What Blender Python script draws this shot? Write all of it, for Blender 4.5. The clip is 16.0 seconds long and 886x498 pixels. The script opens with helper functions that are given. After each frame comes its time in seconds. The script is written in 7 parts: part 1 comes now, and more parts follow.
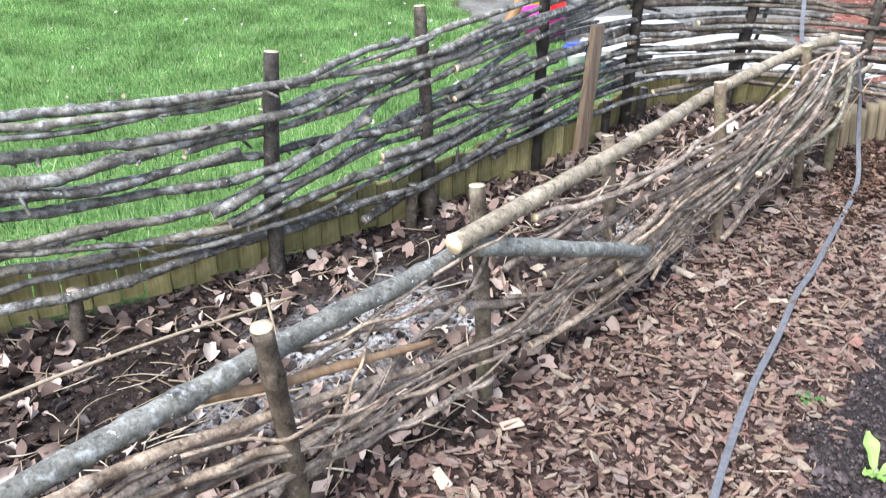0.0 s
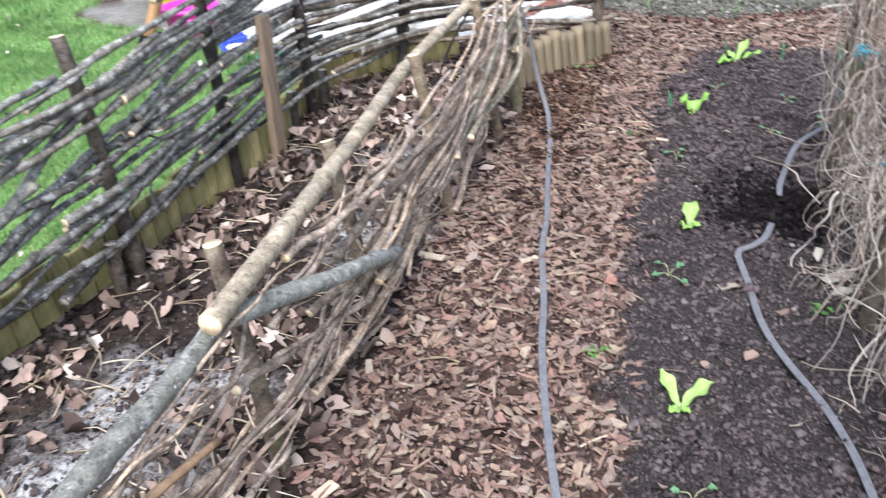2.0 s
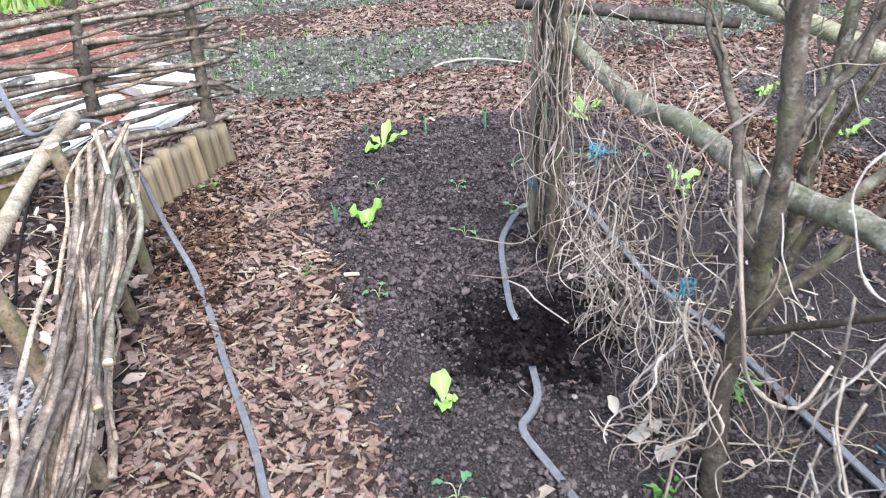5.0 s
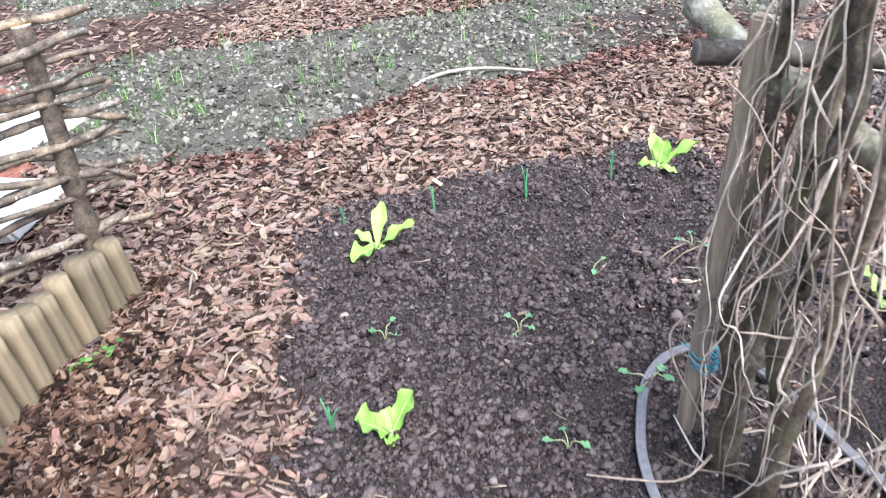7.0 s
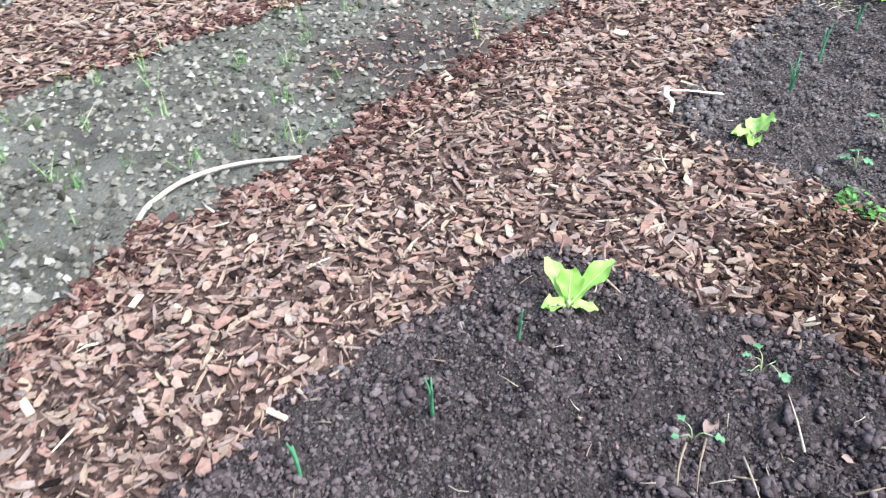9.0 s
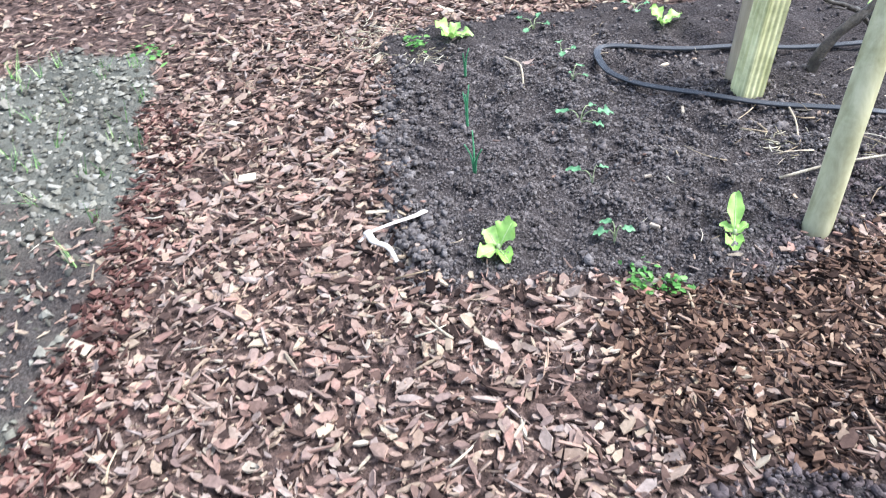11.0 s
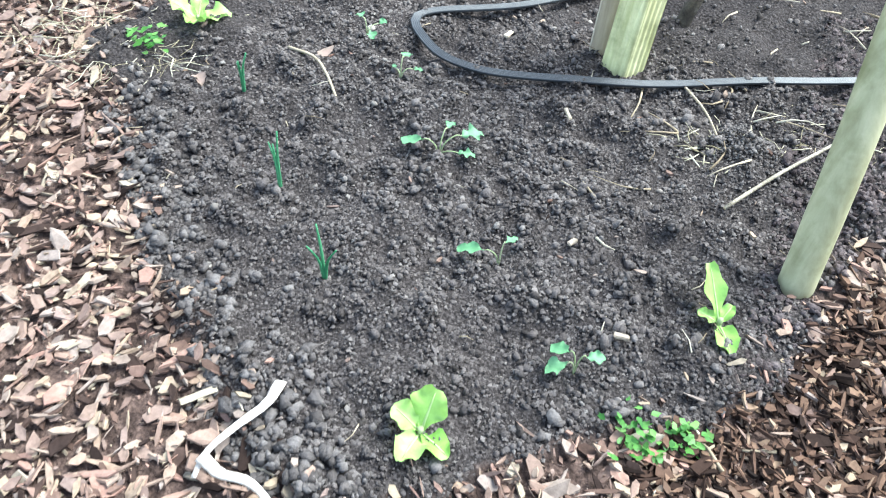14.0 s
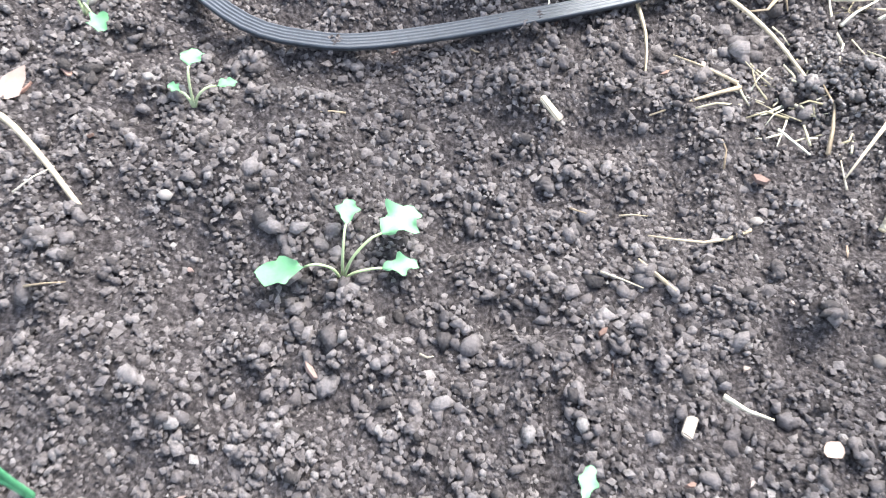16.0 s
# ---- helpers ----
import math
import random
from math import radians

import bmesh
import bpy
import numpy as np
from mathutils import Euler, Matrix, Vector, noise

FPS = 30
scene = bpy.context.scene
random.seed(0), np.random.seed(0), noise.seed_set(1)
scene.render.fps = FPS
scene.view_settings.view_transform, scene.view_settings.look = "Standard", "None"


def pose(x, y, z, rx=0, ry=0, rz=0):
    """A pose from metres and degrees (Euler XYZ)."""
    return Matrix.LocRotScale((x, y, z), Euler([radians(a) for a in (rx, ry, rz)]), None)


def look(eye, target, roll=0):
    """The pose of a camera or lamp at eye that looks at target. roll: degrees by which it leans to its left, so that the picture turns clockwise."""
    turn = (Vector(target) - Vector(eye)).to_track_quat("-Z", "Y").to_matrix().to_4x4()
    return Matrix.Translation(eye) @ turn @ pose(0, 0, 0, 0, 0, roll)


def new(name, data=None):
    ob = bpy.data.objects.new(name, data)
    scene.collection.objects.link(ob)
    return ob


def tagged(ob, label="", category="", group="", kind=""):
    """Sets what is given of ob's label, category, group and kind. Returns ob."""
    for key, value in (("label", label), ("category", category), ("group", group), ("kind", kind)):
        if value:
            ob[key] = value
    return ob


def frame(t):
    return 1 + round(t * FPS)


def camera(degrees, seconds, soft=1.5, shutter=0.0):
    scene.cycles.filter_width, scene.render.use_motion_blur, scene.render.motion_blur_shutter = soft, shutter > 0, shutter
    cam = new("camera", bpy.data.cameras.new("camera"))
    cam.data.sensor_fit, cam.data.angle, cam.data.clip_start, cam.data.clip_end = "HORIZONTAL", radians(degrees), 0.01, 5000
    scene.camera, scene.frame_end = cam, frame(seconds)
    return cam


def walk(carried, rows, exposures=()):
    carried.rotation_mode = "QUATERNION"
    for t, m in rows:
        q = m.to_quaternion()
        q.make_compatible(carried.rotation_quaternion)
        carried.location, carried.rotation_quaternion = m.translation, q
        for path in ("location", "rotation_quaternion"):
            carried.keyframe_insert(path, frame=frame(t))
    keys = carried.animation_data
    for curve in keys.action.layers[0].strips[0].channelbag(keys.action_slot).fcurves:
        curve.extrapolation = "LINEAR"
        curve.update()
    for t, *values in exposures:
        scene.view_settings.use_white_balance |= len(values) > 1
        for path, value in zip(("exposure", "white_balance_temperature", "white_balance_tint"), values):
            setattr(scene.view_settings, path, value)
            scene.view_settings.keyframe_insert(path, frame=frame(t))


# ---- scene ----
cam = camera(55.9, 16.0, 1.15, 0.2)
PATH = [
    (0, (-0, -0, 1.41), (0.016, 1.764, 0.468), 1.06),
    (0.5, (-0.039, 0.023, 1.449), (0.003, 1.845, 0.626), 3.81),
    (1, (-0.063, 0.076, 1.456), (0.078, 1.915, 0.684), 4.43),
    (1.5, (-0.1, 0.218, 1.421), (0.282, 1.978, 0.552), -0.41),
    (2, (-0.081, 0.316, 1.415), (0.623, 1.89, 0.403), -3.68),
    (2.5, (-0.12, 0.339, 1.402), (0.912, 1.646, 0.294), -5.78),
    (3, (-0.209, 0.403, 1.417), (1.052, 1.473, 0.293), -6.41),
    (3.5, (-0.166, 0.525, 1.418), (1.188, 1.551, 0.364), -4.57),
    (4, (0.035, 0.713, 1.386), (1.388, 1.794, 0.386), -3.56),
    (4.5, (0.2, 0.902, 1.396), (1.573, 1.994, 0.436), -3.39),
    (4.7, (0.239, 1.022, 1.394), (1.641, 2.08, 0.436), -2.91),
    (6.8, (1.213, 2.15, 1.275), (2.693, 2.983, 0.218), -4.56),
    (7, (1.339, 2.237, 1.253), (2.802, 3.07, 0.173), -5.15),
    (7.5, (1.606, 2.423, 1.293), (3.072, 3.196, 0.172), -5.66),
    (8, (1.804, 2.65, 1.262), (3.325, 3.179, 0.075), -4.97),
    (8.5, (1.989, 2.855, 1.291), (3.546, 3.101, 0.059), -3.72),
    (9, (2.24, 3.057, 1.305), (3.807, 3.035, 0.063), -1.32),
    (9.5, (2.435, 3.177, 1.323), (3.958, 2.825, 0.076), 0.41),
    (10, (2.688, 3.318, 1.308), (4.097, 2.663, 0.049), 0.11),
    (10.2, (2.786, 3.343, 1.301), (4.156, 2.601, 0.047), -1.43),
    (12.3, (3.65, 3.118, 1.339), (4.578, 1.851, 0.1), -0.24),
    (12.5, (3.634, 3.115, 1.336), (4.561, 1.892, 0.053), 0.41),
    (13, (3.674, 3.066, 1.27), (4.538, 1.904, -0.109), 0.26),
    (13.5, (3.934, 2.868, 1.204), (4.599, 1.657, -0.242), 1.78),
    (14, (4.089, 2.724, 1.218), (4.566, 1.485, -0.278), 4.33),
    (14.5, (4.27, 2.459, 1.089), (4.593, 1.302, -0.51), 5.09),
    (15, (4.414, 2.254, 1.058), (4.55, 1.215, -0.645), 6.87),
    (15.5, (4.5, 2.025, 0.942), (4.492, 1.02, -0.788), 8.21),
    (16, (4.536, 1.86, 0.79), (4.435, 0.906, -0.965), 10.38),
]
walk(cam, [(t, look(eye, target, roll)) for t, eye, target, roll in PATH],
     [(0, 1.53, 6000, 12), (1, 1.22, 6100, 15), (2, 1.49, 6050, 13), (3, 1.62, 5950, 10), (4, 1.72, 5900, 10), (4.5, 1.68, 5900, 11), (7, 1.96, 6050, 14), (8, 1.93, 6000, 12), (10, 2.14, 5900, 10), (12.5, 2.2, 5850, 9), (14, 2.4, 5900, -1), (15, 2.68, 6100, 2), (16, 2.94, 6250, 8)])

# ---- light ----
world = bpy.data.worlds.new("overcast_sky")
scene.world = world
world.use_nodes = True
wn = world.node_tree
sky = wn.nodes.new("ShaderNodeTexSky")
sky.sky_type, sky.sun_disc = "NISHITA", False
sky.sun_elevation, sky.sun_rotation = radians(50), radians(215)
sky.air_density, sky.dust_density, sky.ozone_density = 1.0, 1.5, 1.0
soft_sky = wn.nodes.new("ShaderNodeHueSaturation")
soft_sky.inputs["Saturation"].default_value = 0.7
wn.links.new(sky.outputs[0], soft_sky.inputs["Color"])
wn.links.new(soft_sky.outputs[0], wn.nodes["Background"].inputs["Color"])
wn.nodes["Background"].inputs["Strength"].default_value = 0.125
sun = new("sun", bpy.data.lights.new("sun", "SUN"))
sun.data.energy, sun.data.angle, sun.data.color = 2.1, radians(35), (1.0, 0.99, 0.98)
sun.matrix_world = look((-3, -4, 7), (0, 0, 0))

# ---- helpers of this scene ----
rng = np.random.default_rng(11)


def lattice(x, y, size, seed):
    """Smooth value noise in -1..1 over the plan, with cells of that size."""
    table = np.random.default_rng(seed).uniform(-1, 1, (256, 256))
    u, v = np.asarray(x) / size + 1000.3, np.asarray(y) / size + 1000.7
    i, j = np.floor(u).astype(int), np.floor(v).astype(int)
    a, b = u - i, v - j
    a, b = a * a * (3 - 2 * a), b * b * (3 - 2 * b)
    i0, i1, j0, j1 = i % 256, (i + 1) % 256, j % 256, (j + 1) % 256
    return (table[i0, j0] * (1 - a) + table[i1, j0] * a) * (1 - b) + (table[i0, j1] * (1 - a) + table[i1, j1] * a) * b


def inside(poly, x, y):
    """Signed distance to a polygon of the plan, positive inside."""
    p = np.array(poly, float)
    q = np.roll(p, -1, 0)
    x, y = np.asarray(x, float), np.asarray(y, float)
    odd, dist = np.zeros(x.shape, bool), np.full(x.shape, 1e9)
    for (ax, ay), (bx, by) in zip(p, q):
        hit = (ay > y) != (by > y)
        odd ^= hit & (x < (bx - ax) * (y - ay) / ((by - ay) if by != ay else 1e-9) + ax)
        dx, dy = bx - ax, by - ay
        t = np.clip(((x - ax) * dx + (y - ay) * dy) / (dx * dx + dy * dy), 0, 1)
        dist = np.minimum(dist, np.hypot(x - ax - t * dx, y - ay - t * dy))
    return np.where(odd, dist, -dist)


def quick_mesh(name, verts, groups, slots=None, smooth=True):
    """A mesh from a vertex array and arrays of faces, each array of one corner count."""
    me = bpy.data.meshes.new(name)
    verts = np.asarray(verts, np.float32).reshape(-1, 3)
    groups = [np.asarray(g, np.int32) for g in groups if len(g)]
    loops = np.concatenate([g.ravel() for g in groups])
    totals = np.concatenate([np.full(len(g), g.shape[1], np.int32) for g in groups])
    me.vertices.add(len(verts))
    me.vertices.foreach_set("co", verts.ravel())
    me.loops.add(len(loops))
    me.loops.foreach_set("vertex_index", loops)
    me.polygons.add(len(totals))
    me.polygons.foreach_set("loop_start", np.concatenate([[0], np.cumsum(totals)[:-1]]).astype(np.int32))
    me.polygons.foreach_set("use_smooth", np.full(len(totals), smooth))
    if slots is not None:
        me.polygons.foreach_set("material_index", np.concatenate([np.full(len(g), s, np.int32) for g, s in zip(groups, slots)]))
    me.update(calc_edges=True)
    return me


def thing(name, loc, label, category, group="", kind=""):
    ob = new(name)
    ob.empty_display_size = 0.05
    ob.location = loc
    return tagged(ob, label, category, group, kind)


def part(name, me, materials, parent=None, label=""):
    """One mesh object; under a parent its vertices are in world places and are moved to the parent's frame."""
    if not me.materials:
        for m in materials if isinstance(materials, (list, tuple)) else [materials]:
            me.materials.append(m)
    ob = new(name, me)
    if parent is not None:
        base, up = Vector((0, 0, 0)), parent
        while up is not None:
            base, up = base + up.location, up.parent
        me.transform(Matrix.Translation(-base))
        ob.parent = parent
    return tagged(ob, label)


def lone(name, me, materials, loc, label, category, group="", kind=""):
    """A thing of one mesh, its vertices in world places, its origin at loc."""
    ob = part(name, me, materials)
    me.transform(Matrix.Translation(-Vector(loc)))
    ob.location = loc
    return tagged(ob, label, category, group, kind)


def bm_mesh(name, bm, smooth=False):
    me = bpy.data.meshes.new(name)
    bm.to_mesh(me)
    bm.free()
    me.polygons.foreach_set("use_smooth", np.full(len(me.polygons), smooth))
    return me


def spline(pts, n):
    """n points along a Catmull-Rom curve, evenly by length."""
    p = np.array(pts, float)
    p = np.vstack([2 * p[0] - p[1], p, 2 * p[-1] - p[-2]])
    out = []
    for i in range(1, len(p) - 2):
        t = np.linspace(0, 1, 16, endpoint=i == len(p) - 3)[:, None]
        a, b, c, d = p[i - 1], p[i], p[i + 1], p[i + 2]
        out.append(0.5 * (2 * b + (c - a) * t + (2 * a - 5 * b + 4 * c - d) * t * t + (3 * b - a - 3 * c + d) * t ** 3))
    q = np.vstack(out)
    s = np.concatenate([[0], np.cumsum(np.linalg.norm(np.diff(q, axis=0), axis=1))])
    u = np.linspace(0, s[-1], n)
    return np.stack([np.interp(u, s, q[:, k]) for k in range(q.shape[1])], 1)


def tube_arrays(pts, r0, r1, sides=8, step=0.03, rough=0.08, r=rng, flat=1.0):
    """Vertices, side quads and two end caps of a branch that tapers from r0 to r1, a little knobbly."""
    length = np.sum(np.linalg.norm(np.diff(np.array(pts, float), axis=0), axis=1))
    n = max(3, int(length / step) + 1)
    c = spline(pts, n)
    tan = np.gradient(c, axis=0)
    tan /= np.linalg.norm(tan, axis=1)[:, None]
    nrm = np.cross(tan[0], (0.13, 0.21, 0.97) if abs(tan[0][2]) < 0.9 else (1, 0, 0))
    nrm /= np.linalg.norm(nrm)
    rad = np.linspace(r0, r1, n) * (1 + rough * np.convolve(r.normal(0, 1, n + 2), (0.3, 0.4, 0.3), "valid")[:n])
    for k in r.integers(1, n, max(0, int(length * 3.5))) if rough > 0.035 else ():
        rad[k % n] *= 1.22
    ang = np.linspace(0, 2 * math.pi, sides, endpoint=False)
    rows = []
    for i in range(n):
        nrm = nrm - tan[i] * (nrm @ tan[i])
        nrm /= np.linalg.norm(nrm)
        bi = np.cross(tan[i], nrm)
        w = rad[i] * (1 + rough * 0.6 * r.normal(0, 1, sides))
        rows.append(c[i] + (np.cos(ang) * w)[:, None] * nrm + (np.sin(ang) * w * flat)[:, None] * bi)
    v = np.vstack(rows)
    k = np.arange(sides)
    q = np.concatenate([np.stack([i * sides + k, i * sides + (k + 1) % sides, (i + 1) * sides + (k + 1) % sides, (i + 1) * sides + k], 1) for i in range(n - 1)])
    caps = np.stack([k[::-1], (n - 1) * sides + k])
    return v, q, caps


def branch(pts, r0, r1, sides=8, step=0.03, rough=0.08, r=rng, flat=1.0, name="branch"):
    v, q, caps = tube_arrays(pts, r0, r1, sides, step, rough, r, flat)
    return quick_mesh(name, v, [q, caps], [0, 1])


def many(arrays, name):
    """Several branches joined into one mesh."""
    vs, qs, cs, base = [], [], {}, 0
    for v, q, c in arrays:
        vs.append(v), qs.append(q + base)
        cs.setdefault(c.shape[1], []).append(c + base)
        base += len(v)
    groups = [np.concatenate(qs)] + [np.concatenate(c) for c in cs.values()]
    return quick_mesh(name, np.vstack(vs), groups, [0] + [1] * len(cs))


def boxy(size, at=(0, 0, 0), turn=0.0, bevel=0.004, rough=0.0, seed=0, tilt=(0, 0)):
    """A bevelled box whose base centre is at a place; rough moves its corners."""
    bm = bmesh.new()
    bmesh.ops.create_cube(bm, size=1, matrix=Matrix.Translation((0, 0, size[2] / 2)) @ Matrix.Diagonal((*size, 1)))
    if rough:
        rr = random.Random(seed)
        for v in bm.verts:
            v.co += Vector((rr.uniform(-1, 1), rr.uniform(-1, 1), rr.uniform(-1, 1))) * rough
    if bevel:
        bmesh.ops.bevel(bm, geom=bm.edges[:] + bm.verts[:], offset=bevel, segments=2, affect="EDGES")
    bm.transform(pose(*at, tilt[0], tilt[1], turn))
    return bm


def lathe(profile, at=(0, 0, 0), sides=32):
    """A turned shape from (radius, height) pairs."""
    a = np.linspace(0, 2 * math.pi, sides, endpoint=False)
    v = np.concatenate([np.stack([at[0] + r * np.cos(a), at[1] + r * np.sin(a), np.full(sides, at[2] + h)], 1) for r, h in profile])
    k = np.arange(sides)
    q = np.concatenate([np.stack([i * sides + k, i * sides + (k + 1) % sides, (i + 1) * sides + (k + 1) % sides, (i + 1) * sides + k], 1) for i in range(len(profile) - 1)])
    caps = np.stack([k[::-1], (len(profile) - 1) * sides + k])
    return quick_mesh("turned", v, [q, caps])


# ---- materials ----
def nodes_of(name):
    m = bpy.data.materials.new(name)
    m.use_nodes = True
    nt = m.node_tree
    return m, nt, nt.nodes["Principled BSDF"]


def add(nt, kind, **values):
    n = nt.nodes.new(kind)
    for k, v in values.items():
        n.inputs[k.replace("_", " ")].default_value = v
    return n


def noise_of(nt, scale, detail=6, rough=0.6, stretch=(1, 1, 1), coord="Object", warp=0.0):
    tc = nt.nodes.new("ShaderNodeTexCoord")
    mp = nt.nodes.new("ShaderNodeMapping")
    mp.inputs["Scale"].default_value = stretch
    nt.links.new(tc.outputs[coord], mp.inputs["Vector"])
    n = add(nt, "ShaderNodeTexNoise", Scale=scale, Detail=detail, Roughness=rough, Distortion=warp)
    nt.links.new(mp.outputs[0], n.inputs["Vector"])
    return n.outputs["Fac"]


def ramp(nt, fac, stops):
    r = nt.nodes.new("ShaderNodeValToRGB")
    while len(r.color_ramp.elements) < len(stops):
        r.color_ramp.elements.new(0.5)
    for e, (p, c) in zip(r.color_ramp.elements, stops):
        e.position, e.color = p, (*c, 1) if len(c) == 3 else c
    nt.links.new(fac, r.inputs["Fac"])
    return r.outputs["Color"]


def mix(nt, fac, a, b, mode="MIX"):
    m = nt.nodes.new("ShaderNodeMix")
    m.data_type, m.blend_type = "RGBA", mode
    for sock, v in ((m.inputs[0], fac), (m.inputs[6], a), (m.inputs[7], b)):
        if isinstance(v, (int, float)):
            sock.default_value = v
        elif isinstance(v, tuple):
            sock.default_value = (*v, 1)
        else:
            nt.links.new(v, sock)
    return m.outputs[2]


def math_node(nt, op, a, b):
    m = nt.nodes.new("ShaderNodeMath")
    m.operation = op
    for sock, v in zip(m.inputs, (a, b)):
        if isinstance(v, (int, float)):
            sock.default_value = v
        else:
            nt.links.new(v, sock)
    return m.outputs[0]


def bump_to(nt, bsdf, height, strength=0.5, distance=0.004):
    b = add(nt, "ShaderNodeBump", Strength=strength, Distance=distance)
    nt.links.new(height, b.inputs["Height"])
    nt.links.new(b.outputs[0], bsdf.inputs["Normal"])


def set_colour(nt, bsdf, c, rough=0.8, spec=0.3):
    nt.links.new(c, bsdf.inputs["Base Color"])
    bsdf.inputs["Roughness"].default_value = rough
    bsdf.inputs["Specular IOR Level"].default_value = spec


def per_object(nt):
    return nt.nodes.new("ShaderNodeObjectInfo").outputs["Random"]


def per_island(nt):
    return nt.nodes.new("ShaderNodeNewGeometry").outputs["Random Per Island"]


def bark(name, dark, light, pale, lichen=0.5, moss=0.0, each=per_object, scale=1.0, gloss=0.25):
    """Bark with fine grain, pale lichen blotches and, where asked, a green film."""
    m, nt, b = nodes_of(name)
    fine = noise_of(nt, 160 * scale, 5, 0.7)
    broad = noise_of(nt, 22 * scale, 4, 0.6, warp=0.6)
    base = ramp(nt, broad, [(0.3, dark), (0.7, light)])
    tone = ramp(nt, each(nt), [(0, (0.55, 0.52, 0.5)), (0.5, (1, 1, 1)), (1, (1.45, 1.35, 1.2))])
    base = mix(nt, 1.0, base, tone, "MULTIPLY")
    base = mix(nt, 0.75, base, ramp(nt, fine, [(0.3, (0.28, 0.26, 0.25)), (0.72, (1.4, 1.38, 1.35))]), "MULTIPLY")
    rings = noise_of(nt, 9 * scale, 5, 0.7, warp=1.2)
    base = mix(nt, 0.6, base, ramp(nt, rings, [(0.35, (0.5, 0.48, 0.46)), (0.65, (1.3, 1.3, 1.28))]), "MULTIPLY")
    spots = noise_of(nt, 27 * scale, 6, 0.72, warp=0.25)
    cover = ramp(nt, spots, [(0.66 - 0.22 * lichen, (0, 0, 0)), (0.84 - 0.2 * lichen, (0.8, 0.8, 0.8))])
    base = mix(nt, cover, base, mix(nt, fine, pale, tuple(0.6 * c for c in pale)))
    knots = ramp(nt, noise_of(nt, 48 * scale, 3, 0.5), [(0.33, (0.25, 0.24, 0.23)), (0.4, (1, 1, 1))])
    base = mix(nt, 0.7, base, knots, "MULTIPLY")
    if lichen > 0.5:
        flecks = ramp(nt, noise_of(nt, 60 * scale, 4, 0.6, warp=0.2), [(0.74 - 0.12 * lichen, (0, 0, 0)), (0.78 - 0.12 * lichen, (0.85, 0.85, 0.85))])
        base = mix(nt, flecks, base, pale)
    if moss:
        film = ramp(nt, noise_of(nt, 9 * scale, 4, 0.6), [(0.62 - 0.3 * moss, (0, 0, 0)), (0.8 - 0.2 * moss, (0.8, 0.8, 0.8))])
        base = mix(nt, film, base, (0.13, 0.15, 0.06))
    set_colour(nt, b, base, 0.62, gloss)
    bump_to(nt, b, mix(nt, 0.5, fine, spots), 0.7, 0.004)
    return m


def wood(name, dark, light, grain=(1, 1, 12), scale=30, rough=0.75, green=0.0, each=per_object):
    """Sawn or weathered timber with grain along one axis and some green film."""
    m, nt, b = nodes_of(name)
    g = noise_of(nt, scale, 7, 0.65, (grain[0], grain[1], 1.0 / grain[2] if grain[2] else 1), warp=0.3)
    base = ramp(nt, g, [(0.3, dark), (0.7, light)])
    base = mix(nt, 1.0, base, ramp(nt, each(nt), [(0, (0.7, 0.7, 0.68)), (1, (1.25, 1.2, 1.15))]), "MULTIPLY")
    if green:
        film = ramp(nt, noise_of(nt, 8, 5, 0.65), [(0.6 - 0.3 * green, (0, 0, 0)), (0.85 - 0.2 * green, (0.85, 0.85, 0.85))])
        base = mix(nt, film, base, (0.12, 0.125, 0.03))
    set_colour(nt, b, base, rough, 0.3)
    bump_to(nt, b, g, 0.4, 0.003)
    return m


def plain(name, colour, rough=0.5, spec=0.5, vary=0.12, scale=40, bump=0.1, metal=0.0):
    """A painted, plastic or mineral surface with slight stains."""
    m, nt, b = nodes_of(name)
    n = noise_of(nt, scale, 5, 0.65)
    lo, hi = tuple(c * (1 - vary) for c in colour), tuple(min(1, c * (1 + vary)) for c in colour)
    base = ramp(nt, n, [(0.3, lo), (0.7, hi)])
    dirt = ramp(nt, noise_of(nt, 6, 4, 0.6), [(0.5, (1, 1, 1)), (0.8, (0.75, 0.72, 0.68))])
    set_colour(nt, b, mix(nt, 1.0, base, dirt, "MULTIPLY"), rough, spec)
    b.inputs["Metallic"].default_value = metal
    bump_to(nt, b, n, bump, 0.002)
    return m


def shards(name, stops, rough=0.75, bump=0.4, scale=120, spec=0.08, patches=0.0, depth=0.002):
    """Loose pieces, each of its own shade."""
    m, nt, b = nodes_of(name)
    base = ramp(nt, per_island(nt), stops)
    if patches:
        base = mix(nt, patches, base, ramp(nt, noise_of(nt, 3.2, 6, 0.7, warp=0.8), [(0.3, (0.45, 0.42, 0.42)), (0.5, (1.0, 0.98, 0.97)), (0.7, (1.25, 1.22, 1.17))]), "MULTIPLY")
    grain = noise_of(nt, scale, 5, 0.7)
    base = mix(nt, 0.6, base, ramp(nt, grain, [(0.25, (0.45, 0.43, 0.42)), (0.75, (1.35, 1.33, 1.3))]), "MULTIPLY")
    blotch = noise_of(nt, scale * 0.32, 4, 0.65)
    base = mix(nt, 0.5, base, ramp(nt, blotch, [(0.32, (0.6, 0.58, 0.57)), (0.68, (1.28, 1.27, 1.25))]), "MULTIPLY")
    set_colour(nt, b, base, rough, spec)
    bump_to(nt, b, mix(nt, 0.35, grain, blotch), bump, depth)
    return m


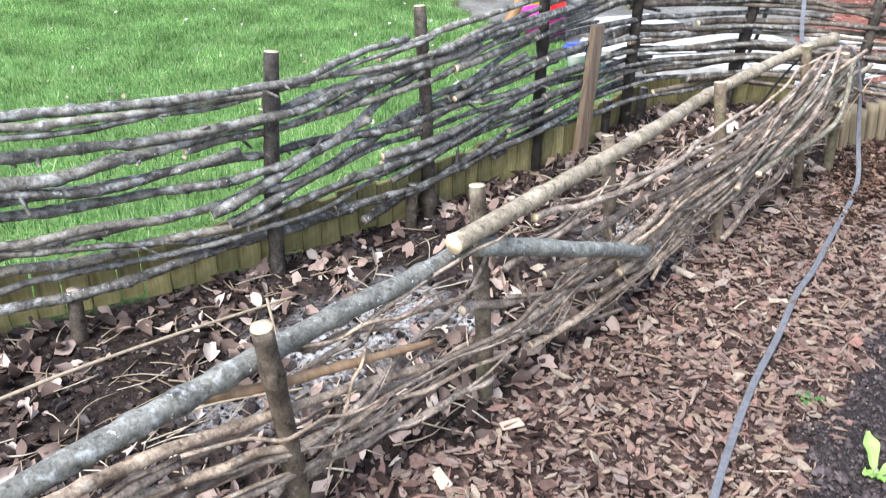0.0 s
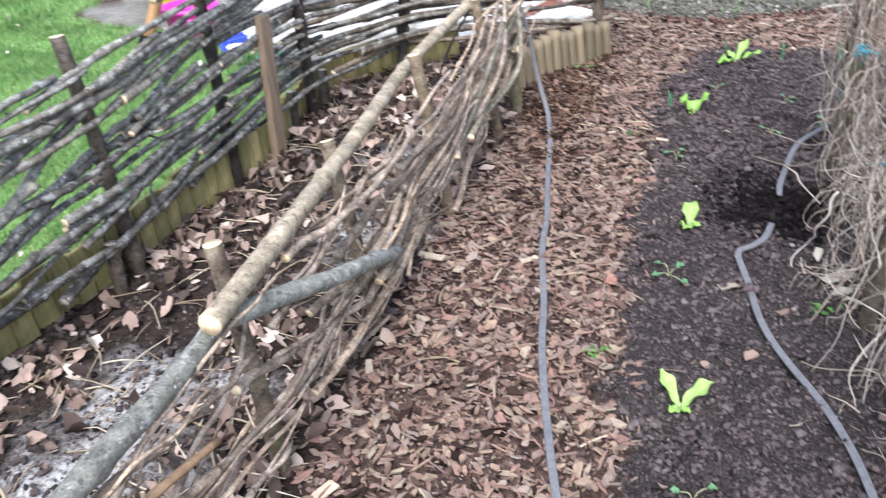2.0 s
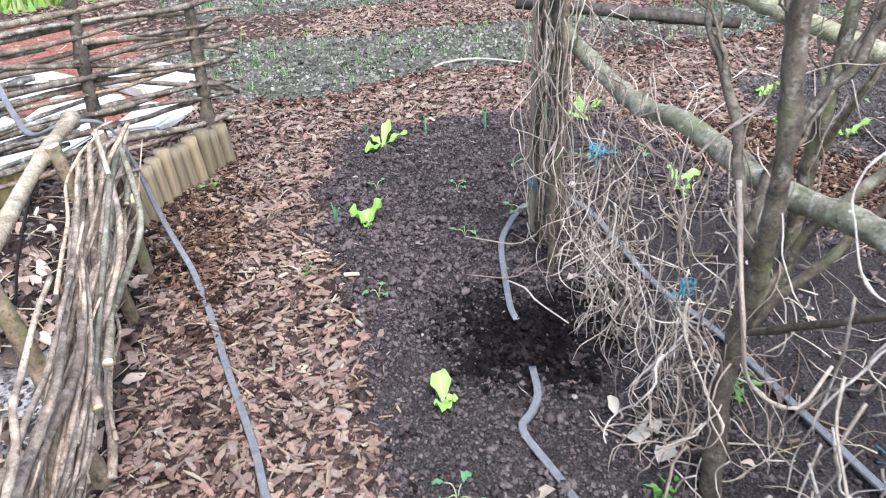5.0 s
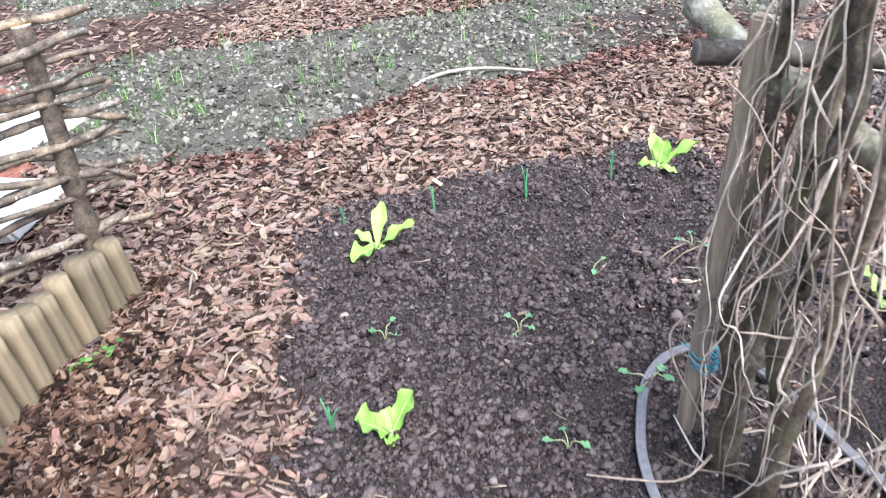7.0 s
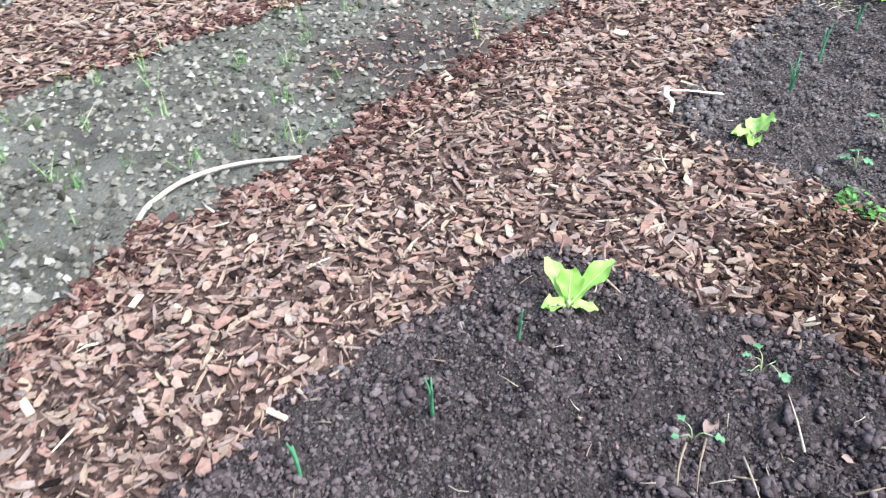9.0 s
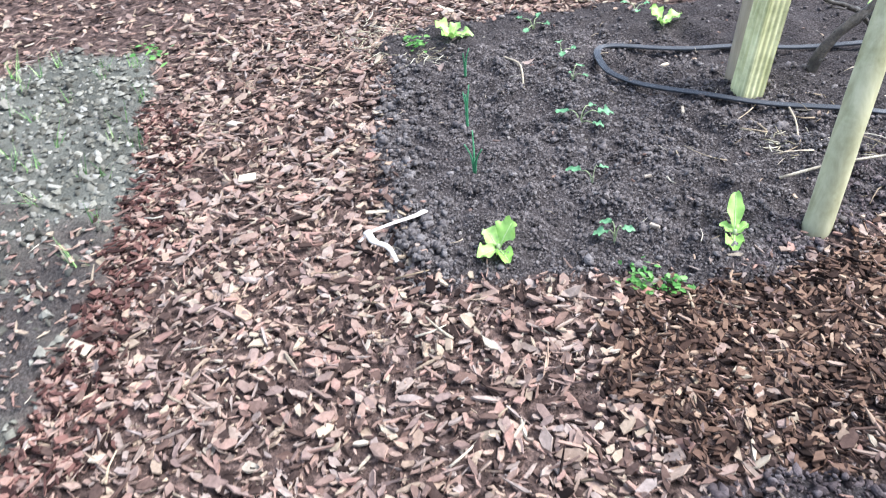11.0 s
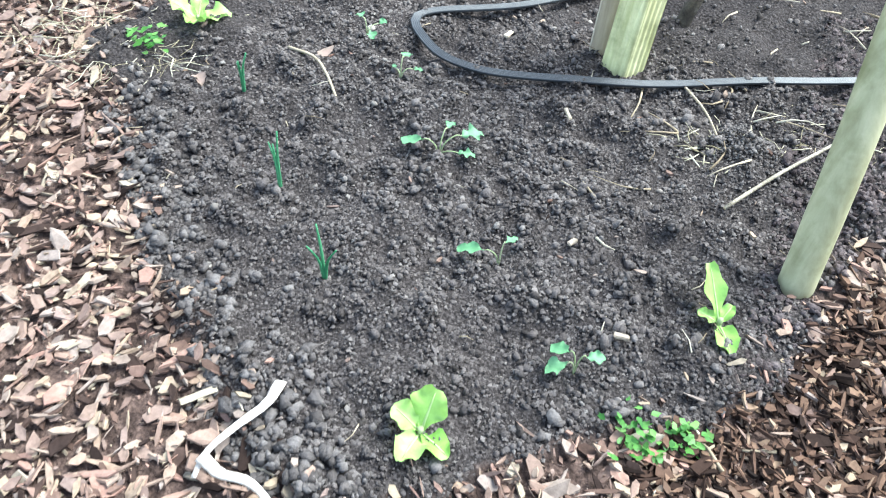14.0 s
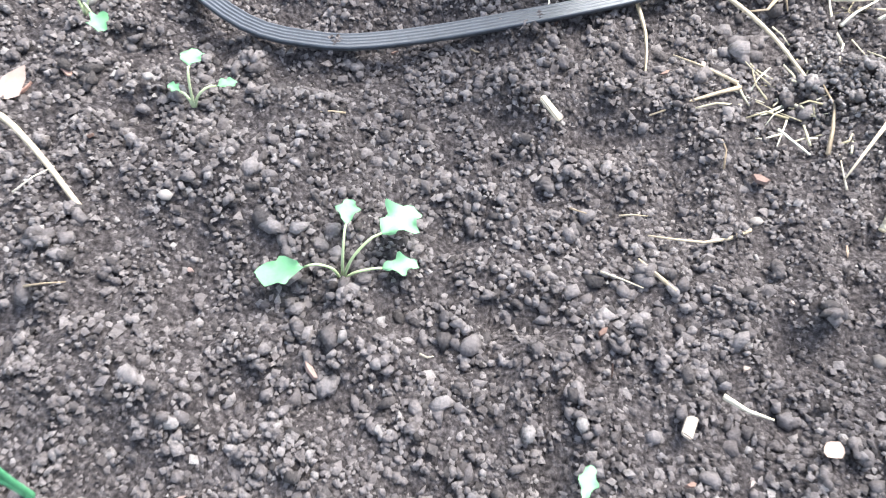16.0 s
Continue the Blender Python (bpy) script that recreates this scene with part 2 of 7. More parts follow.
def foliage(name, stops, rough=0.45, thin=0.35, each=per_object, patches=0.0):
    """Thin leaves that let some light through."""
    m, nt, b = nodes_of(name)
    base = ramp(nt, each(nt), stops)
    n = noise_of(nt, 60, 4, 0.6)
    base = mix(nt, 0.35, base, ramp(nt, n, [(0.3, (0.6, 0.7, 0.5)), (0.7, (1.25, 1.2, 1.2))]), "MULTIPLY")
    if patches:
        base = mix(nt, patches, base, ramp(nt, noise_of(nt, 2.6, 5, 0.65), [(0.35, (0.4, 0.46, 0.36)), (0.68, (1.6, 1.5, 1.6))]), "MULTIPLY")
    set_colour(nt, b, base, rough, 0.25)
    bump_to(nt, b, noise_of(nt, 150, 3, 0.5), 0.3, 0.002)
    tr = nt.nodes.new("ShaderNodeBsdfTranslucent")
    nt.links.new(base, tr.inputs["Color"])
    mx = nt.nodes.new("ShaderNodeMixShader")
    mx.inputs[0].default_value = thin
    nt.links.new(b.outputs[0], mx.inputs[1])
    nt.links.new(tr.outputs[0], mx.inputs[2])
    nt.links.new(mx.outputs[0], nt.nodes["Material Output"].inputs["Surface"])
    return m


M_ROD = bark("hazel_bark", (0.036, 0.034, 0.029), (0.32, 0.3, 0.255), (0.7, 0.71, 0.65), 0.72, gloss=0.5)
M_BROWNROD = bark("brown_hazel_bark", (0.036, 0.029, 0.022), (0.26, 0.212, 0.16), (0.58, 0.55, 0.47), 0.55, gloss=0.4)
M_POST = bark("dark_post_bark", (0.035, 0.03, 0.026), (0.12, 0.104, 0.086), (0.34, 0.33, 0.3), 0.4)
M_TWIG = bark("twig_bark", (0.15, 0.117, 0.09), (0.6, 0.497, 0.4), (0.74, 0.69, 0.6), 0.45)
M_LOG = bark("grey_lichen_bark", (0.2, 0.21, 0.19), (0.52, 0.54, 0.485), (0.8, 0.82, 0.78), 0.55, 0.08)
M_RAIL = bark("olive_bark", (0.2, 0.172, 0.125), (0.48, 0.425, 0.325), (0.64, 0.605, 0.52), 0.5)
M_STAKE = bark("stake_bark", (0.07, 0.055, 0.04), (0.26, 0.21, 0.155), (0.46, 0.42, 0.35), 0.35, 0.3)
M_TRUNK = bark("shrub_bark", (0.07, 0.063, 0.045), (0.29, 0.265, 0.195), (0.5, 0.48, 0.4), 0.5, 0.35)
M_MOSSY = bark("mossy_bark", (0.19, 0.185, 0.135), (0.45, 0.44, 0.33), (0.62, 0.62, 0.54), 0.6, 0.4)
M_POLE = bark("smooth_green_bark", (0.14, 0.13, 0.1), (0.38, 0.365, 0.3), (0.58, 0.57, 0.52), 0.5, 0.25)
M_PALEPOLE = wood("pale_green_pole_bark", (0.36, 0.34, 0.19), (0.68, 0.64, 0.41), (1, 1, 5), 24, 0.6, 0.35)
M_CUT = wood("fresh_cut_wood", (0.55, 0.42, 0.24), (0.85, 0.72, 0.5), (1, 1, 1), 60)
M_CUTGREY = wood("old_cut_wood", (0.26, 0.225, 0.18), (0.52, 0.47, 0.4), (1, 1, 1), 60)
M_CUTDARK = wood("dark_cut_end", (0.05, 0.045, 0.038), (0.2, 0.18, 0.155), (1, 1, 1), 45)
M_EDGE = wood("treated_board", (0.18, 0.155, 0.06), (0.56, 0.485, 0.23), (1, 1, 10), 30, 0.8, 0.55)
M_ROLL = wood("round_timber", (0.13, 0.102, 0.064), (0.27, 0.222, 0.145), (1, 1, 10), 34, 0.75, 0.2)
M_PLANK = wood("weathered_plank", (0.17, 0.12, 0.08), (0.39, 0.29, 0.2), (1, 1, 10), 40, 0.8)
M_SPLIT = wood("split_orange_wood", (0.24, 0.14, 0.075), (0.54, 0.37, 0.22), (1, 1, 10), 40, 0.8)
M_OLDPOST = wood("grey_old_post", (0.1, 0.08, 0.06), (0.4, 0.34, 0.265), (1, 1, 16), 60, 0.88, 0.2)
M_PALEPOST = wood("pale_green_post", (0.4, 0.4, 0.18), (0.72, 0.71, 0.42), (1, 1, 12), 40, 0.8, 0.6)
M_HANDLE = wood("oiled_handle", (0.2, 0.115, 0.05), (0.34, 0.205, 0.1), (1, 1, 10), 30, 0.5)
M_STRAW = shards("dry_stems", [(0, (0.2, 0.15, 0.1)), (0.5, (0.36, 0.29, 0.2)), (1, (0.56, 0.5, 0.39))], 0.8)
M_VINE = shards("dead_vine", [(0, (0.15, 0.115, 0.092)), (0.5, (0.4, 0.33, 0.27)), (0.9, (0.6, 0.525, 0.44)), (1, (0.72, 0.66, 0.58))], 0.8, 0.9, 140)
M_WHITEVINE = shards("whitish_dead_vine", [(0, (0.18, 0.145, 0.115)), (0.5, (0.39, 0.335, 0.275)), (1, (0.64, 0.585, 0.51))], 0.85, 1.0, 120, 0.05, 0.0, 0.004)
M_CHIP = shards("bark_chips", [(0, (0.013, 0.009, 0.008)), (0.1, (0.055, 0.037, 0.031)), (0.2, (0.155, 0.1, 0.079)), (0.32, (0.21, 0.155, 0.135)), (0.46, (0.255, 0.178, 0.14)), (0.56, (0.27, 0.165, 0.134)), (0.66, (0.28, 0.212, 0.165)), (0.76, (0.26, 0.213, 0.188)), (0.88, (0.295, 0.212, 0.156)), (0.97, (0.31, 0.255, 0.185)), (1, (0.37, 0.32, 0.25))], 0.8, 0.8, 110, 0.03, 0.55)
M_REDCHIP = shards("red_mulch", [(0, (0.14, 0.05, 0.036)), (0.6, (0.42, 0.185, 0.135)), (1, (0.6, 0.36, 0.28))], 0.7)
M_CRUMB = shards("soil_crumbs", [(0, (0.048, 0.043, 0.041)), (0.3, (0.104, 0.092, 0.089)), (0.7, (0.15, 0.133, 0.128)), (0.97, (0.19, 0.171, 0.164)), (1, (0.25, 0.23, 0.215))], 0.95, 1.0, 210, 0.02, 0.5, 0.007)
M_MIDCRUMB = shards("brown_soil_crumbs", [(0, (0.03, 0.024, 0.024)), (0.25, (0.085, 0.069, 0.069)), (0.7, (0.138, 0.114, 0.114)), (0.98, (0.175, 0.148, 0.146)), (1, (0.23, 0.2, 0.192))], 0.95, 1.0, 210, 0.02, 0.5, 0.007)
M_DARKCRUMB = shards("moist_soil_crumbs", [(0, (0.018, 0.0148, 0.014)), (0.3, (0.06, 0.05, 0.048)), (0.7, (0.115, 0.097, 0.093)), (0.98, (0.155, 0.134, 0.127)), (1, (0.2, 0.177, 0.165))], 0.95, 1.0, 210, 0.02, 0.45, 0.007)
M_GREYCRUMB = shards("grey_crumbs", [(0, (0.045, 0.043, 0.035)), (0.4, (0.132, 0.129, 0.106)), (0.8, (0.215, 0.211, 0.178)), (0.97, (0.27, 0.265, 0.23)), (1, (0.42, 0.41, 0.365))], 0.9, 1.0, 160, 0.05, 0.9)
M_DRYLEAF = foliage("dry_leaf", [(0, (0.07, 0.049, 0.04)), (0.5, (0.23, 0.158, 0.13)), (0.85, (0.46, 0.34, 0.285)), (1, (0.68, 0.57, 0.5))], 0.7, 0.15, per_island)
M_LETTUCE = foliage("lettuce_leaf", [(0, (0.28, 0.5, 0.1)), (1, (0.44, 0.64, 0.2))], 0.38, 0.25, per_object, 0.35)
M_CABBAGE = foliage("seedling_leaf", [(0, (0.11, 0.26, 0.12)), (1, (0.2, 0.38, 0.2))], 0.5, 0.25)
M_ONION = foliage("onion_leaf", [(0, (0.05, 0.2, 0.09)), (1, (0.1, 0.31, 0.15))], 0.45, 0.2)
M_STEM = foliage("seedling_stem", [(0, (0.3, 0.36, 0.18)), (1, (0.4, 0.42, 0.25))], 0.5, 0.1)
M_GRASS = foliage("grass_blade", [(0, (0.07, 0.18, 0.047)), (0.55, (0.172, 0.345, 0.096)), (0.9, (0.34, 0.49, 0.19)), (1, (0.56, 0.59, 0.36))], 0.45, 0.35, per_island, 0.9)
M_WEED = foliage("weed_leaf", [(0, (0.05, 0.16, 0.03)), (0.7, (0.12, 0.28, 0.06)), (1, (0.2, 0.36, 0.1))], 0.45, 0.3, per_island)
M_HOSE = plain("grey_flat_hose", (0.16, 0.16, 0.166), 0.55, 0.3, 0.25, 60)
M_DRIP = plain("dark_drip_hose", (0.03, 0.032, 0.036), 0.45, 0.45, 0.25, 80)
M_CABLE = plain("black_cable", (0.02, 0.02, 0.02), 0.5)
M_TWINE = plain("turquoise_twine", (0.09, 0.3, 0.36), 0.7, 0.2, 0.35, 120)
M_WHITE = plain("white_plastic", (0.78, 0.78, 0.75), 0.45)
M_BLUE = plain("blue_plastic", (0.07, 0.12, 0.62), 0.35)
M_GREEN = plain("green_plastic", (0.01, 0.22, 0.09), 0.4)
M_PINK = plain("pink_plastic", (0.75, 0.05, 0.42), 0.35)
M_YELLOW = plain("yellow_plastic", (0.85, 0.65, 0.05), 0.4)
M_RED = plain("red_plastic", (0.6, 0.03, 0.03), 0.4)
M_ORANGE = plain("orange_cap", (0.75, 0.2, 0.03), 0.4)
M_GREY = plain("grey_pot", (0.16, 0.17, 0.19), 0.6)
M_BLACK = plain("black_metal", (0.02, 0.02, 0.022), 0.5, 0.5, 0.2, 60)
M_STONE = plain("white_stone", (0.54, 0.525, 0.49), 0.85, 0.2, 0.3, 9, 0.6)
M_CONCRETE = plain("concrete", (0.2, 0.19, 0.165), 0.9, 0.2, 0.55, 9, 0.8)
M_RENDER = plain("rendered_wall", (0.4, 0.385, 0.36), 0.9, 0.2, 0.15, 18, 0.4)
M_PEBBLE = shards("pebbles", [(0, (0.1, 0.088, 0.08)), (0.8, (0.22, 0.195, 0.175)), (1, (0.42, 0.39, 0.35))], 0.85)
M_BRICK = plain("red_brick", (0.3, 0.13, 0.08), 0.85, 0.2, 0.25, 40, 0.4)

# ---- plan of the ground ----
BED_LONG = [(0.25, 0.5), (0.55, 1.0), (0.77, 1.37), (0.96, 1.63), (1.2, 1.93), (1.52, 2.3), (1.98, 2.81), (2.15, 3.06), (2.4, 3.3), (2.66, 3.44), (3.0, 3.62),
            (3.2, 3.53), (3.4, 3.37), (3.56, 3.22), (3.73, 2.98), (3.87, 2.76), (3.75, 2.57), (3.63, 2.37), (3.5, 2.22), (3.35, 2.02), (3.1, 1.6), (2.6, 0.6), (2.0, -0.8), (0, -0.8)]
BED_END = [(4.41, 2.33), (4.6, 2.24), (4.89, 2.03), (5.13, 1.82), (5.4, 1.61), (5.55, 1.42), (5.42, 1.22), (5.3, 0.94), (5.0, 0.6), (4.7, 0.29), (4.2, -0.3),
           (3.2, -0.6), (3.4, 0.6), (3.6, 1.1), (3.78, 1.53), (3.84, 1.75), (4.05, 2.0), (4.2, 2.12)]
BED_GREY = [(2.85, 5.3), (3.15, 4.45), (3.3, 4.2), (3.5, 4.02), (3.75, 3.9), (3.98, 3.82), (4.14, 3.62), (4.31, 3.42), (4.63, 3.17), (5.11, 2.76), (5.47, 2.5), (5.85, 2.26), (6.15, 2.1),
            (6.45, 2.35), (6.3, 2.85), (5.9, 3.2), (5.43, 3.58), (5.1, 4.0), (4.71, 4.46), (4.4, 4.75), (4.14, 5.2), (3.73, 5.5), (3.2, 5.9)]
BED_BEYOND = [(4.2, 6.2), (5.0, 5.3), (5.8, 4.5), (6.6, 3.8), (9, 6), (6, 9)]
BED_FENCED = [(-3.2, 0.9), (-1.9, 1.68), (-1.28, 2.04), (-0.89, 2.24), (-0.53, 2.52), (-0.15, 2.81), (0.2, 3.17), (0.58, 3.53), (0.91, 3.98), (1.12, 4.23), (1.55, 4.33),
              (2.12, 4.22), (2.6, 4.05), (2.5, 3.87), (2.2, 3.82), (1.9, 3.72), (1.24, 2.9), (0.88, 2.56), (0.43, 2.06), (0.07, 1.64), (-0.27, 1.38), (-0.7, 0.8), (-1.6, -0.6)]
LAWN = [(-14, -3), (-3.4, 0.9), (-1.9, 1.7), (-1.28, 2.06), (-0.89, 2.26), (-0.53, 2.54), (-0.15, 2.83), (0.2, 3.19), (0.58, 3.55), (0.91, 4.0), (1.1, 4.25), (1.05, 5.0), (0.85, 5.7),
        (0.3, 6.35), (0.12, 6.75), (0.5, 7.3), (0.85, 7.9), (0.3, 8.2), (0.3, 9.5), (0.9, 12), (0, 14), (-1.2, 10.5), (-1.6, 8.9), (-2.3, 7.95), (-3.0, 7.85), (-4.6, 6.9), (-14, 6)]
PAVING = [(0.14, 6.75), (0.3, 6.35), (0.85, 5.75), (1.15, 4.6), (1.6, 4.6), (2.35, 4.9), (2.5, 5.9), (3.3, 7.3), (5.7, 11.0), (7.4, 13.6), (6.6, 14.6), (4.75, 12.15), (2.5, 9.4), (1.1, 7.35), (0.6, 7.2)]
RED_BED = [(-4.8, 6.8), (-3.0, 7.75), (-2.3, 7.9), (-1.6, 8.7), (-1.4, 9.3), (-2.0, 9.8), (-3.4, 8.9), (-5, 7.6)]
RED_BED_FAR = [(0.3, 8.2), (0.85, 7.9), (1.1, 7.55), (2.45, 9.6), (4.7, 12.35), (4.2, 13.2), (2.5, 12.3), (0.95, 12), (0.3, 9.5)]
RED_BED_FENCE = [(2.4, 4.75), (3.0, 4.8), (3.55, 5.6), (3.85, 6.4), (3.6, 7.3), (3.2, 7.1), (2.5, 5.9)]
ASH = [((-0.14, 2.2), 0.2), ((-0.3, 2.0), 0.22), ((0.12, 2.15), 0.1), ((-0.5, 1.75), 0.12), ((0.75, 2.75), 0.2), ((1.1, 3.2), 0.2)]
DUG = (2.05, 2.16)
DAMP = [(3.95, 1.8), (3.99, 2.0), (3.85, 2.25), (3.6, 2.3), (3.2, 1.7), (3.3, 1.2), (3.6, 1.2), (3.8, 1.55)]
# where the fence and log edging shade the path; darker chips imitate that
SHADE_EDGE = [(1.6, 2.95), (1.85, 3.1), (2.1, 3.35), (2.45, 3.72), (2.6, 3.84), (2.5, 3.9), (2.2, 3.82), (1.9, 3.66), (1.65, 3.35)]


def weight(sd, soft=0.03):
    return np.clip(sd / soft + 0.5, 0, 1)


def zones(x, y):
    """Shares of soil, grey soil, lawn, leaf bed, paving, red mulch, ash and freshly dug earth; the rest is bark mulch."""
    wob = 0.04 * lattice(x, y, 0.16, 3) + 0.032 * lattice(x, y, 0.055, 4)
    far = np.hypot(x, y - 2) > 16
    soil = np.maximum(weight(inside(BED_LONG, x, y) + wob), weight(inside(BED_END, x, y) + wob))
    grey = np.maximum(weight(inside(BED_GREY, x, y) + wob), weight(inside(BED_BEYOND, x, y) + wob))
    patch = np.clip(1.4 - np.hypot((x - 4.98) * 0.85, (y - 3.05) * 1.1) / 0.36 + 0.5 * lattice(x, y, 0.12, 7), 0, 0.85) * grey
    soil, grey = np.maximum(soil, patch), grey * (1 - patch)
    lawn = np.maximum(weight(inside(LAWN, x, y) - 0.045, 0.05), far * 1.0)
    leafy = weight(inside(BED_FENCED, x, y) + wob)
    pave = weight(inside(PAVING, x, y), 0.02)
    red = np.maximum.reduce([weight(inside(p, x, y) + wob) for p in (RED_BED, RED_BED_FAR, RED_BED_FENCE)])
    ash = np.zeros(np.shape(x))
    for (ax, ay), r in ASH:
        ash = np.maximum(ash, np.clip(1.3 - np.hypot(x - ax, y - ay) / r + 0.5 * lattice(x, y, 0.05, 9), 0, 1))
    dug = np.clip(1.6 - np.hypot(x - DUG[0], (y - DUG[1]) * 1.1) / 0.2 + 0.4 * lattice(x, y, 0.09, 8), 0, 1)
    return soil, grey, lawn, leafy, pave, red, ash, dug


def ground_z(x, y, z=None):
    x, y = np.asarray(x, float), np.asarray(y, float)
    soil, grey, lawn, leafy, pave, red, ash, dug = zones(x, y) if z is None else z
    near = (np.hypot(x - 2.5, y - 2.5) < 5).astype(float)
    h = 0.008 * lattice(x, y, 0.5, 21) * near
    h = h + soil * (0.018 + 0.016 * lattice(x, y, 0.13, 22) + 0.019 * lattice(x, y, 0.05, 23) + 0.011 * lattice(x, y, 0.03, 24)) * near
    h = h + grey * (0.01 + 0.006 * lattice(x, y, 0.08, 25) + 0.005 * lattice(x, y, 0.03, 26)) * near
    h = h + leafy * (0.012 * lattice(x, y, 0.2, 27) + 0.008 * lattice(x, y, 0.05, 28)) * near
    h = h + (1 - np.clip(soil + grey + lawn + leafy + pave, 0, 1)) * 0.006 * lattice(x, y, 0.05, 29) * near
    return h - 0.03 * dug * near


def steps(lo, a, b, hi, fine, grow=1.13):
    mid = list(np.arange(a, b, fine))
    up, down, s = [], [], fine
    v = mid[-1]
    while v < hi:
        s *= grow
        v += s
        up.append(v)
    v, s = mid[0], fine
    while v > lo:
        s *= grow
        v -= s
        down.append(v)
    return np.array(down[::-1] + mid + up)


gx, gy = steps(-90, -1.6, 5.7, 90, 0.026), steps(-60, 0.5, 4.7, 120, 0.026)
X, Y = np.meshgrid(gx, gy, indexing="ij")
Z8 = zones(X, Y)
GZ = ground_z(X, Y, Z8)
nx, ny = X.shape
idx = np.arange(nx * ny).reshape(nx, ny)
ground_me = quick_mesh("ground", np.stack([X, Y, GZ], -1), [np.stack([idx[:-1, :-1], idx[1:, :-1], idx[1:, 1:], idx[:-1, 1:]], -1).reshape(-1, 4)])
for attr, four in (("zone_a", Z8[:4]), ("zone_b", Z8[4:])):
    ground_me.color_attributes.new(attr, "FLOAT_COLOR", "POINT").data.foreach_set("color", np.stack(four, -1).astype(np.float32).ravel())


def ground_material():
    m, nt, b = nodes_of("garden_ground")

    def channels(attr):
        a = nt.nodes.new("ShaderNodeAttribute")
        a.attribute_name = attr
        s = nt.nodes.new("ShaderNodeSeparateColor")
        nt.links.new(a.outputs["Color"], s.inputs[0])
        return [*s.outputs, a.outputs["Alpha"]]
    soil, grey, lawn, leafy = channels("zone_a")
    pave, red, ash, dug = channels("zone_b")
    fine, mid, broad = noise_of(nt, 170, 6, 0.7), noise_of(nt, 42, 6, 0.65), noise_of(nt, 3.5, 4, 0.6)
    # near-black low stops: shade of gaps between chips and crumbs, put into the colour
    c = ramp(nt, mid, [(0.3, (0.008, 0.006, 0.005)), (0.5, (0.07, 0.047, 0.039)), (0.72, (0.19, 0.128, 0.104))])
    c = mix(nt, soil, c, ramp(nt, fine, [(0.32, (0.005, 0.0042, 0.004)), (0.52, (0.045, 0.038, 0.036)), (0.75, (0.14, 0.12, 0.114))]))
    c = mix(nt, leafy, c, ramp(nt, mid, [(0.3, (0.012, 0.0095, 0.0085)), (0.6, (0.05, 0.037, 0.031)), (0.8, (0.14, 0.1, 0.08))]))
    c = mix(nt, grey, c, ramp(nt, mix(nt, 0.5, fine, broad), [(0.3, (0.025, 0.024, 0.02)), (0.55, (0.11, 0.108, 0.088)), (0.75, (0.26, 0.256, 0.215))]))
    c = mix(nt, red, c, ramp(nt, mid, [(0.3, (0.13, 0.055, 0.04)), (0.7, (0.38, 0.17, 0.125))]))
    c = mix(nt, lawn, c, mix(nt, 0.5, ramp(nt, mid, [(0.3, (0.053, 0.117, 0.035)), (0.7, (0.175, 0.325, 0.1))]), ramp(nt, broad, [(0.3, (0.14, 0.235, 0.07)), (0.7, (0.3, 0.42, 0.14))])))
    c = mix(nt, pave, c, mix(nt, 0.75, ramp(nt, mid, [(0.3, (0.17, 0.16, 0.14)), (0.7, (0.36, 0.345, 0.315))]), ramp(nt, noise_of(nt, 2.2, 7, 0.7, warp=0.6), [(0.35, (0.3, 0.3, 0.26)), (0.6, (1.05, 1.05, 1.03))]), "MULTIPLY"))
    c = mix(nt, dug, c, ramp(nt, fine, [(0.3, (0.003, 0.0025, 0.0025)), (0.7, (0.009, 0.0075, 0.0075))]))
    flecks = math_node(nt, "MULTIPLY", ash, ramp(nt, noise_of(nt, 60, 6, 0.75), [(0.38, (0, 0, 0)), (0.56, (0.85, 0.85, 0.85))]))
    c = mix(nt, flecks, c, (0.56, 0.545, 0.52))
    set_colour(nt, b, c, 0.9, 0.04)
    tc = nt.nodes.new("ShaderNodeTexCoord")
    cells = add(nt, "ShaderNodeTexVoronoi", Scale=150.0)
    nt.links.new(tc.outputs["Object"], cells.inputs["Vector"])
    grit = mix(nt, 0.3, mix(nt, 0.5, fine, mid), math_node(nt, "SUBTRACT", 1.0, cells.outputs["Distance"]))
    bump_to(nt, b, grit, 1.0, 0.011)
    return m


ground = part("ground", ground_me, ground_material())
tagged(ground, "garden ground of dark soil beds, bark mulch paths and lawn", "ground", kind="structure")


def scatter(n, box, keep, seed):
    """Random places of a box of the plan where keep(x, y, zones) holds."""
    r = np.random.default_rng(seed)
    x, y = r.uniform(box[0], box[1], n), r.uniform(box[2], box[3], n)
    z = zones(x, y)
    ok = keep(x, y, z) > r.uniform(0, 1, n)
    return x[ok], y[ok], ground_z(x[ok], y[ok])


def turns(n, r, tilt):
    """Random turn matrices: any heading, with a tilt of that many radians at most."""
    a, b, c = r.uniform(0, 2 * math.pi, n), r.normal(0, tilt, n), r.normal(0, tilt, n)
    ca, sa, cb, sb, cc, sc = np.cos(a), np.sin(a), np.cos(b), np.sin(b), np.cos(c), np.sin(c)
    m = np.empty((n, 3, 3))
    m[:, 0] = np.stack([ca * cb, ca * sb * sc - sa * cc, ca * sb * cc + sa * sc], 1)
    m[:, 1] = np.stack([sa * cb, sa * sb * sc + ca * cc, sa * sb * cc - ca * sc], 1)
    m[:, 2] = np.stack([-sb, cb * sc, cb * cc], 1)
    return m


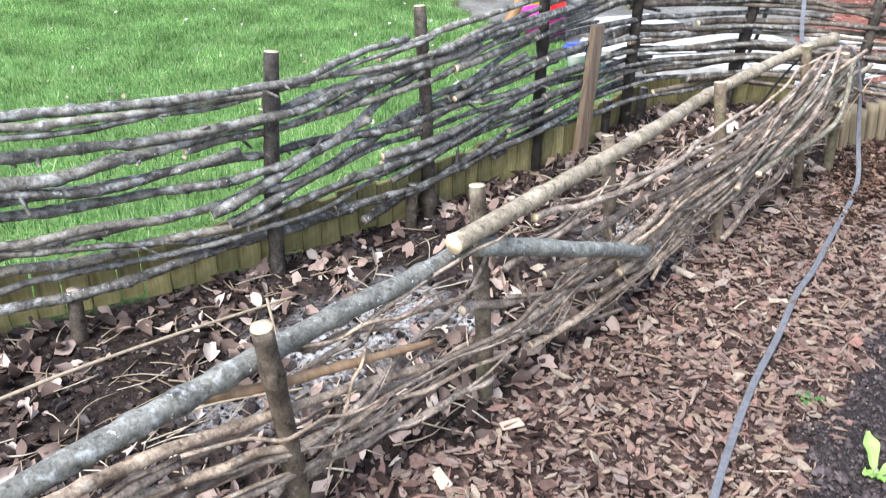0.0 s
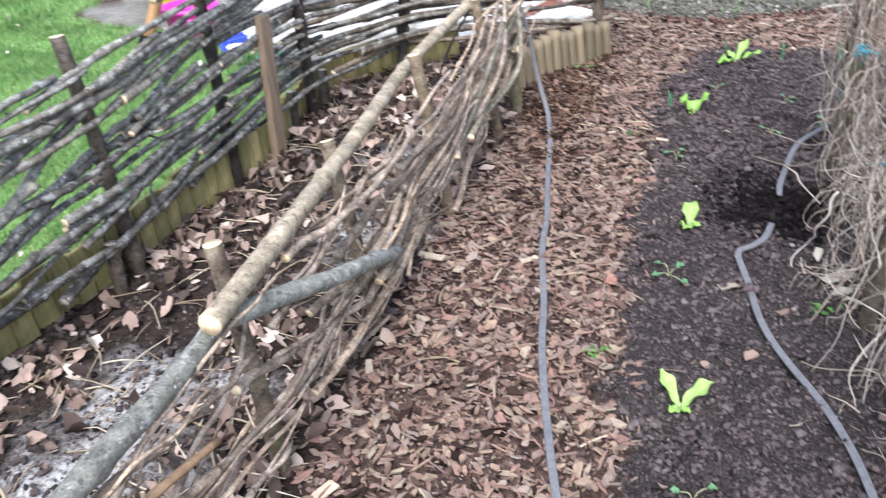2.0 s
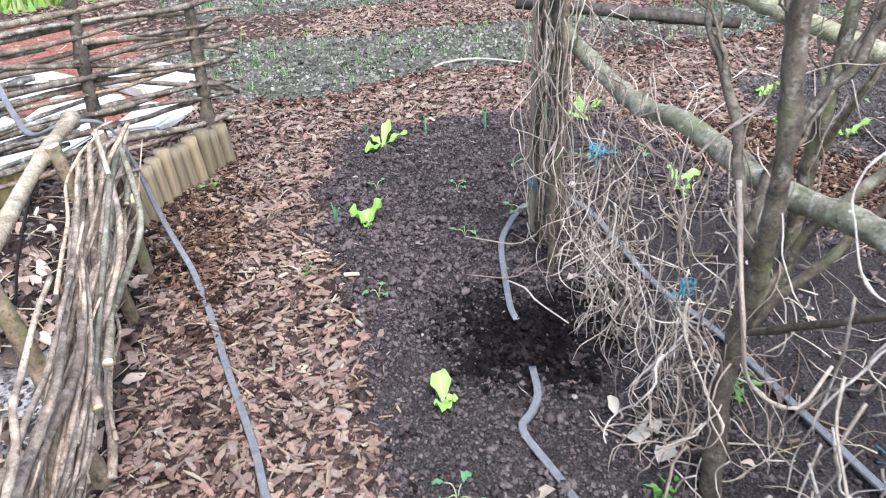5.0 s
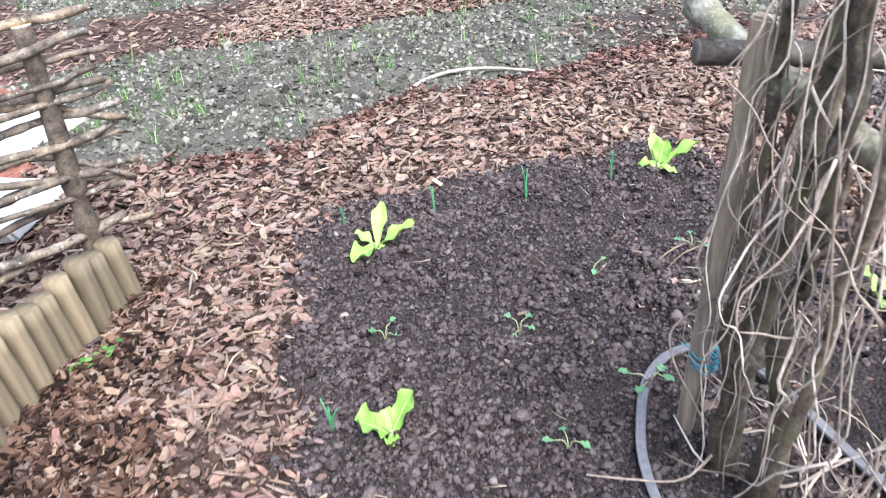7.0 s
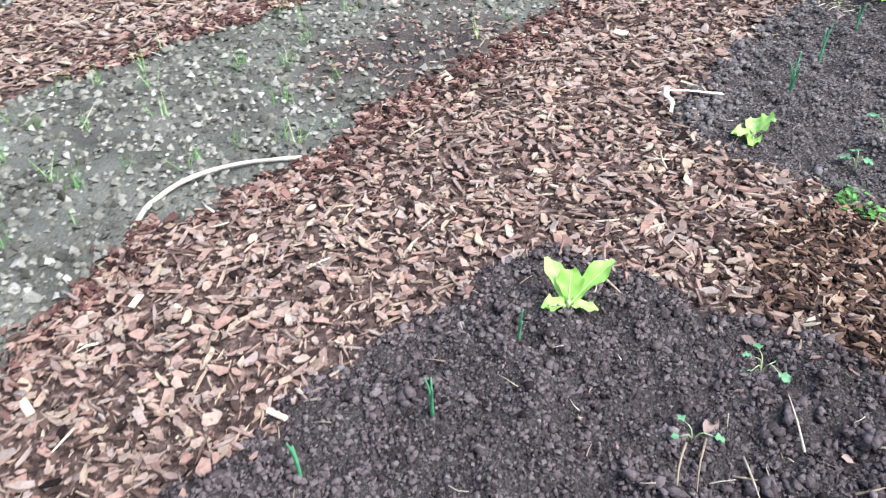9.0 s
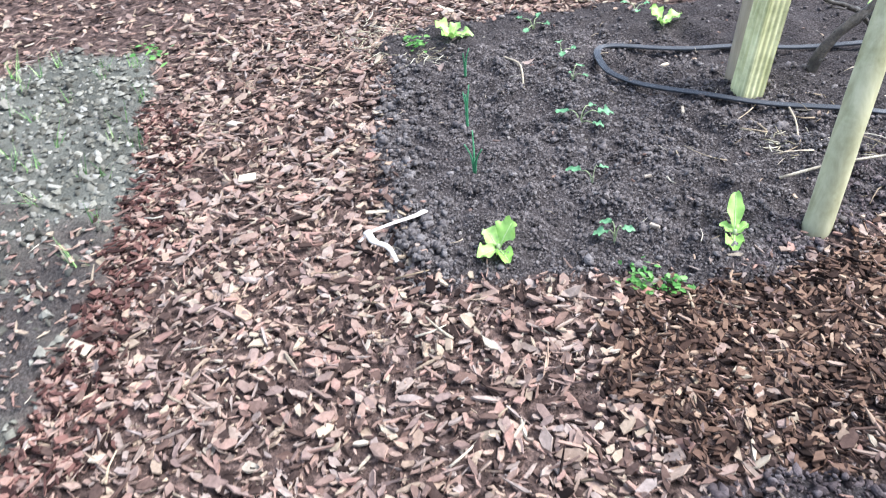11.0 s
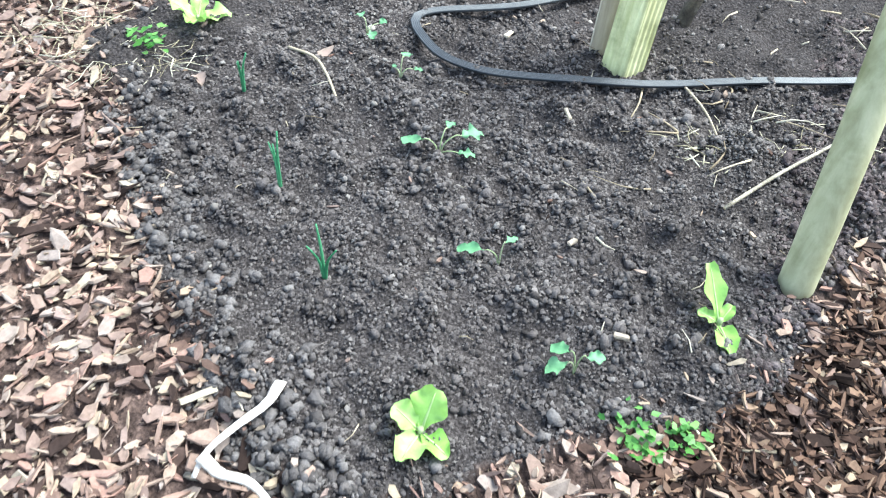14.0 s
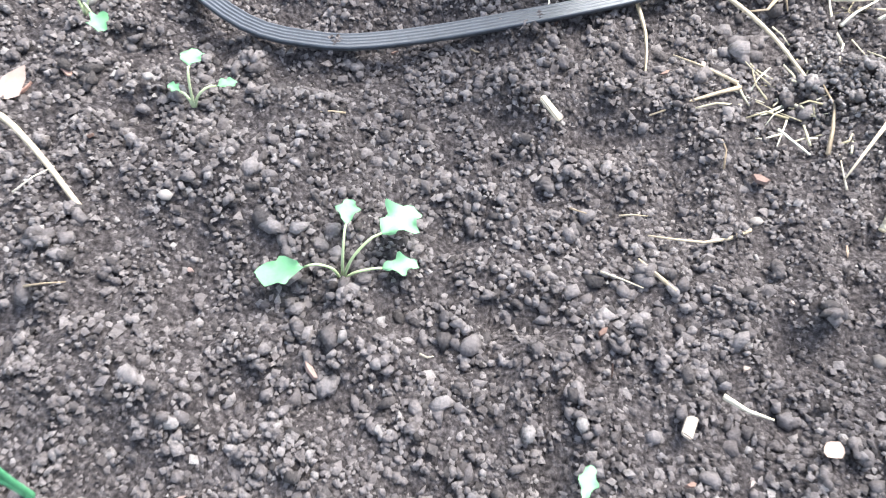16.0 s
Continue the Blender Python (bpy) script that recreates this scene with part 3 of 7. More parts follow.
def chips(x, y, z, r, long=(0.014, 0.058), slim=(0.26, 0.62), thick=(0.002, 0.006), tilt=0.26, lift=0.014, name="chips", k5=5):
    """Flat irregular flakes of bark: a ragged plate of four or five sides each."""
    n = len(x)
    ln = r.uniform(long[0], long[1], n) * r.uniform(0.6, 1, n)
    wd = ln * r.uniform(slim[0], slim[1], n)
    sliver = r.uniform(0, 1, n) < 0.3
    wd[sliver] = ln[sliver] * r.uniform(0.1, 0.24, sliver.sum())
    ln[sliver] *= 1.35
    th = r.uniform(thick[0], thick[1], n)
    ang = np.arange(k5) * 2 * math.pi / k5 + 0.6 * (k5 == 4) + r.normal(0, 0.25, (n, k5))
    rad = r.uniform(0.72, 1.12, (n, k5))
    px, py = np.cos(ang) * rad * ln[:, None] / 2, np.sin(ang) * rad * wd[:, None] / 2
    bend = (px / ln[:, None]) ** 2 * ln[:, None] * r.normal(0, 0.25, n)[:, None]
    top = np.stack([px, py, th[:, None] / 2 + bend], -1)
    bot = np.stack([px * 1.04, py * 1.04, -th[:, None] / 2 + bend], -1)
    v = np.concatenate([top, bot], 1)
    v = np.einsum("nij,nkj->nki", turns(n, r, tilt), v)
    v += np.stack([x, y, z + r.uniform(0.001, lift, n)], 1)[:, None]
    base = (np.arange(n) * 2 * k5)[:, None]
    k = np.arange(k5)
    sides = np.stack([k + k5, (k + 1) % k5 + k5, (k + 1) % k5, k], 1)
    return quick_mesh(name, v, [base + k, (base[:, :, None] + sides).reshape(-1, 4)], smooth=False)


ICO = bmesh.new()
bmesh.ops.create_icosphere(ICO, subdivisions=1, radius=1)
ICO_V, ICO_F = np.array([v.co[:] for v in ICO.verts]), np.array([[v.index for v in f.verts] for f in ICO.faces])
ICO.free()


def lumps(x, y, z, size, r, rough=0.28, sink=0.3, squash=0.8, name="lumps", smooth=False):
    """Crumbs, clods and stones, each an uneven lump."""
    n = len(x)
    v = ICO_V[None] * (1 + r.normal(0, rough, (n, 12, 1))) * r.uniform(0.6, 1.35, (n, 1, 3))
    v = np.einsum("nij,nkj->nki", turns(n, r, 1.5), v)
    v[:, :, 2] *= squash
    v = v * size[:, None, None] + np.stack([x, y, z + size * (1 - sink) * 0.5], 1)[:, None]
    return quick_mesh(name, v, [((np.arange(n) * 12)[:, None, None] + ICO_F).reshape(-1, 3)], smooth=smooth)


OCTA_V = np.array([(1, 0, 0), (0, 1, 0), (-1, 0, 0), (0, -1, 0), (0, 0, 1)], float)
OCTA_F = np.array([(0, 1, 4), (1, 2, 4), (2, 3, 4), (3, 0, 4)])


def grains(x, y, z, size, r):
    """Small soil grains: an uneven little pyramid each, half sunk."""
    n = len(x)
    v = OCTA_V[None] * (1 + r.normal(0, 0.22, (n, 5, 1))) * r.uniform(0.8, 1.3, (n, 1, 3))
    v = np.einsum("nij,nkj->nki", turns(n, r, 0.35), v) * size[:, None, None]
    v += np.stack([x, y, z + size * 0.25], 1)[:, None]
    return quick_mesh("grains", v, [((np.arange(n) * 5)[:, None, None] + OCTA_F).reshape(-1, 3)])


def stuff(name, me, material, label, category):
    return tagged(part(name, me, material), label, category, kind="stuff")


r = np.random.default_rng(31)
mulch_only = lambda x, y, z: 1 - np.clip(z[0] + z[1] + z[2] + z[4] + z[5] + z[3], 0, 1)
x, y, z = scatter(142000, (-0.9, 7.2, -0.9, 5.2), lambda x, y, z: mulch_only(x, y, z) * np.where((x > 6.1) | (y < 0.5), 0.3, 1) * (1 - 0.75 * weight(inside(DAMP, x, y) + 0.08 * lattice(x, y, 0.1, 6), 0.1)), 41)
stuff("bark_mulch", chips(x, y, z, r, (0.016, 0.068), tilt=0.28, lift=0.018, name="bark_mulch", k5=6), M_CHIP, "reddish brown bark chips covering the garden path", "mulch")
# serves damp chips by the end bed and painted shade by the log edging
M_DAMPSHADECHIP = shards("damp_and_shaded_bark_chips", [(0, (0.012, 0.009, 0.008)), (0.3, (0.05, 0.031, 0.024)), (0.6, (0.115, 0.07, 0.05)), (0.9, (0.19, 0.122, 0.085)), (1, (0.32, 0.235, 0.165))], 0.8, 0.8, 110, 0.03, 0.5)
# dark chips laid here stand in for the fence's shade
x, y, z = scatter(9000, (1.5, 2.7, 2.8, 4.0), lambda x, y, z: mulch_only(x, y, z) * weight(inside(SHADE_EDGE, x, y) + 0.1 * lattice(x, y, 0.12, 16), 0.12), 76)
stuff("damp_edge_mulch", chips(x, y, z + 0.008, r, (0.016, 0.055), (0.26, 0.62), tilt=0.3, lift=0.02, name="damp_and_shaded_mulch"), M_DAMPSHADECHIP, "dark bark chips along the log edging, coloured as if in shade", "mulch")
x, y, z = scatter(40000, (0.4, 5.8, 1.1, 4.0), lambda x, y, z: mulch_only(x, y, z), 72)
stuff("bark_fines", chips(x, y, z, r, (0.006, 0.024), (0.14, 0.5), tilt=0.3, lift=0.016, name="fines", k5=4), M_CHIP, "small splinters and crumbs of bark between the chips", "mulch")
x, y, z = scatter(9000, (3.1, 4.1, 1.1, 2.45), lambda x, y, z: mulch_only(x, y, z) * weight(inside(DAMP, x, y) + 0.08 * lattice(x, y, 0.1, 6), 0.1), 73)
stuff("damp_bark_mulch", chips(x, y, z, r, (0.016, 0.055), (0.24, 0.6), tilt=0.32, lift=0.022, name="damp_and_shaded_mulch"), M_DAMPSHADECHIP, "damp dark brown bark chips beside the end bed", "mulch")
M_EDGECHIP = shards("dark_red_bark_chips", [(0, (0.016, 0.008, 0.007)), (0.4, (0.075, 0.036, 0.03)), (0.8, (0.15, 0.077, 0.062)), (1, (0.3, 0.19, 0.145))], 0.7)
x, y, z = scatter(26000, (3.2, 6.0, 2.1, 4.3), lambda x, y, z: mulch_only(x, y, z) * np.clip(1.2 + inside(BED_GREY, x, y) / 0.13 + 0.5 * lattice(x, y, 0.2, 13), 0, 1) * (y - x > -3.4), 74)
stuff("edge_mulch", chips(x, y, z + 0.006, r, (0.012, 0.05), tilt=0.32, lift=0.018, name="edge_mulch"), M_EDGECHIP, "dark red brown bark chips along the grey bed", "mulch")
x, y, z = scatter(28000, (2.4, 8.5, 0.0, 8.5), lambda x, y, z: mulch_only(x, y, z) * (inside([(-0.9, -0.9), (7.2, -0.9), (7.2, 5.2), (-0.9, 5.2)], x, y) < 0), 42)
stuff("bark_mulch_beyond", chips(x, y, z, r, (0.025, 0.075), name="bark_mulch_beyond"), M_CHIP, "brown bark chips on the path beyond the beds", "mulch")
x, y, z = scatter(24000, (-5, 5, 4.5, 13.5), lambda x, y, z: z[5], 43)
stuff("red_mulch", chips(x, y, z, r, (0.02, 0.07), name="red_mulch"), M_REDCHIP, "red coloured mulch in borders beside lawn and fence", "mulch")
x, y, z = scatter(2200, (-0.9, 5.9, 0.3, 5.2), lambda x, y, z: np.clip(z[0] + z[3], 0, 1) * 0.4, 44)
stuff("stray_bark_chips", chips(x, y, z, r, (0.008, 0.03), lift=0.012, name="stray"), M_CHIP, "stray bark chips lying on the dark soil", "mulch")
x, y, z = scatter(26000, (0.4, 5.7, 0.6, 3.8), lambda x, y, z: z[0] * np.clip(1 - np.maximum(inside(BED_LONG, x, y), inside(BED_END, x, y)) / 0.09, 0, 1) ** 1.5, 69)
stuff("edge_bark_chips", chips(x, y, z, r, (0.01, 0.045), lift=0.012, name="edge_chips"), M_CHIP, "bark chips spilling over the edge of the soil", "mulch")

# crumbly soil: rounded crumbs packed over finer grains
near_end = lambda x, y: np.clip(1.55 - np.hypot(x - 4.45, y - 1.5) / 0.75, 0.25, 1)
x, y, z = scatter(46000, (3.2, 5.6, -0.3, 2.4), lambda x, y, z: z[0] * near_end(x, y) ** 1.5, 45)
size = np.clip(r.lognormal(-5.65, 0.42, len(x)), 0.002, 0.009) * np.clip(1 + 0.45 * lattice(x, y, 0.09, 95), 0.65, 1.5)
stuff("soil_crumbs", lumps(x, y, z, size, r, 0.34, 0.6, 0.85, name="crumbs", smooth=True), M_CRUMB, "dark crumbly soil of the end bed", "soil")
x, y, z = scatter(60000, (3.8, 5.2, 0.9, 2.35), lambda x, y, z: z[0] * (np.hypot(x - 4.45, y - 1.5) < 0.85), 58)
stuff("fine_soil", grains(x, y, z, np.clip(r.lognormal(-5.9, 0.35, len(x)), 0.0015, 0.006), r), M_CRUMB, "fine dark crumbs between the seedlings", "soil")
x, y, z = scatter(13000, (0.2, 3.9, 0.3, 3.7), lambda x, y, z: z[0] * (1 - 0.5 * (x - y > 1.1)) * (1 - z[7]), 46)
size = np.clip(r.lognormal(-5.55, 0.45, len(x)), 0.002, 0.011)
stuff("soil_crumbs_long_bed", lumps(x, y, z, size, r, 0.32, 0.3, name="crumbs", smooth=True), M_DARKCRUMB, "dark crumbly soil of the long bed", "soil")
x, y, z = scatter(110000, (0.3, 3.9, 0.5, 3.7), lambda x, y, z: z[0] * ((x - y < 0.5) | (x > 2.95)) * (1 - z[7]), 59)
stuff("fine_soil_long_bed", grains(x, y, z, np.clip(r.lognormal(-5.6, 0.45, len(x)), 0.002, 0.009), r), M_MIDCRUMB, "fine dark crumbs round the young lettuces", "soil")
x, y, z = scatter(28000, (1.6, 3.9, 1.9, 3.7), lambda x, y, z: z[0] * ((x - y < 0.5) | (x > 2.95)) * (1 - z[7]) * np.clip((x - 1.6) / 0.8, 0, 1), 70)
size = np.clip(r.lognormal(-5.75, 0.4, len(x)), 0.002, 0.01) * np.clip(1 + 0.5 * lattice(x, y, 0.1, 92), 0.7, 1.6)
stuff("soil_lumps_long_bed", lumps(x, y, z + 0.01 * np.clip(lattice(x, y, 0.045, 91), 0, 1), size, r, 0.36, 0.4, 0.8, name="lumps", smooth=True), M_MIDCRUMB, "dark brown soil lumps between the lettuces", "soil")


def clustered(x, y, z, size, r, n=9):
    """Clods, each a cluster of crumbs that cling together."""
    x, y, z, size = (np.repeat(v, n) for v in (x, y, z, size))
    side, around = size * r.uniform(0.1, 0.85, len(x)), r.uniform(0, 2 * math.pi, len(x))
    x, y, z = x + side * np.cos(around), y + side * np.sin(around), z + size * 0.55 - side * 0.5
    return lumps(x, y, z, size * r.uniform(0.3, 0.6, len(x)), r, 0.3, 0.5, 0.85, name="clods", smooth=True)


x, y, z = scatter(17000, (0.5, 3.9, 0.8, 3.7), lambda x, y, z: z[0] * ((x - y < 0.4) | (x > 2.95)) * (1 - z[7]) * np.clip(0.25 + 0.9 * lattice(x, y, 0.2, 93), 0.05, 1), 94)
stuff("soil_clods_long_bed", clustered(x, y, z, np.clip(r.lognormal(-4.6, 0.42, len(x)), 0.006, 0.026), r, 7), M_MIDCRUMB, "crumbly brown clods scattered over the long bed", "soil")
M_DUG = shards("wet_dug_soil", [(0, (0.006, 0.005, 0.005)), (0.8, (0.016, 0.0132, 0.0132)), (1, (0.03, 0.025, 0.024))], 0.85, 1.0, 220, 0.05)
x, y, z = scatter(9000, (1.6, 2.5, 1.7, 2.6), lambda x, y, z: z[0] * np.clip(z[7] * 1.5, 0, 1), 67)
stuff("dug_soil", lumps(x, y, z, np.clip(r.lognormal(-5.3, 0.5, len(x)), 0.002, 0.016), r, 0.34, 0.4, name="crumbs"), M_DUG, "freshly dug wet black soil at the hose end", "soil")
M_CLOD = shards("earth_clods", [(0, (0.075, 0.067, 0.064)), (0.6, (0.135, 0.122, 0.118)), (1, (0.19, 0.174, 0.168))], 0.95, 1.0, 150, 0.02, 0.5, 0.007)
x, y, z = scatter(9000, (0.6, 5.6, 0.9, 3.7), lambda x, y, z: z[0] * (x - y < 0.3) * 0.08 + z[0] * (x > 3.9) * (inside(BED_END, x, y) > -0.06) * np.clip(1.1 - inside(BED_END, x, y) / 0.16, 0, 1), 47)
size = np.clip(r.lognormal(-4.85, 0.35, len(x)), 0.004, 0.014)
stuff("soil_clods", lumps(x, y, z, size, r, 0.3, 0.4, name="clods", smooth=True), M_CLOD, "larger dark brown soil clods in the beds", "soil")
x, y, z = scatter(1900, (3.8, 5.3, 0.9, 2.35), lambda x, y, z: z[0] * np.clip(0.35 + 0.9 * lattice(x, y, 0.16, 33), 0.03, 1), 75)
stuff("medium_clods", clustered(x, y, z, np.clip(r.lognormal(-4.8, 0.35, len(x)), 0.005, 0.015), r, 7), M_CRUMB, "clods of brown soil among the seedlings", "soil")
# large rounded clods where the end bed meets the path
x, y, z = scatter(3000, (4.3, 5.3, 1.4, 2.4), lambda x, y, z: 0.8 * (inside(BED_END, x, y) > -0.02) * np.clip(1.0 - inside(BED_END, x, y) / 0.17, 0, 1) ** 1.1 * (x > 4.38), 48)
size = np.clip(r.lognormal(-4.5, 0.38, len(x)), 0.006, 0.02)
stuff("large_clods", clustered(x, y, z, size, r), M_CLOD, "large grey rounded earth clods along the edge of the bed", "soil")
x, y, z = scatter(22000, (-1.9, 2.6, 0.6, 4.3), lambda x, y, z: z[3], 48)
size = np.clip(r.lognormal(-5.15, 0.5, len(x)), 0.003, 0.02)
stuff("fenced_bed_soil", lumps(x, y, z, size, r, name="crumbs"), M_DARKCRUMB, "dark lumpy soil between the two woven fences", "soil")
x, y, z = scatter(52000, (2.7, 7, 1.4, 7), lambda x, y, z: z[1], 60)
stuff("fine_grey_soil", grains(x, y, z, np.clip(r.lognormal(-4.9, 0.4, len(x)), 0.003, 0.015), r), M_GREYCRUMB, "fine grey stony soil of an unplanted bed", "soil")
x, y, z = scatter(12000, (2.7, 7, 1.4, 7), lambda x, y, z: z[1], 49)
size = np.clip(r.lognormal(-5.0, 0.5, len(x)), 0.004, 0.02)
stuff("grey_soil", lumps(x, y, z, size, r, name="crumbs"), M_GREYCRUMB, "grey stony soil of an unplanted bed", "soil")
x, y, z = scatter(260, (-0.7, 5.6, 0.4, 4), lambda x, y, z: np.clip(z[0] + z[3] + z[1], 0, 1), 50)
stuff("pebbles", lumps(x, y, z, r.uniform(0.004, 0.011, len(x)), r, 0.12, smooth=True, name="pebbles"), M_PEBBLE, "small pale pebbles scattered over the soil", "pebbles")


M_PALELEAF = foliage("pale_dry_leaf", [(0, (0.36, 0.27, 0.2)), (1, (0.66, 0.62, 0.55))], 0.7, 0.15, per_island)


def leaf_arrays(n, r, x, y, z, size, curl=0.5, tilt=0.5):
    """Dry curled leaves: a bent, pointed, lobed sheet each."""
    out = np.array([(0, 0), (0.2, 0.24), (0.42, 0.33), (0.6, 0.27), (0.82, 0.17), (1, 0), (0.84, -0.16), (0.6, -0.26), (0.42, -0.34), (0.2, -0.22), (0.35, 0), (0.7, 0)])
    p = out[None] * (1 + r.normal(0, 0.16, (n, 12, 1))) * size[:, None, None]
    up = (np.abs(p[:, :, 1]) * r.uniform(-0.4, 2.0, n)[:, None] + (p[:, :, 0] - 0.5 * size[:, None]) ** 2 / size[:, None] * r.uniform(-0.6, 1.2, n)[:, None]) * curl
    v = np.concatenate([p, up[:, :, None]], -1)
    v = np.einsum("nij,nkj->nki", turns(n, r, tilt), v)
    v[:, :, 2] -= v[:, :, 2].min(1)[:, None]
    v += np.stack([x, y, z + r.uniform(0, 0.008, n)], 1)[:, None]
    tri = np.array([(0, 10, 1), (1, 10, 2), (2, 10, 3), (3, 10, 11), (3, 11, 4), (4, 11, 5), (5, 11, 6), (6, 11, 7), (7, 11, 10), (7, 10, 8), (8, 10, 9), (9, 10, 0)])
    return quick_mesh("leaves", v, [((np.arange(n) * 12)[:, None, None] + tri).reshape(-1, 3)])


def blades(x, y, z, r, tall=(0.02, 0.06), wide=0.0016, lean=0.5, name="grass"):
    n = len(x)
    h, a, w = r.uniform(tall[0], tall[1], n), r.uniform(0, 2 * math.pi, n), wide * r.uniform(0.7, 1.5, n)
    ln = np.abs(r.normal(0, lean, n))
    fwd, side = np.stack([np.cos(a), np.sin(a)], 1), np.stack([-np.sin(a), np.cos(a)], 1)
    base = np.stack([x, y], 1)
    v = np.empty((n, 3, 3))
    v[:, 0, :2], v[:, 1, :2] = base + side * w[:, None], base - side * w[:, None]
    v[:, :2, 2] = z[:, None] - 0.002
    v[:, 2, :2] = base + fwd * (h * ln)[:, None]
    v[:, 2, 2] = z + h * (1 - 0.25 * ln)
    return quick_mesh(name, v, [np.arange(n * 3).reshape(n, 3)])


x, y, z = scatter(215000, (-3.6, 1.15, 1.4, 6.9), lambda x, y, z: z[2] * (y > 1.6 - 0.5 * x - 3), 51)
stuff("lawn_grass", blades(x, y, z, r, (0.014, 0.05), 0.0022, 0.9), M_GRASS, "short green lawn grass behind the woven fence", "grass")
x, y, z = scatter(170, (-3.4, 1.1, 1.6, 6.9), lambda x, y, z: z[2], 64)
stuff("lawn_leaves", leaf_arrays(len(x), r, x, y, z + 0.03, r.uniform(0.012, 0.045, len(x))), M_PALELEAF, "small pale dry leaves scattered on the lawn", "leaves")
x, y, z = scatter(110000, (-5.5, 1.2, 6.9, 13), lambda x, y, z: z[2], 52)
stuff("far_lawn_grass", blades(x, y, z, r, (0.03, 0.07), 0.0028), M_GRASS, "short green lawn grass near the house wall", "grass")
x, y, z = scatter(3200, (0.8, 5.2, 7.3, 13), lambda x, y, z: z[5] * (lattice(x, y, 0.5, 12) > 0.05), 53)
stuff("border_plants", blades(x, y, z, r, (0.04, 0.16), 0.014, 0.8), M_WEED, "leafy green spring plants in the border beside the kerb", "plants")
tuft = np.random.default_rng(54)
cx, cy, cz = scatter(1000, (2.8, 7, 1.6, 7.5), lambda x, y, z: z[1], 55)
k = tuft.integers(4, 9, len(cx))
x, y = np.repeat(cx, k) + tuft.normal(0, 0.012, k.sum()), np.repeat(cy, k) + tuft.normal(0, 0.012, k.sum())
stuff("grass_sprouts", blades(x, y, np.repeat(cz, k), tuft, (0.03, 0.11), 0.0018, 0.5), M_GRASS, "thin green sprouts coming up in grey soil", "sprouts")


x, y, z = scatter(11000, (-1.7, 2.4, 0.8, 4.2), lambda x, y, z: z[3] * (1 - 0.8 * z[6]) * np.clip(0.5 + 0.9 * lattice(x, y, 0.25, 66) + 0.5 * (inside(BED_FENCED, x, y) < 0.2), 0.12, 1), 56)
stuff("leaf_litter", leaf_arrays(len(x), r, x, y, z, r.uniform(0.018, 0.072, len(x)), 0.8, 0.6), M_DRYLEAF, "dry brown curled leaves between the woven fences", "leaves")
x, y, z = scatter(900, (0.6, 3.6, -0.4, 3.0), lambda x, y, z: z[0] * (0.03 + 0.6 * (x - y > 0.15) * (x < 3.3)), 57)
stuff("fallen_leaves", leaf_arrays(len(x), r, x, y, z, r.uniform(0.02, 0.05, len(x))), M_DRYLEAF, "brown fallen leaves under the shrubs", "leaves")


def twig_litter(n, box, keep, seed, long=(0.04, 0.2), thick=(0.0012, 0.0032)):
    r = np.random.default_rng(seed)
    x, y, z = scatter(n, box, keep, seed)
    out = []
    for px, py, pz in zip(x, y, z):
        a, ln = r.uniform(0, 2 * math.pi), r.uniform(*long)
        d = np.array([math.cos(a), math.sin(a), 0])
        p0 = np.array([px, py, pz + 0.006 + r.uniform(0, 0.012)])
        mid = p0 + d * ln / 2 + np.array([*r.normal(0, ln * 0.08, 2), r.uniform(0, ln * 0.08)])
        out.append(tube_arrays([p0, mid, p0 + d * ln + np.array([0, 0, r.uniform(-0.004, 0.01)])], thick[1], thick[0], 4, 0.03, 0.05, r))
    return many(out, "twigs")


part("twig_litter", twig_litter(2900, (-1.7, 2.4, 0.7, 4.2), lambda x, y, z: z[3] * 0.7, 61), [M_STRAW, M_STRAW])
tagged(bpy.data.objects["twig_litter"], "thin dry twigs and stalks lying in the fenced bed", "twigs", kind="stuff")
part("dry_stalks", twig_litter(520, (0.7, 4.3, 0.3, 2.6), lambda x, y, z: z[0] * (x - y > 0.12) * ((x < 3.3) | (x - y > 2.6)), 62, (0.04, 0.16), (0.001, 0.003)), [M_STRAW, M_STRAW])
tagged(bpy.data.objects["dry_stalks"], "straw coloured dry stalks under the shrubs", "stalks", kind="stuff")
part("soil_debris", twig_litter(480, (0.5, 5.5, 0.8, 3.6), lambda x, y, z: z[0] * 0.8, 71, (0.01, 0.05), (0.0005, 0.0014)), [M_STRAW, M_STRAW])
tagged(bpy.data.objects["soil_debris"], "small bits of twig and straw on the soil", "debris", kind="stuff")
part("wood_splinters", twig_litter(420, (-0.4, 5.6, 0.6, 4.6), lambda x, y, z: mulch_only(x, y, z), 63, (0.03, 0.1), (0.002, 0.004)), [M_STRAW, M_STRAW])
tagged(bpy.data.objects["wood_splinters"], "pale wood splinters lying on the bark mulch", "splinters", kind="stuff")


def gz1(x, y):
    return float(ground_z(np.array([x]), np.array([y]))[0])


# ---- woven back fence with posts and rods ----
BACK = np.array([(-2.2, 1.5), (-1.6, 1.78), (-1.05, 2.07), (-0.53, 2.43), (-0.04, 2.90), (0.42, 3.39), (0.92, 3.93), (1.53, 4.23), (2.12, 4.13), (2.55, 4.0), (2.72, 3.93)])
BACK_TOP = np.array([0.72, 0.7, 0.68, 0.68, 0.75, 0.79, 0.77, 0.72, 0.71, 0.72, 0.72])
BACK_LOW = np.array([0.05, 0.06, 0.07, 0.09, 0.14, 0.19, 0.2, 0.19, 0.18, 0.17, 0.17])


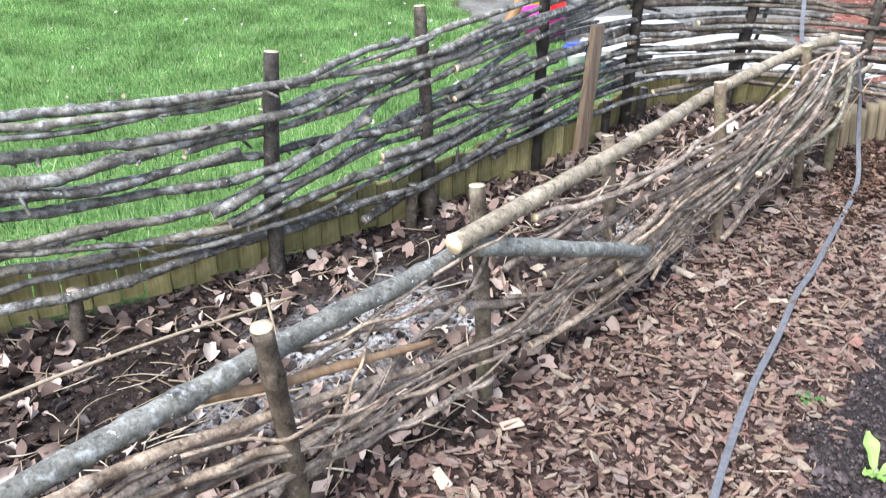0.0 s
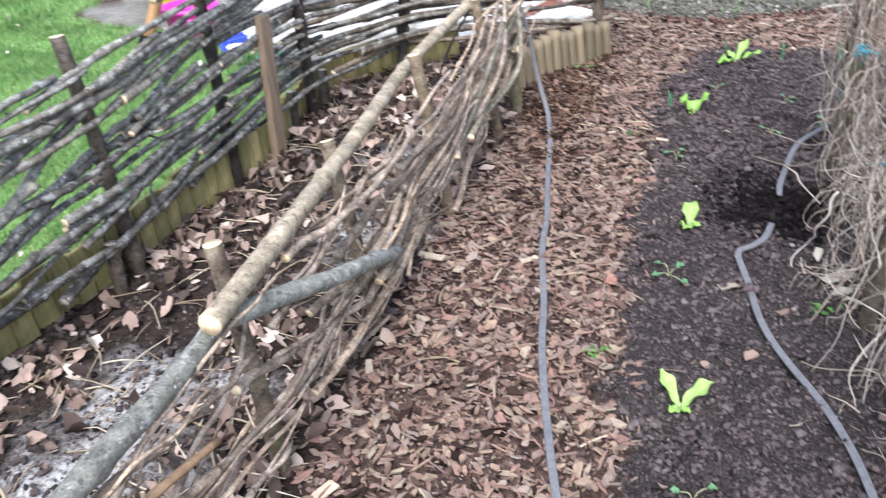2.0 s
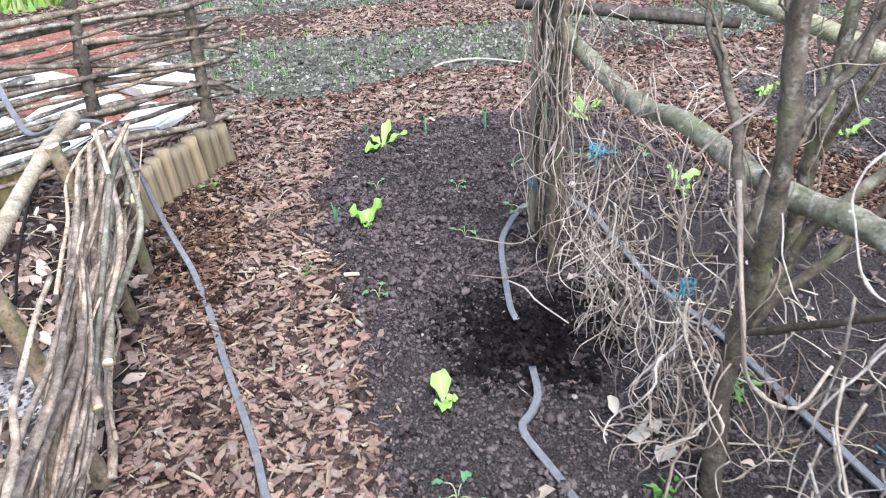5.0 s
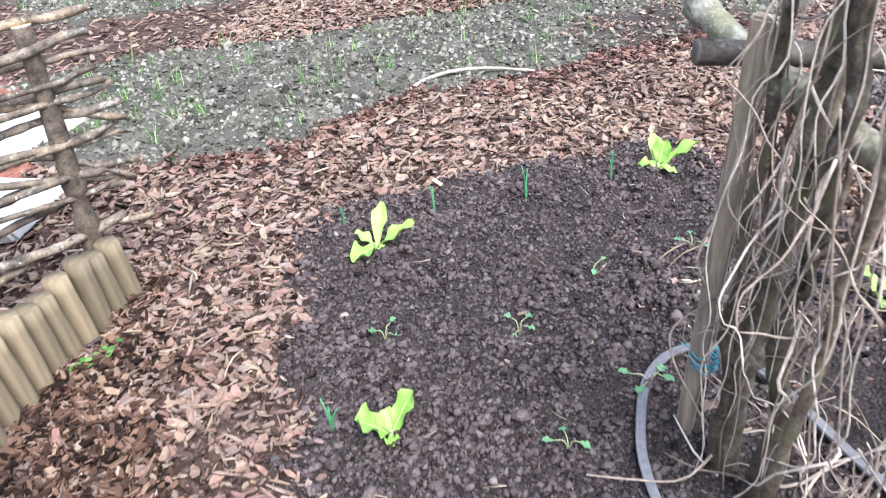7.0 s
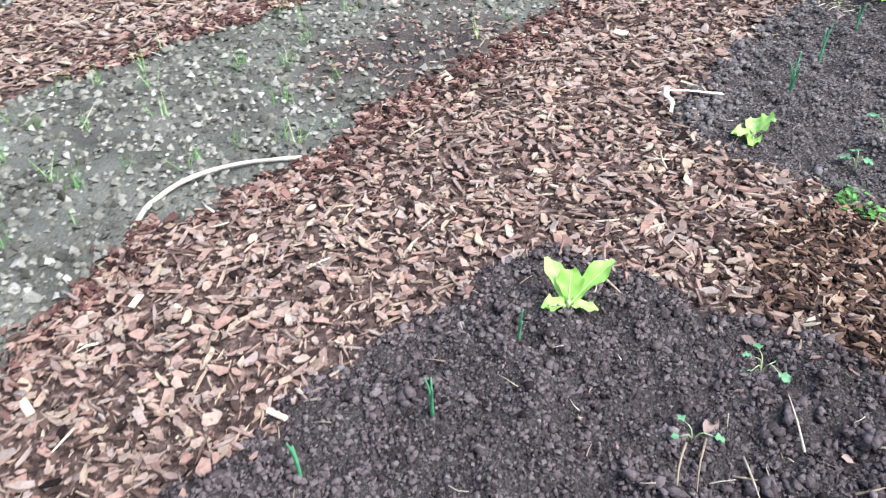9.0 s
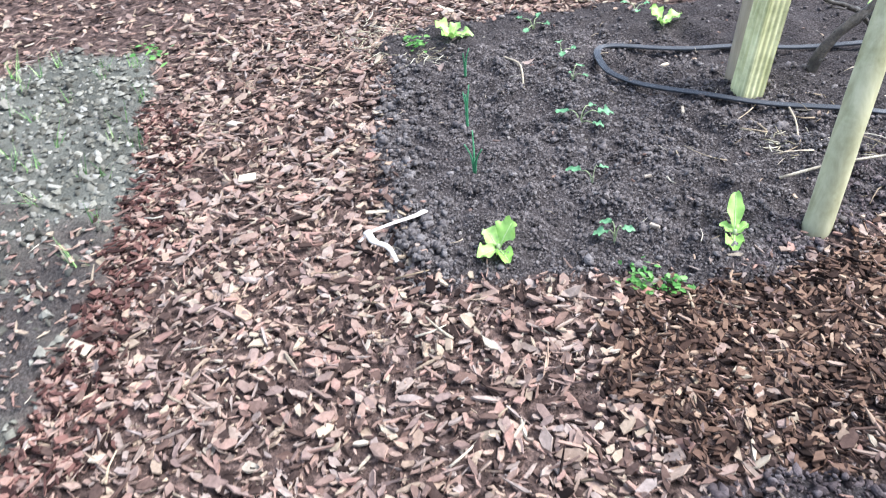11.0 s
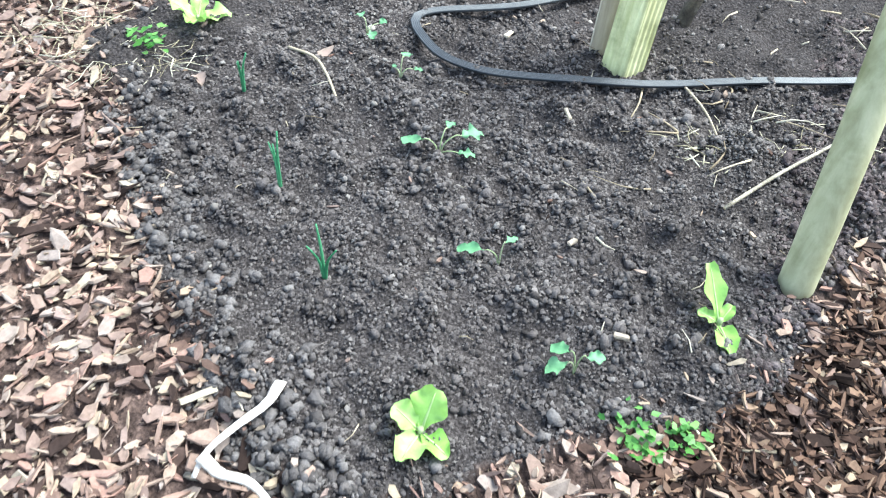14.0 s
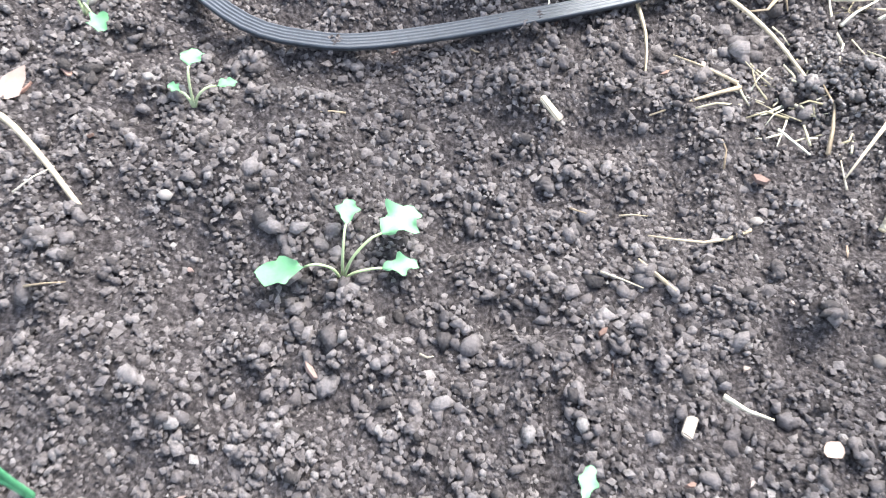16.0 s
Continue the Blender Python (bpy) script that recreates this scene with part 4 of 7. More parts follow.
def along(ctrl, top, low, u, f, side):
    """A place on a woven fence: u counts the posts, f goes from the lowest to the highest rod, side weaves in metres."""
    k = np.arange(len(ctrl))
    c = np.stack([np.interp(u, k, ctrl[:, 0]), np.interp(u, k, ctrl[:, 1])], 1)
    d = np.stack([np.interp(u + 0.2, k, ctrl[:, 0]) - np.interp(u - 0.2, k, ctrl[:, 0]), np.interp(u + 0.2, k, ctrl[:, 1]) - np.interp(u - 0.2, k, ctrl[:, 1])], 1)
    d /= np.linalg.norm(d, axis=1)[:, None] + 1e-9
    c = c + np.stack([-d[:, 1], d[:, 0]], 1) * side[:, None]
    lo, hi = np.interp(u, k, low), np.interp(u, k, top)
    return np.column_stack([c, lo + (hi - lo) * f])


fence = thing("wattle_fence", (0.42, 3.39, 0), "woven fence of grey brown hazel rods beside the lawn", "fence")
r = np.random.default_rng(101)
for bx, by, tx, ty, h, rad in ((-1.6, 1.78, -1.61, 1.78, 0.6, 0.02), (-0.53, 2.43, -0.5, 2.47, 0.75, 0.024), (-0.03, 2.90, -0.07, 2.95, 0.79, 0.024), (0.42, 3.39, 0.42, 3.43, 0.83, 0.024),
                               (0.92, 3.94, 0.9, 3.86, 0.79, 0.024), (1.5, 4.24, 1.6, 4.22, 0.82, 0.026), (2.12, 4.13, 2.14, 4.12, 0.8, 0.025), (2.55, 4.0, 2.57, 4.0, 0.72, 0.024)):
    pts = [(bx, by, -0.05), ((bx + tx) / 2 + r.normal(0, 0.006), (by + ty) / 2 + r.normal(0, 0.006), h / 2), (tx, ty, h)]
    part("post", branch(pts, rad * 1.15, rad * 0.95, 12, 0.04, 0.05, r, name="post"), [M_POST, M_CUT], fence)
for bx, by, h in ((-1.05, 2.05, 0.16), (-0.1, 2.82, 0.17), (0.8, 3.85, 0.17), (1.02, 4.06, 0.17)):
    part("short_stake", branch([(bx, by, -0.05), (bx + 0.01, by + 0.01, h)], 0.026, 0.022, 10, 0.04, 0.06, r, name="short_stake"), [M_POST, M_CUTGREY], fence, "short dark stake beside the edging boards")


def weave(ctrl, top, low, u0, u1, f0, f1, rad, sag, phase, r, amp=0.03, step=0.035, sides=8, wob=0.007, bias=0.0):
    u = np.linspace(u0, u1, max(5, int((u1 - u0) * 4) + 1))
    f = np.linspace(f0, f1, len(u)) + sag * np.sin(np.linspace(0, math.pi, len(u)))
    side = bias + amp * np.cos(math.pi * u + phase) + r.normal(0, 0.003, len(u))
    p = along(ctrl, top, low, u, f, side)
    p[:, 2] += np.convolve(r.normal(0, wob * 1.6, len(u) + 2), (0.3, 0.4, 0.3), "valid")
    p[:, 2] = np.maximum(p[:, 2], 0.02 + rad)
    return branch(p, rad * r.uniform(1.0, 1.2), rad * r.uniform(0.55, 0.85), sides, step * 0.8, 0.06, r, name="rod")


rods = []
for i in range(15):
    f = i / 14
    rods.append((r.uniform(3.3, 4.3), r.uniform(5.4, 6.6), f * 0.9 - 0.02 + r.normal(0, 0.03), f + r.normal(0, 0.04), r.uniform(0.01, 0.017)))
for i in range(14):
    f = i / 13
    rods.append((r.uniform(4.4, 5.3), r.uniform(7.2, 8.4), f + r.normal(0, 0.03), f + r.normal(0, 0.03), r.uniform(0.009, 0.015)))
for i in range(15):
    f = i / 14
    rods.append((r.uniform(5.6, 6.6), r.uniform(9.5, 10.3), f + r.normal(0, 0.025), f + r.normal(0, 0.03), r.uniform(0.011, 0.017)))
for i in range(4):
    rods.append((r.uniform(7.0, 8.2), r.uniform(9.5, 10.2), r.uniform(0.05, 0.95), r.uniform(0.05, 0.95) * 0.3 + 0.6 * i / 5, r.uniform(0.009, 0.013)))
for i, (u0, u1, f0, f1, rad) in enumerate(rods):
    part("rod", weave(BACK, BACK_TOP, BACK_LOW, u0, u1, f0, f1, rad, r.normal(0, 0.04) * (u0 < 5), math.pi * (i % 2), r, 0.03 if u0 < 5 else 0.017), [M_ROD if u0 < 5.5 else M_BROWNROD, M_CUT if i % 3 else M_CUTGREY], fence)
# rods of the open part: first and last place along the posts, four heights between, thickness
UPPER_RODS = ((1.2, 3.9, 0.74, 0.67, 0.66, 0.7, 0.0155), (1.3, 4.6, 0.72, 0.63, 0.62, 0.68, 0.0125), (1.2, 5, 0.6, 0.55, 0.6, 0.66, 0.0165), (1.2, 4.4, 0.55, 0.51, 0.57, 0.62, 0.019),
    (1.2, 2.85, 0.44, 0.45, 0.43, 0.48, 0.0165), (1.3, 5.2, 0.5, 0.44, 0.42, 0.45, 0.014), (1.2, 4.8, 0.4, 0.39, 0.41, 0.55, 0.015), (1.1, 3.6, 0.35, 0.34, 0.31, 0.47, 0.015),
    (1, 2.37, 0.24, 0.27, 0.29, 0.3, 0.017))
LOWER_RODS = ((1.5, 2.77, 0.33, 0.29, 0.24, 0.18, 0.011), (1, 3.5, 0.26, 0.23, 0.23, 0.28, 0.0165), (0.9, 5, 0.13, 0.15, 0.15, 0.24, 0.0165), (2.76, 5.1, 0.24, 0.38, 0.43, 0.5, 0.017),
    (2.99, 5.2, 0.21, 0.27, 0.3, 0.35, 0.0165), (2.68, 4.5, 0.29, 0.41, 0.55, 0.66, 0.0165), (1.4, 4, 0.66, 0.62, 0.63, 0.7, 0.01), (1.3, 4.2, 0.2, 0.18, 0.21, 0.25, 0.011),
    (2.6, 4.7, 0.5, 0.51, 0.55, 0.62, 0.013), (2.9, 5.1, 0.33, 0.33, 0.36, 0.4, 0.012))
knot_rng = np.random.default_rng(515)
for i, (u0, u1, z0, z1, z2, z3, rad) in enumerate(UPPER_RODS + LOWER_RODS):
    way = spline(np.column_stack([np.linspace(u0, u1, 4), (z0, z1, z2, z3)]), max(12, int((u1 - u0) * 8)))
    lift = way[:, 1] + np.convolve(r.normal(0, 0.013, len(way) + 2), (0.3, 0.4, 0.3), "valid")
    flat = along(BACK, np.ones(len(BACK)), np.zeros(len(BACK)), way[:, 0], lift, 0.028 * np.cos(math.pi * way[:, 0] + math.pi * (i % 2)))
    rod = part("rod", branch(flat, rad * r.uniform(1.0, 1.12), rad * r.uniform(0.65, 0.8), 9, 0.018, 0.085, r, name="rod"), [M_ROD, M_CUT if i % 3 else M_CUTGREY], fence)
    for k in knot_rng.integers(2, len(flat) - 1, 5):
        d = (flat[k] - flat[k - 1]) / np.linalg.norm(flat[k] - flat[k - 1]) + knot_rng.normal(0, 0.8, 3)
        d *= rad + knot_rng.uniform(0.004, 0.022)
        part("side_stub", branch([flat[k], flat[k] + d * 0.6, flat[k] + d], rad * 0.5, rad * 0.28, 6, 0.01, 0.1, knot_rng, name="side_stub"), [M_ROD, M_CUT], rod)

bm = boxy((0.085, 0.026, 0.64), (0.645, 3.555, -0.06), 47, 0.004, 0.003, 3, (-3, 9))
lone("leaning_board", bm_mesh("leaning_board", bm), M_PLANK, (0.655, 3.565, 0), "rough brown plank standing against the woven fence", "plank")

# ---- edging of upright boards along the fenced bed ----
edging = thing("board_edging", (0.2, 3.2, 0), "edging of short upright greenish boards along the lawn", "edging")
line = spline([(-2.6, 1.28), (-1.9, 1.7), (-1.28, 2.06), (-0.89, 2.27), (-0.53, 2.54), (-0.15, 2.84), (0.2, 3.2), (0.58, 3.56), (0.89, 4.0), (1.12, 4.26), (1.5, 4.36), (1.9, 4.36)], 400)
cum = np.concatenate([[0], np.cumsum(np.linalg.norm(np.diff(line, axis=0), axis=1))])
board_meshes = []
for i in range(6):
    bm = boxy((0.074 + 0.004 * (i % 3 - 1), 0.022, 0.175), (0, 0, -0.035), 0, 0.003, 0.003, i)
    me = bm_mesh("board", bm)
    me.materials.append(M_EDGE)
    board_meshes.append(me)
s, i = 0.04, 0
while s < cum[-1] - 0.04:
    p = np.array([np.interp(s, cum, line[:, k]) for k in (0, 1)])
    q = np.array([np.interp(s + 0.03, cum, line[:, k]) for k in (0, 1)])
    ob = new("board", board_meshes[i % 6])
    ob.parent = edging
    ob.matrix_basis = pose(p[0] - 0.2, p[1] - 3.2, 0.02 + 0.035 * (p[0] < 0.3) + r.uniform(-0.012, 0.012), r.normal(0, 1.5), r.normal(0, 1), math.degrees(math.atan2(*(q - p)[::-1])) + r.normal(0, 2))
    s += 0.078
    i += 1
roll = thing("log_roll_edging", (2.2, 3.8, 0), "edging of upright half round logs beside the mulch path", "edging")
ends = spline([(1.84, 3.66), (2.05, 3.77), (2.3, 3.85), (2.54, 3.89)], 13)
roll_meshes = []
for i in range(4):
    v, q, caps = tube_arrays([(0, 0, -0.06), (0, 0, 0.06), (0, 0, 0.19 + 0.01 * (i % 3))], 0.033, 0.0325, 14, 0.04, 0.015, r, 0.8)
    me = quick_mesh("log", v, [q, caps], [0, 1])
    me.materials.append(M_ROLL), me.materials.append(M_ROLL)
    roll_meshes.append(me)
for i, p in enumerate(ends):
    ob = new("log", roll_meshes[i % 4])
    ob.parent = roll
    ob.matrix_basis = pose(p[0] - 2.2, p[1] - 3.8, r.uniform(-0.015, 0.01), -4 + r.normal(0, 1.5), -5 + r.normal(0, 1.6), 20 + r.normal(0, 4))

# ---- low woven fence along the path ----
FRONT = np.array([(-1.1, 0.45), (-0.7, 0.87), (-0.3, 1.36), (0.12, 1.8), (0.54, 2.24), (0.99, 2.73), (1.49, 3.26), (1.7, 3.42), (1.92, 3.66)])
FRONT_TOP = np.array([0.15, 0.2, 0.3, 0.41, 0.4, 0.43, 0.55, 0.55, 0.42])
FRONT_LOW = np.array([0.02, 0.02, 0.025, 0.04, 0.05, 0.07, 0.2, 0.24, 0.2])
low = thing("low_wattle_fence", (0.54, 2.24, 0), "low woven fence of twigs and logs beside the path", "fence")
for bx, by, tx, ty, h, rad in ((-0.27, 1.33, -0.312, 1.255, 0.576, 0.021), (0.14, 1.79, 0.096, 1.846, 0.6, 0.021), (0.55, 2.2, 0.503, 2.34, 0.55, 0.02), (1.03, 2.70, 0.963, 2.786, 0.585, 0.021),
                               (1.53, 3.24, 1.452, 3.286, 0.59, 0.02), (1.72, 3.4, 1.67, 3.41, 0.53, 0.02), (-0.75, 0.85, -0.76, 0.84, 0.5, 0.02)):
    part("stake", branch([(bx, by, -0.06), ((bx + tx) / 2, (by + ty) / 2, h / 2), (tx, ty, h)], rad * 1.05, rad, 14, 0.04, 0.04, r, name="stake"), [M_STAKE, M_CUT], low)
part("lichen_log", branch([(-1.1, 0.42, 0.42), (-0.66, 0.95, 0.455), (-0.42, 1.22, 0.465), (-0.2, 1.45, 0.48), (0.0, 1.66, 0.48), (0.14, 1.87, 0.475)], 0.026, 0.021, 16, 0.03, 0.05, r), [M_LOG, M_CUT], low, "grey log with pale lichen blotches")
part("bare_log", branch([(0.038, 1.66, 0.535), (0.3, 2.0, 0.525), (0.6, 2.4, 0.51), (0.93, 2.83, 0.515), (1.15, 3.06, 0.53), (1.43, 3.31, 0.56), (1.66, 3.5, 0.57)], 0.0235, 0.02, 16, 0.03, 0.04, r), [M_RAIL, M_CUT], low, "long olive brown log with pale cut end")
part("short_log", branch(along(FRONT, np.ones(9), np.zeros(9), np.array([2.9, 3.2, 3.48, 3.8, 4.12]), np.array([0.485, 0.43, 0.368, 0.295, 0.205]), np.array([-0.02, -0.05, -0.075, -0.075, -0.065])), 0.023, 0.02, 14, 0.03, 0.04, r), [M_LOG, M_CUTGREY], low, "short grey log slanting down through the twigs")
part("thick_twig", branch(along(FRONT, np.ones(9), np.zeros(9), np.array([0.9, 1.23, 1.54, 1.85, 2.3, 2.8]), np.array([0.47, 0.445, 0.411, 0.354, 0.29, 0.2]), np.full(6, -0.03)), 0.013, 0.009, 9, 0.025, 0.1, r), [M_TWIG, M_CUT], low, "thick grey brown twig across the stakes")
part("split_branch", branch([(-0.47, 1.24, 0.42), (-0.33, 1.31, 0.4), (-0.17, 1.45, 0.36), (0.0, 1.62, 0.3)], 0.012, 0.009, 8, 0.03, 0.1, r), [M_SPLIT, M_CUT], low, "split branch with orange wood")
# main twigs: four places along the stakes, the height at each, thickness
NEAR_TWIGS = ((1.96, 2.29, 2.51, 2.9, 0.448, 0.422, 0.41, 0.39, 0.009), (2.0, 2.45, 2.82, 3.02, 0.22, 0.3, 0.343, 0.45, 0.0075), (1.5, 2.07, 2.63, 3.65, 0.29, 0.228, 0.228, 0.242, 0.0085),
    (1.3, 1.78, 2.07, 2.94, 0.36, 0.304, 0.243, 0.202, 0.0095), (1.4, 2.17, 2.63, 3.13, 0.29, 0.192, 0.177, 0.145, 0.008), (1.6, 2.45, 3.05, 4.0, 0.23, 0.148, 0.15, 0.03, 0.009),
    (1.9, 2.33, 2.57, 3.0, 0.13, 0.116, 0.105, 0.095, 0.012), (2.29, 2.2, 2.13, 2.06, 0.38, 0.288, 0.19, 0.09, 0.004), (1.0, 1.37, 1.59, 2.1, 0.42, 0.39, 0.36, 0.3, 0.01),
    (1.1, 1.67, 1.93, 2.5, 0.38, 0.308, 0.255, 0.22, 0.0085), (2.0, 2.46, 2.81, 3.1, 0.36, 0.449, 0.5, 0.52, 0.006))
FAR_TWIGS = ((2.86, 3.35, 3.86, 4.56, 0.309, 0.227, 0.172, 0.126, 0.0085), (3.0, 3.71, 4.16, 5.03, 0.22, 0.19, 0.175, 0.289, 0.009), (3.3, 4.28, 5.15, 6.77, 0.09, 0.123, 0.174, 0.29, 0.0085),
    (3.02, 3.48, 4.02, 5.3, 0.412, 0.423, 0.436, 0.449, 0.007), (3.26, 3.82, 4.41, 5.22, 0.492, 0.457, 0.449, 0.485, 0.0075), (3.7, 4.63, 5.42, 6.73, 0.34, 0.349, 0.363, 0.508, 0.0095),
    (3.9, 4.85, 5.76, 6.55, 0.19, 0.261, 0.278, 0.422, 0.0095), (5.0, 5.86, 6.27, 6.82, 0.03, 0.138, 0.193, 0.263, 0.0085), (3.4, 4.4, 5.4, 6.6, 0.28, 0.3, 0.33, 0.46, 0.008), (4.4, 5.1, 5.8, 6.9, 0.38, 0.42, 0.47, 0.54, 0.008))
flat_top, flat_low = np.ones(9), np.zeros(9)
for i, row in enumerate(NEAR_TWIGS + tuple(row[:8] + (row[8] * 1.3,) for row in FAR_TWIGS)):
    way = spline(np.column_stack([row[:4], row[4:8]]), 14)
    p = along(FRONT, flat_top, flat_low, way[:, 0], way[:, 1] + r.normal(0, 0.0045, 14), -0.03 + r.normal(0, 0.005, 14) + 0.024 * np.cos(math.pi * way[:, 0] + math.pi * (i % 2)))
    p[:, 2] = np.maximum(p[:, 2], 0.015)
    twig = part("twig", branch(p, row[8] * 1.1, row[8] * 0.6, 9, 0.02, 0.06, r, name="twig"), [M_TWIG, M_CUT if i % 2 else M_CUTGREY], low)
    for k in r.integers(3, 13, 3):
        d = (p[k] - p[k - 1]) / np.linalg.norm(p[k] - p[k - 1]) * r.uniform(0.03, 0.1) + r.normal(0, 0.03, 3)
        part("side_shoot", branch([p[k], p[k] + d * 0.5, p[k] + d + (0, 0, r.uniform(0, 0.02))], row[8] * 0.4, row[8] * 0.2, 5, 0.02, 0.1, r, name="side_shoot"), [M_TWIG, M_CUTGREY], twig)
    thin = p + np.cumsum(r.normal(0, 0.008, p.shape), 0) + (0, 0, r.uniform(-0.04, 0.04))
    thin[:, 2] = np.maximum(thin[:, 2], 0.012)
    cut = r.integers(0, 5)
    part("twig", branch(thin[cut:cut + 9], row[8] * 0.55, row[8] * 0.3, 6, 0.02, 0.08, r, name="twig"), [M_TWIG, M_CUTGREY], low)
for i in range(15):
    u0 = r.uniform(2.6, 5.2)
    part("twig", weave(FRONT, FRONT_TOP, FRONT_LOW, u0, min(7.2, u0 + r.uniform(1.3, 2.6)), r.uniform(-0.05, 0.6), r.uniform(0.4, 1.0), r.uniform(0.0045, 0.0085), r.normal(0, 0.08), math.pi * (i % 2), r, 0.03, 0.025, 7, 0.01, -0.035), [M_TWIG, M_CUTGREY], low)
for i in range(46):
    u = r.uniform(2.6, 7.0) if i % 2 else r.uniform(3.4, 6.0)
    p = along(FRONT, FRONT_TOP, FRONT_LOW, np.array([u, u + r.uniform(0.1, 0.35), u + r.uniform(0.35, 0.8)]), np.array([r.uniform(0.2, 0.9), r.uniform(0.1, 0.6), r.uniform(-0.15, 0.4)])[::r.choice([1, -1])], r.normal(-0.03, 0.03, 3))
    p[:, 2] = np.maximum(p[:, 2], 0.015)
    part("twig", branch(p, r.uniform(0.0025, 0.005), 0.0016, 5, 0.03, 0.1, r, name="twig"), [M_TWIG, M_CUTGREY], low)

for i in range(16):
    u = r.uniform(4.9, 6.9)
    p = along(FRONT, FRONT_TOP, FRONT_LOW, np.array([u, u + r.uniform(0.3, 0.6), u + r.uniform(0.7, 1.3)]), np.array([r.uniform(-0.1, 0.5), r.uniform(0.2, 0.8), r.uniform(0.6, 1.15)]), r.normal(-0.045, 0.03, 3))
    p[:, 2] = np.maximum(p[:, 2], 0.03)
    part("stick", branch(p, r.uniform(0.009, 0.014), r.uniform(0.006, 0.009), 9, 0.025, 0.12, r, name="stick"), [M_POLE if i % 2 else M_TWIG, M_CUT], low, "thick pale grey green stick")


# ---- hoses ----
def strap(pts, wide, thick, ribs, mat, name, loc, label, lift=0.011, floor=True):
    """A flat ribbed hose: its cross-section is a row of round ribs, lying flat along its way."""
    p = np.array(pts, float)
    if p.shape[1] == 2:
        p = np.column_stack([p, np.full(len(p), lift)])
    length = np.sum(np.linalg.norm(np.diff(p, axis=0), axis=1))
    c = spline(p, int(length / 0.025))
    if floor:
        c[:, 2] = np.maximum(c[:, 2], ground_z(c[:, 0], c[:, 1]) + thick * 0.9 + lift)
        for k in range(24):
            c[1:-1, 2] = (c[:-2, 2] + c[1:-1, 2] + c[2:, 2]) / 3
    t = np.gradient(c, axis=0)
    t /= np.linalg.norm(t, axis=1)[:, None]
    side = np.stack([t[:, 1], -t[:, 0], np.zeros(len(t))], 1)
    side /= np.linalg.norm(side, axis=1)[:, None] + 1e-9
    up = np.cross(side, t)
    n = ribs * 4
    a = np.arange(n) / n
    prof = [(-0.5 + k, 0.55 + 0.45 * abs(math.sin(math.pi * k * ribs))) for k in a] + [(0.5 - k, -0.55 - 0.45 * abs(math.sin(math.pi * k * ribs))) for k in a]
    v = np.concatenate([c[:, None] + side[:, None] * np.array([[q[0] * wide] for q in prof]) + up[:, None] * np.array([[q[1] * thick / 2] for q in prof])])
    m = len(prof)
    k = np.arange(m)
    q = np.concatenate([np.stack([i * m + k, i * m + (k + 1) % m, (i + 1) * m + (k + 1) % m, (i + 1) * m + k], 1) for i in range(len(c) - 1)])
    caps = np.stack([k[::-1], (len(c) - 1) * m + k])
    return lone(name, quick_mesh(name, v.reshape(-1, 3), [q, caps]), mat, loc, label, "hose")


strap([(0.3, 0.75, 0), (0.5, 1.12, 0), (0.65, 1.43, 0), (0.77, 1.66, 0), (0.89, 1.87, 0), (1.02, 2.07, 0), (1.17, 2.32, 0), (1.3, 2.5, 0), (1.5, 2.81, 0), (1.66, 3.05, 0), (1.78, 3.26, 0.02), (1.79, 3.37, 0.2),
       (1.77, 3.42, 0.4), (1.73, 3.44, 0.54), (1.67, 3.46, 0.6), (1.6, 3.5, 0.58), (1.58, 3.6, 0.5), (1.64, 3.8, 0.52), (1.7, 4.0, 0.66), (1.7, 4.14, 0.75), (1.68, 4.28, 0.7), (1.7, 4.5, 0.3), (1.65, 4.7, 0.02), (1.6, 5.2, 0)],
      0.021, 0.009, 3, M_HOSE, "garden_hose", (0.89, 1.87, 0), "flat ribbed grey hose on mulch and over the fences")
strap([(0.78, 0.5), (1.07, 0.9), (1.23, 1.11), (1.33, 1.31), (1.44, 1.61), (1.56, 1.81), (1.65, 1.95), (1.72, 1.965), (1.8, 1.99), (1.9, 2.06)], 0.021, 0.009, 3, M_HOSE, "soaker_hose", (1.44, 1.61, 0), "flat ribbed grey soaker hose on the soil, its end buried")
strap([(2.1, 2.22, 0), (2.16, 2.28, 0), (2.42, 2.46, 0.0), (2.58, 2.52, 0), (2.7, 2.535, 0), (2.79, 2.5, 0), (2.83, 2.42, 0), (2.78, 2.3, 0), (2.6, 2.1, 0), (2.4, 1.87, 0), (2.23, 1.64, 0), (2.05, 1.42, 0), (1.87, 1.18, 0), (1.78, 1.0, 0), (1.5, 0.5, 0)],
      0.021, 0.009, 3, M_HOSE, "soaker_hose_loop", (2.58, 2.52, 0), "flat ribbed soaker hose looping round an old post")
bpy.data.objects["soaker_hose_loop"].name = "soaker_hose"
strap([(3.5, 0.64), (3.83, 0.823), (3.95, 0.89), (4.113, 0.973), (4.272, 1.054), (4.431, 1.119), (4.593, 1.167), (4.665, 1.174), (4.733, 1.165), (4.8, 1.125), (4.843, 1.077), (4.82, 1.019), (4.63, 0.87), (4.514, 0.76), (4.36, 0.65), (4.226, 0.532), (4.065, 0.383), (3.8, 0.1)],
      0.024, 0.008, 5, M_DRIP, "soaker_hose", (4.35, 1.06, 0), "dark ribbed soaker hose laid in a loop round a pale post")
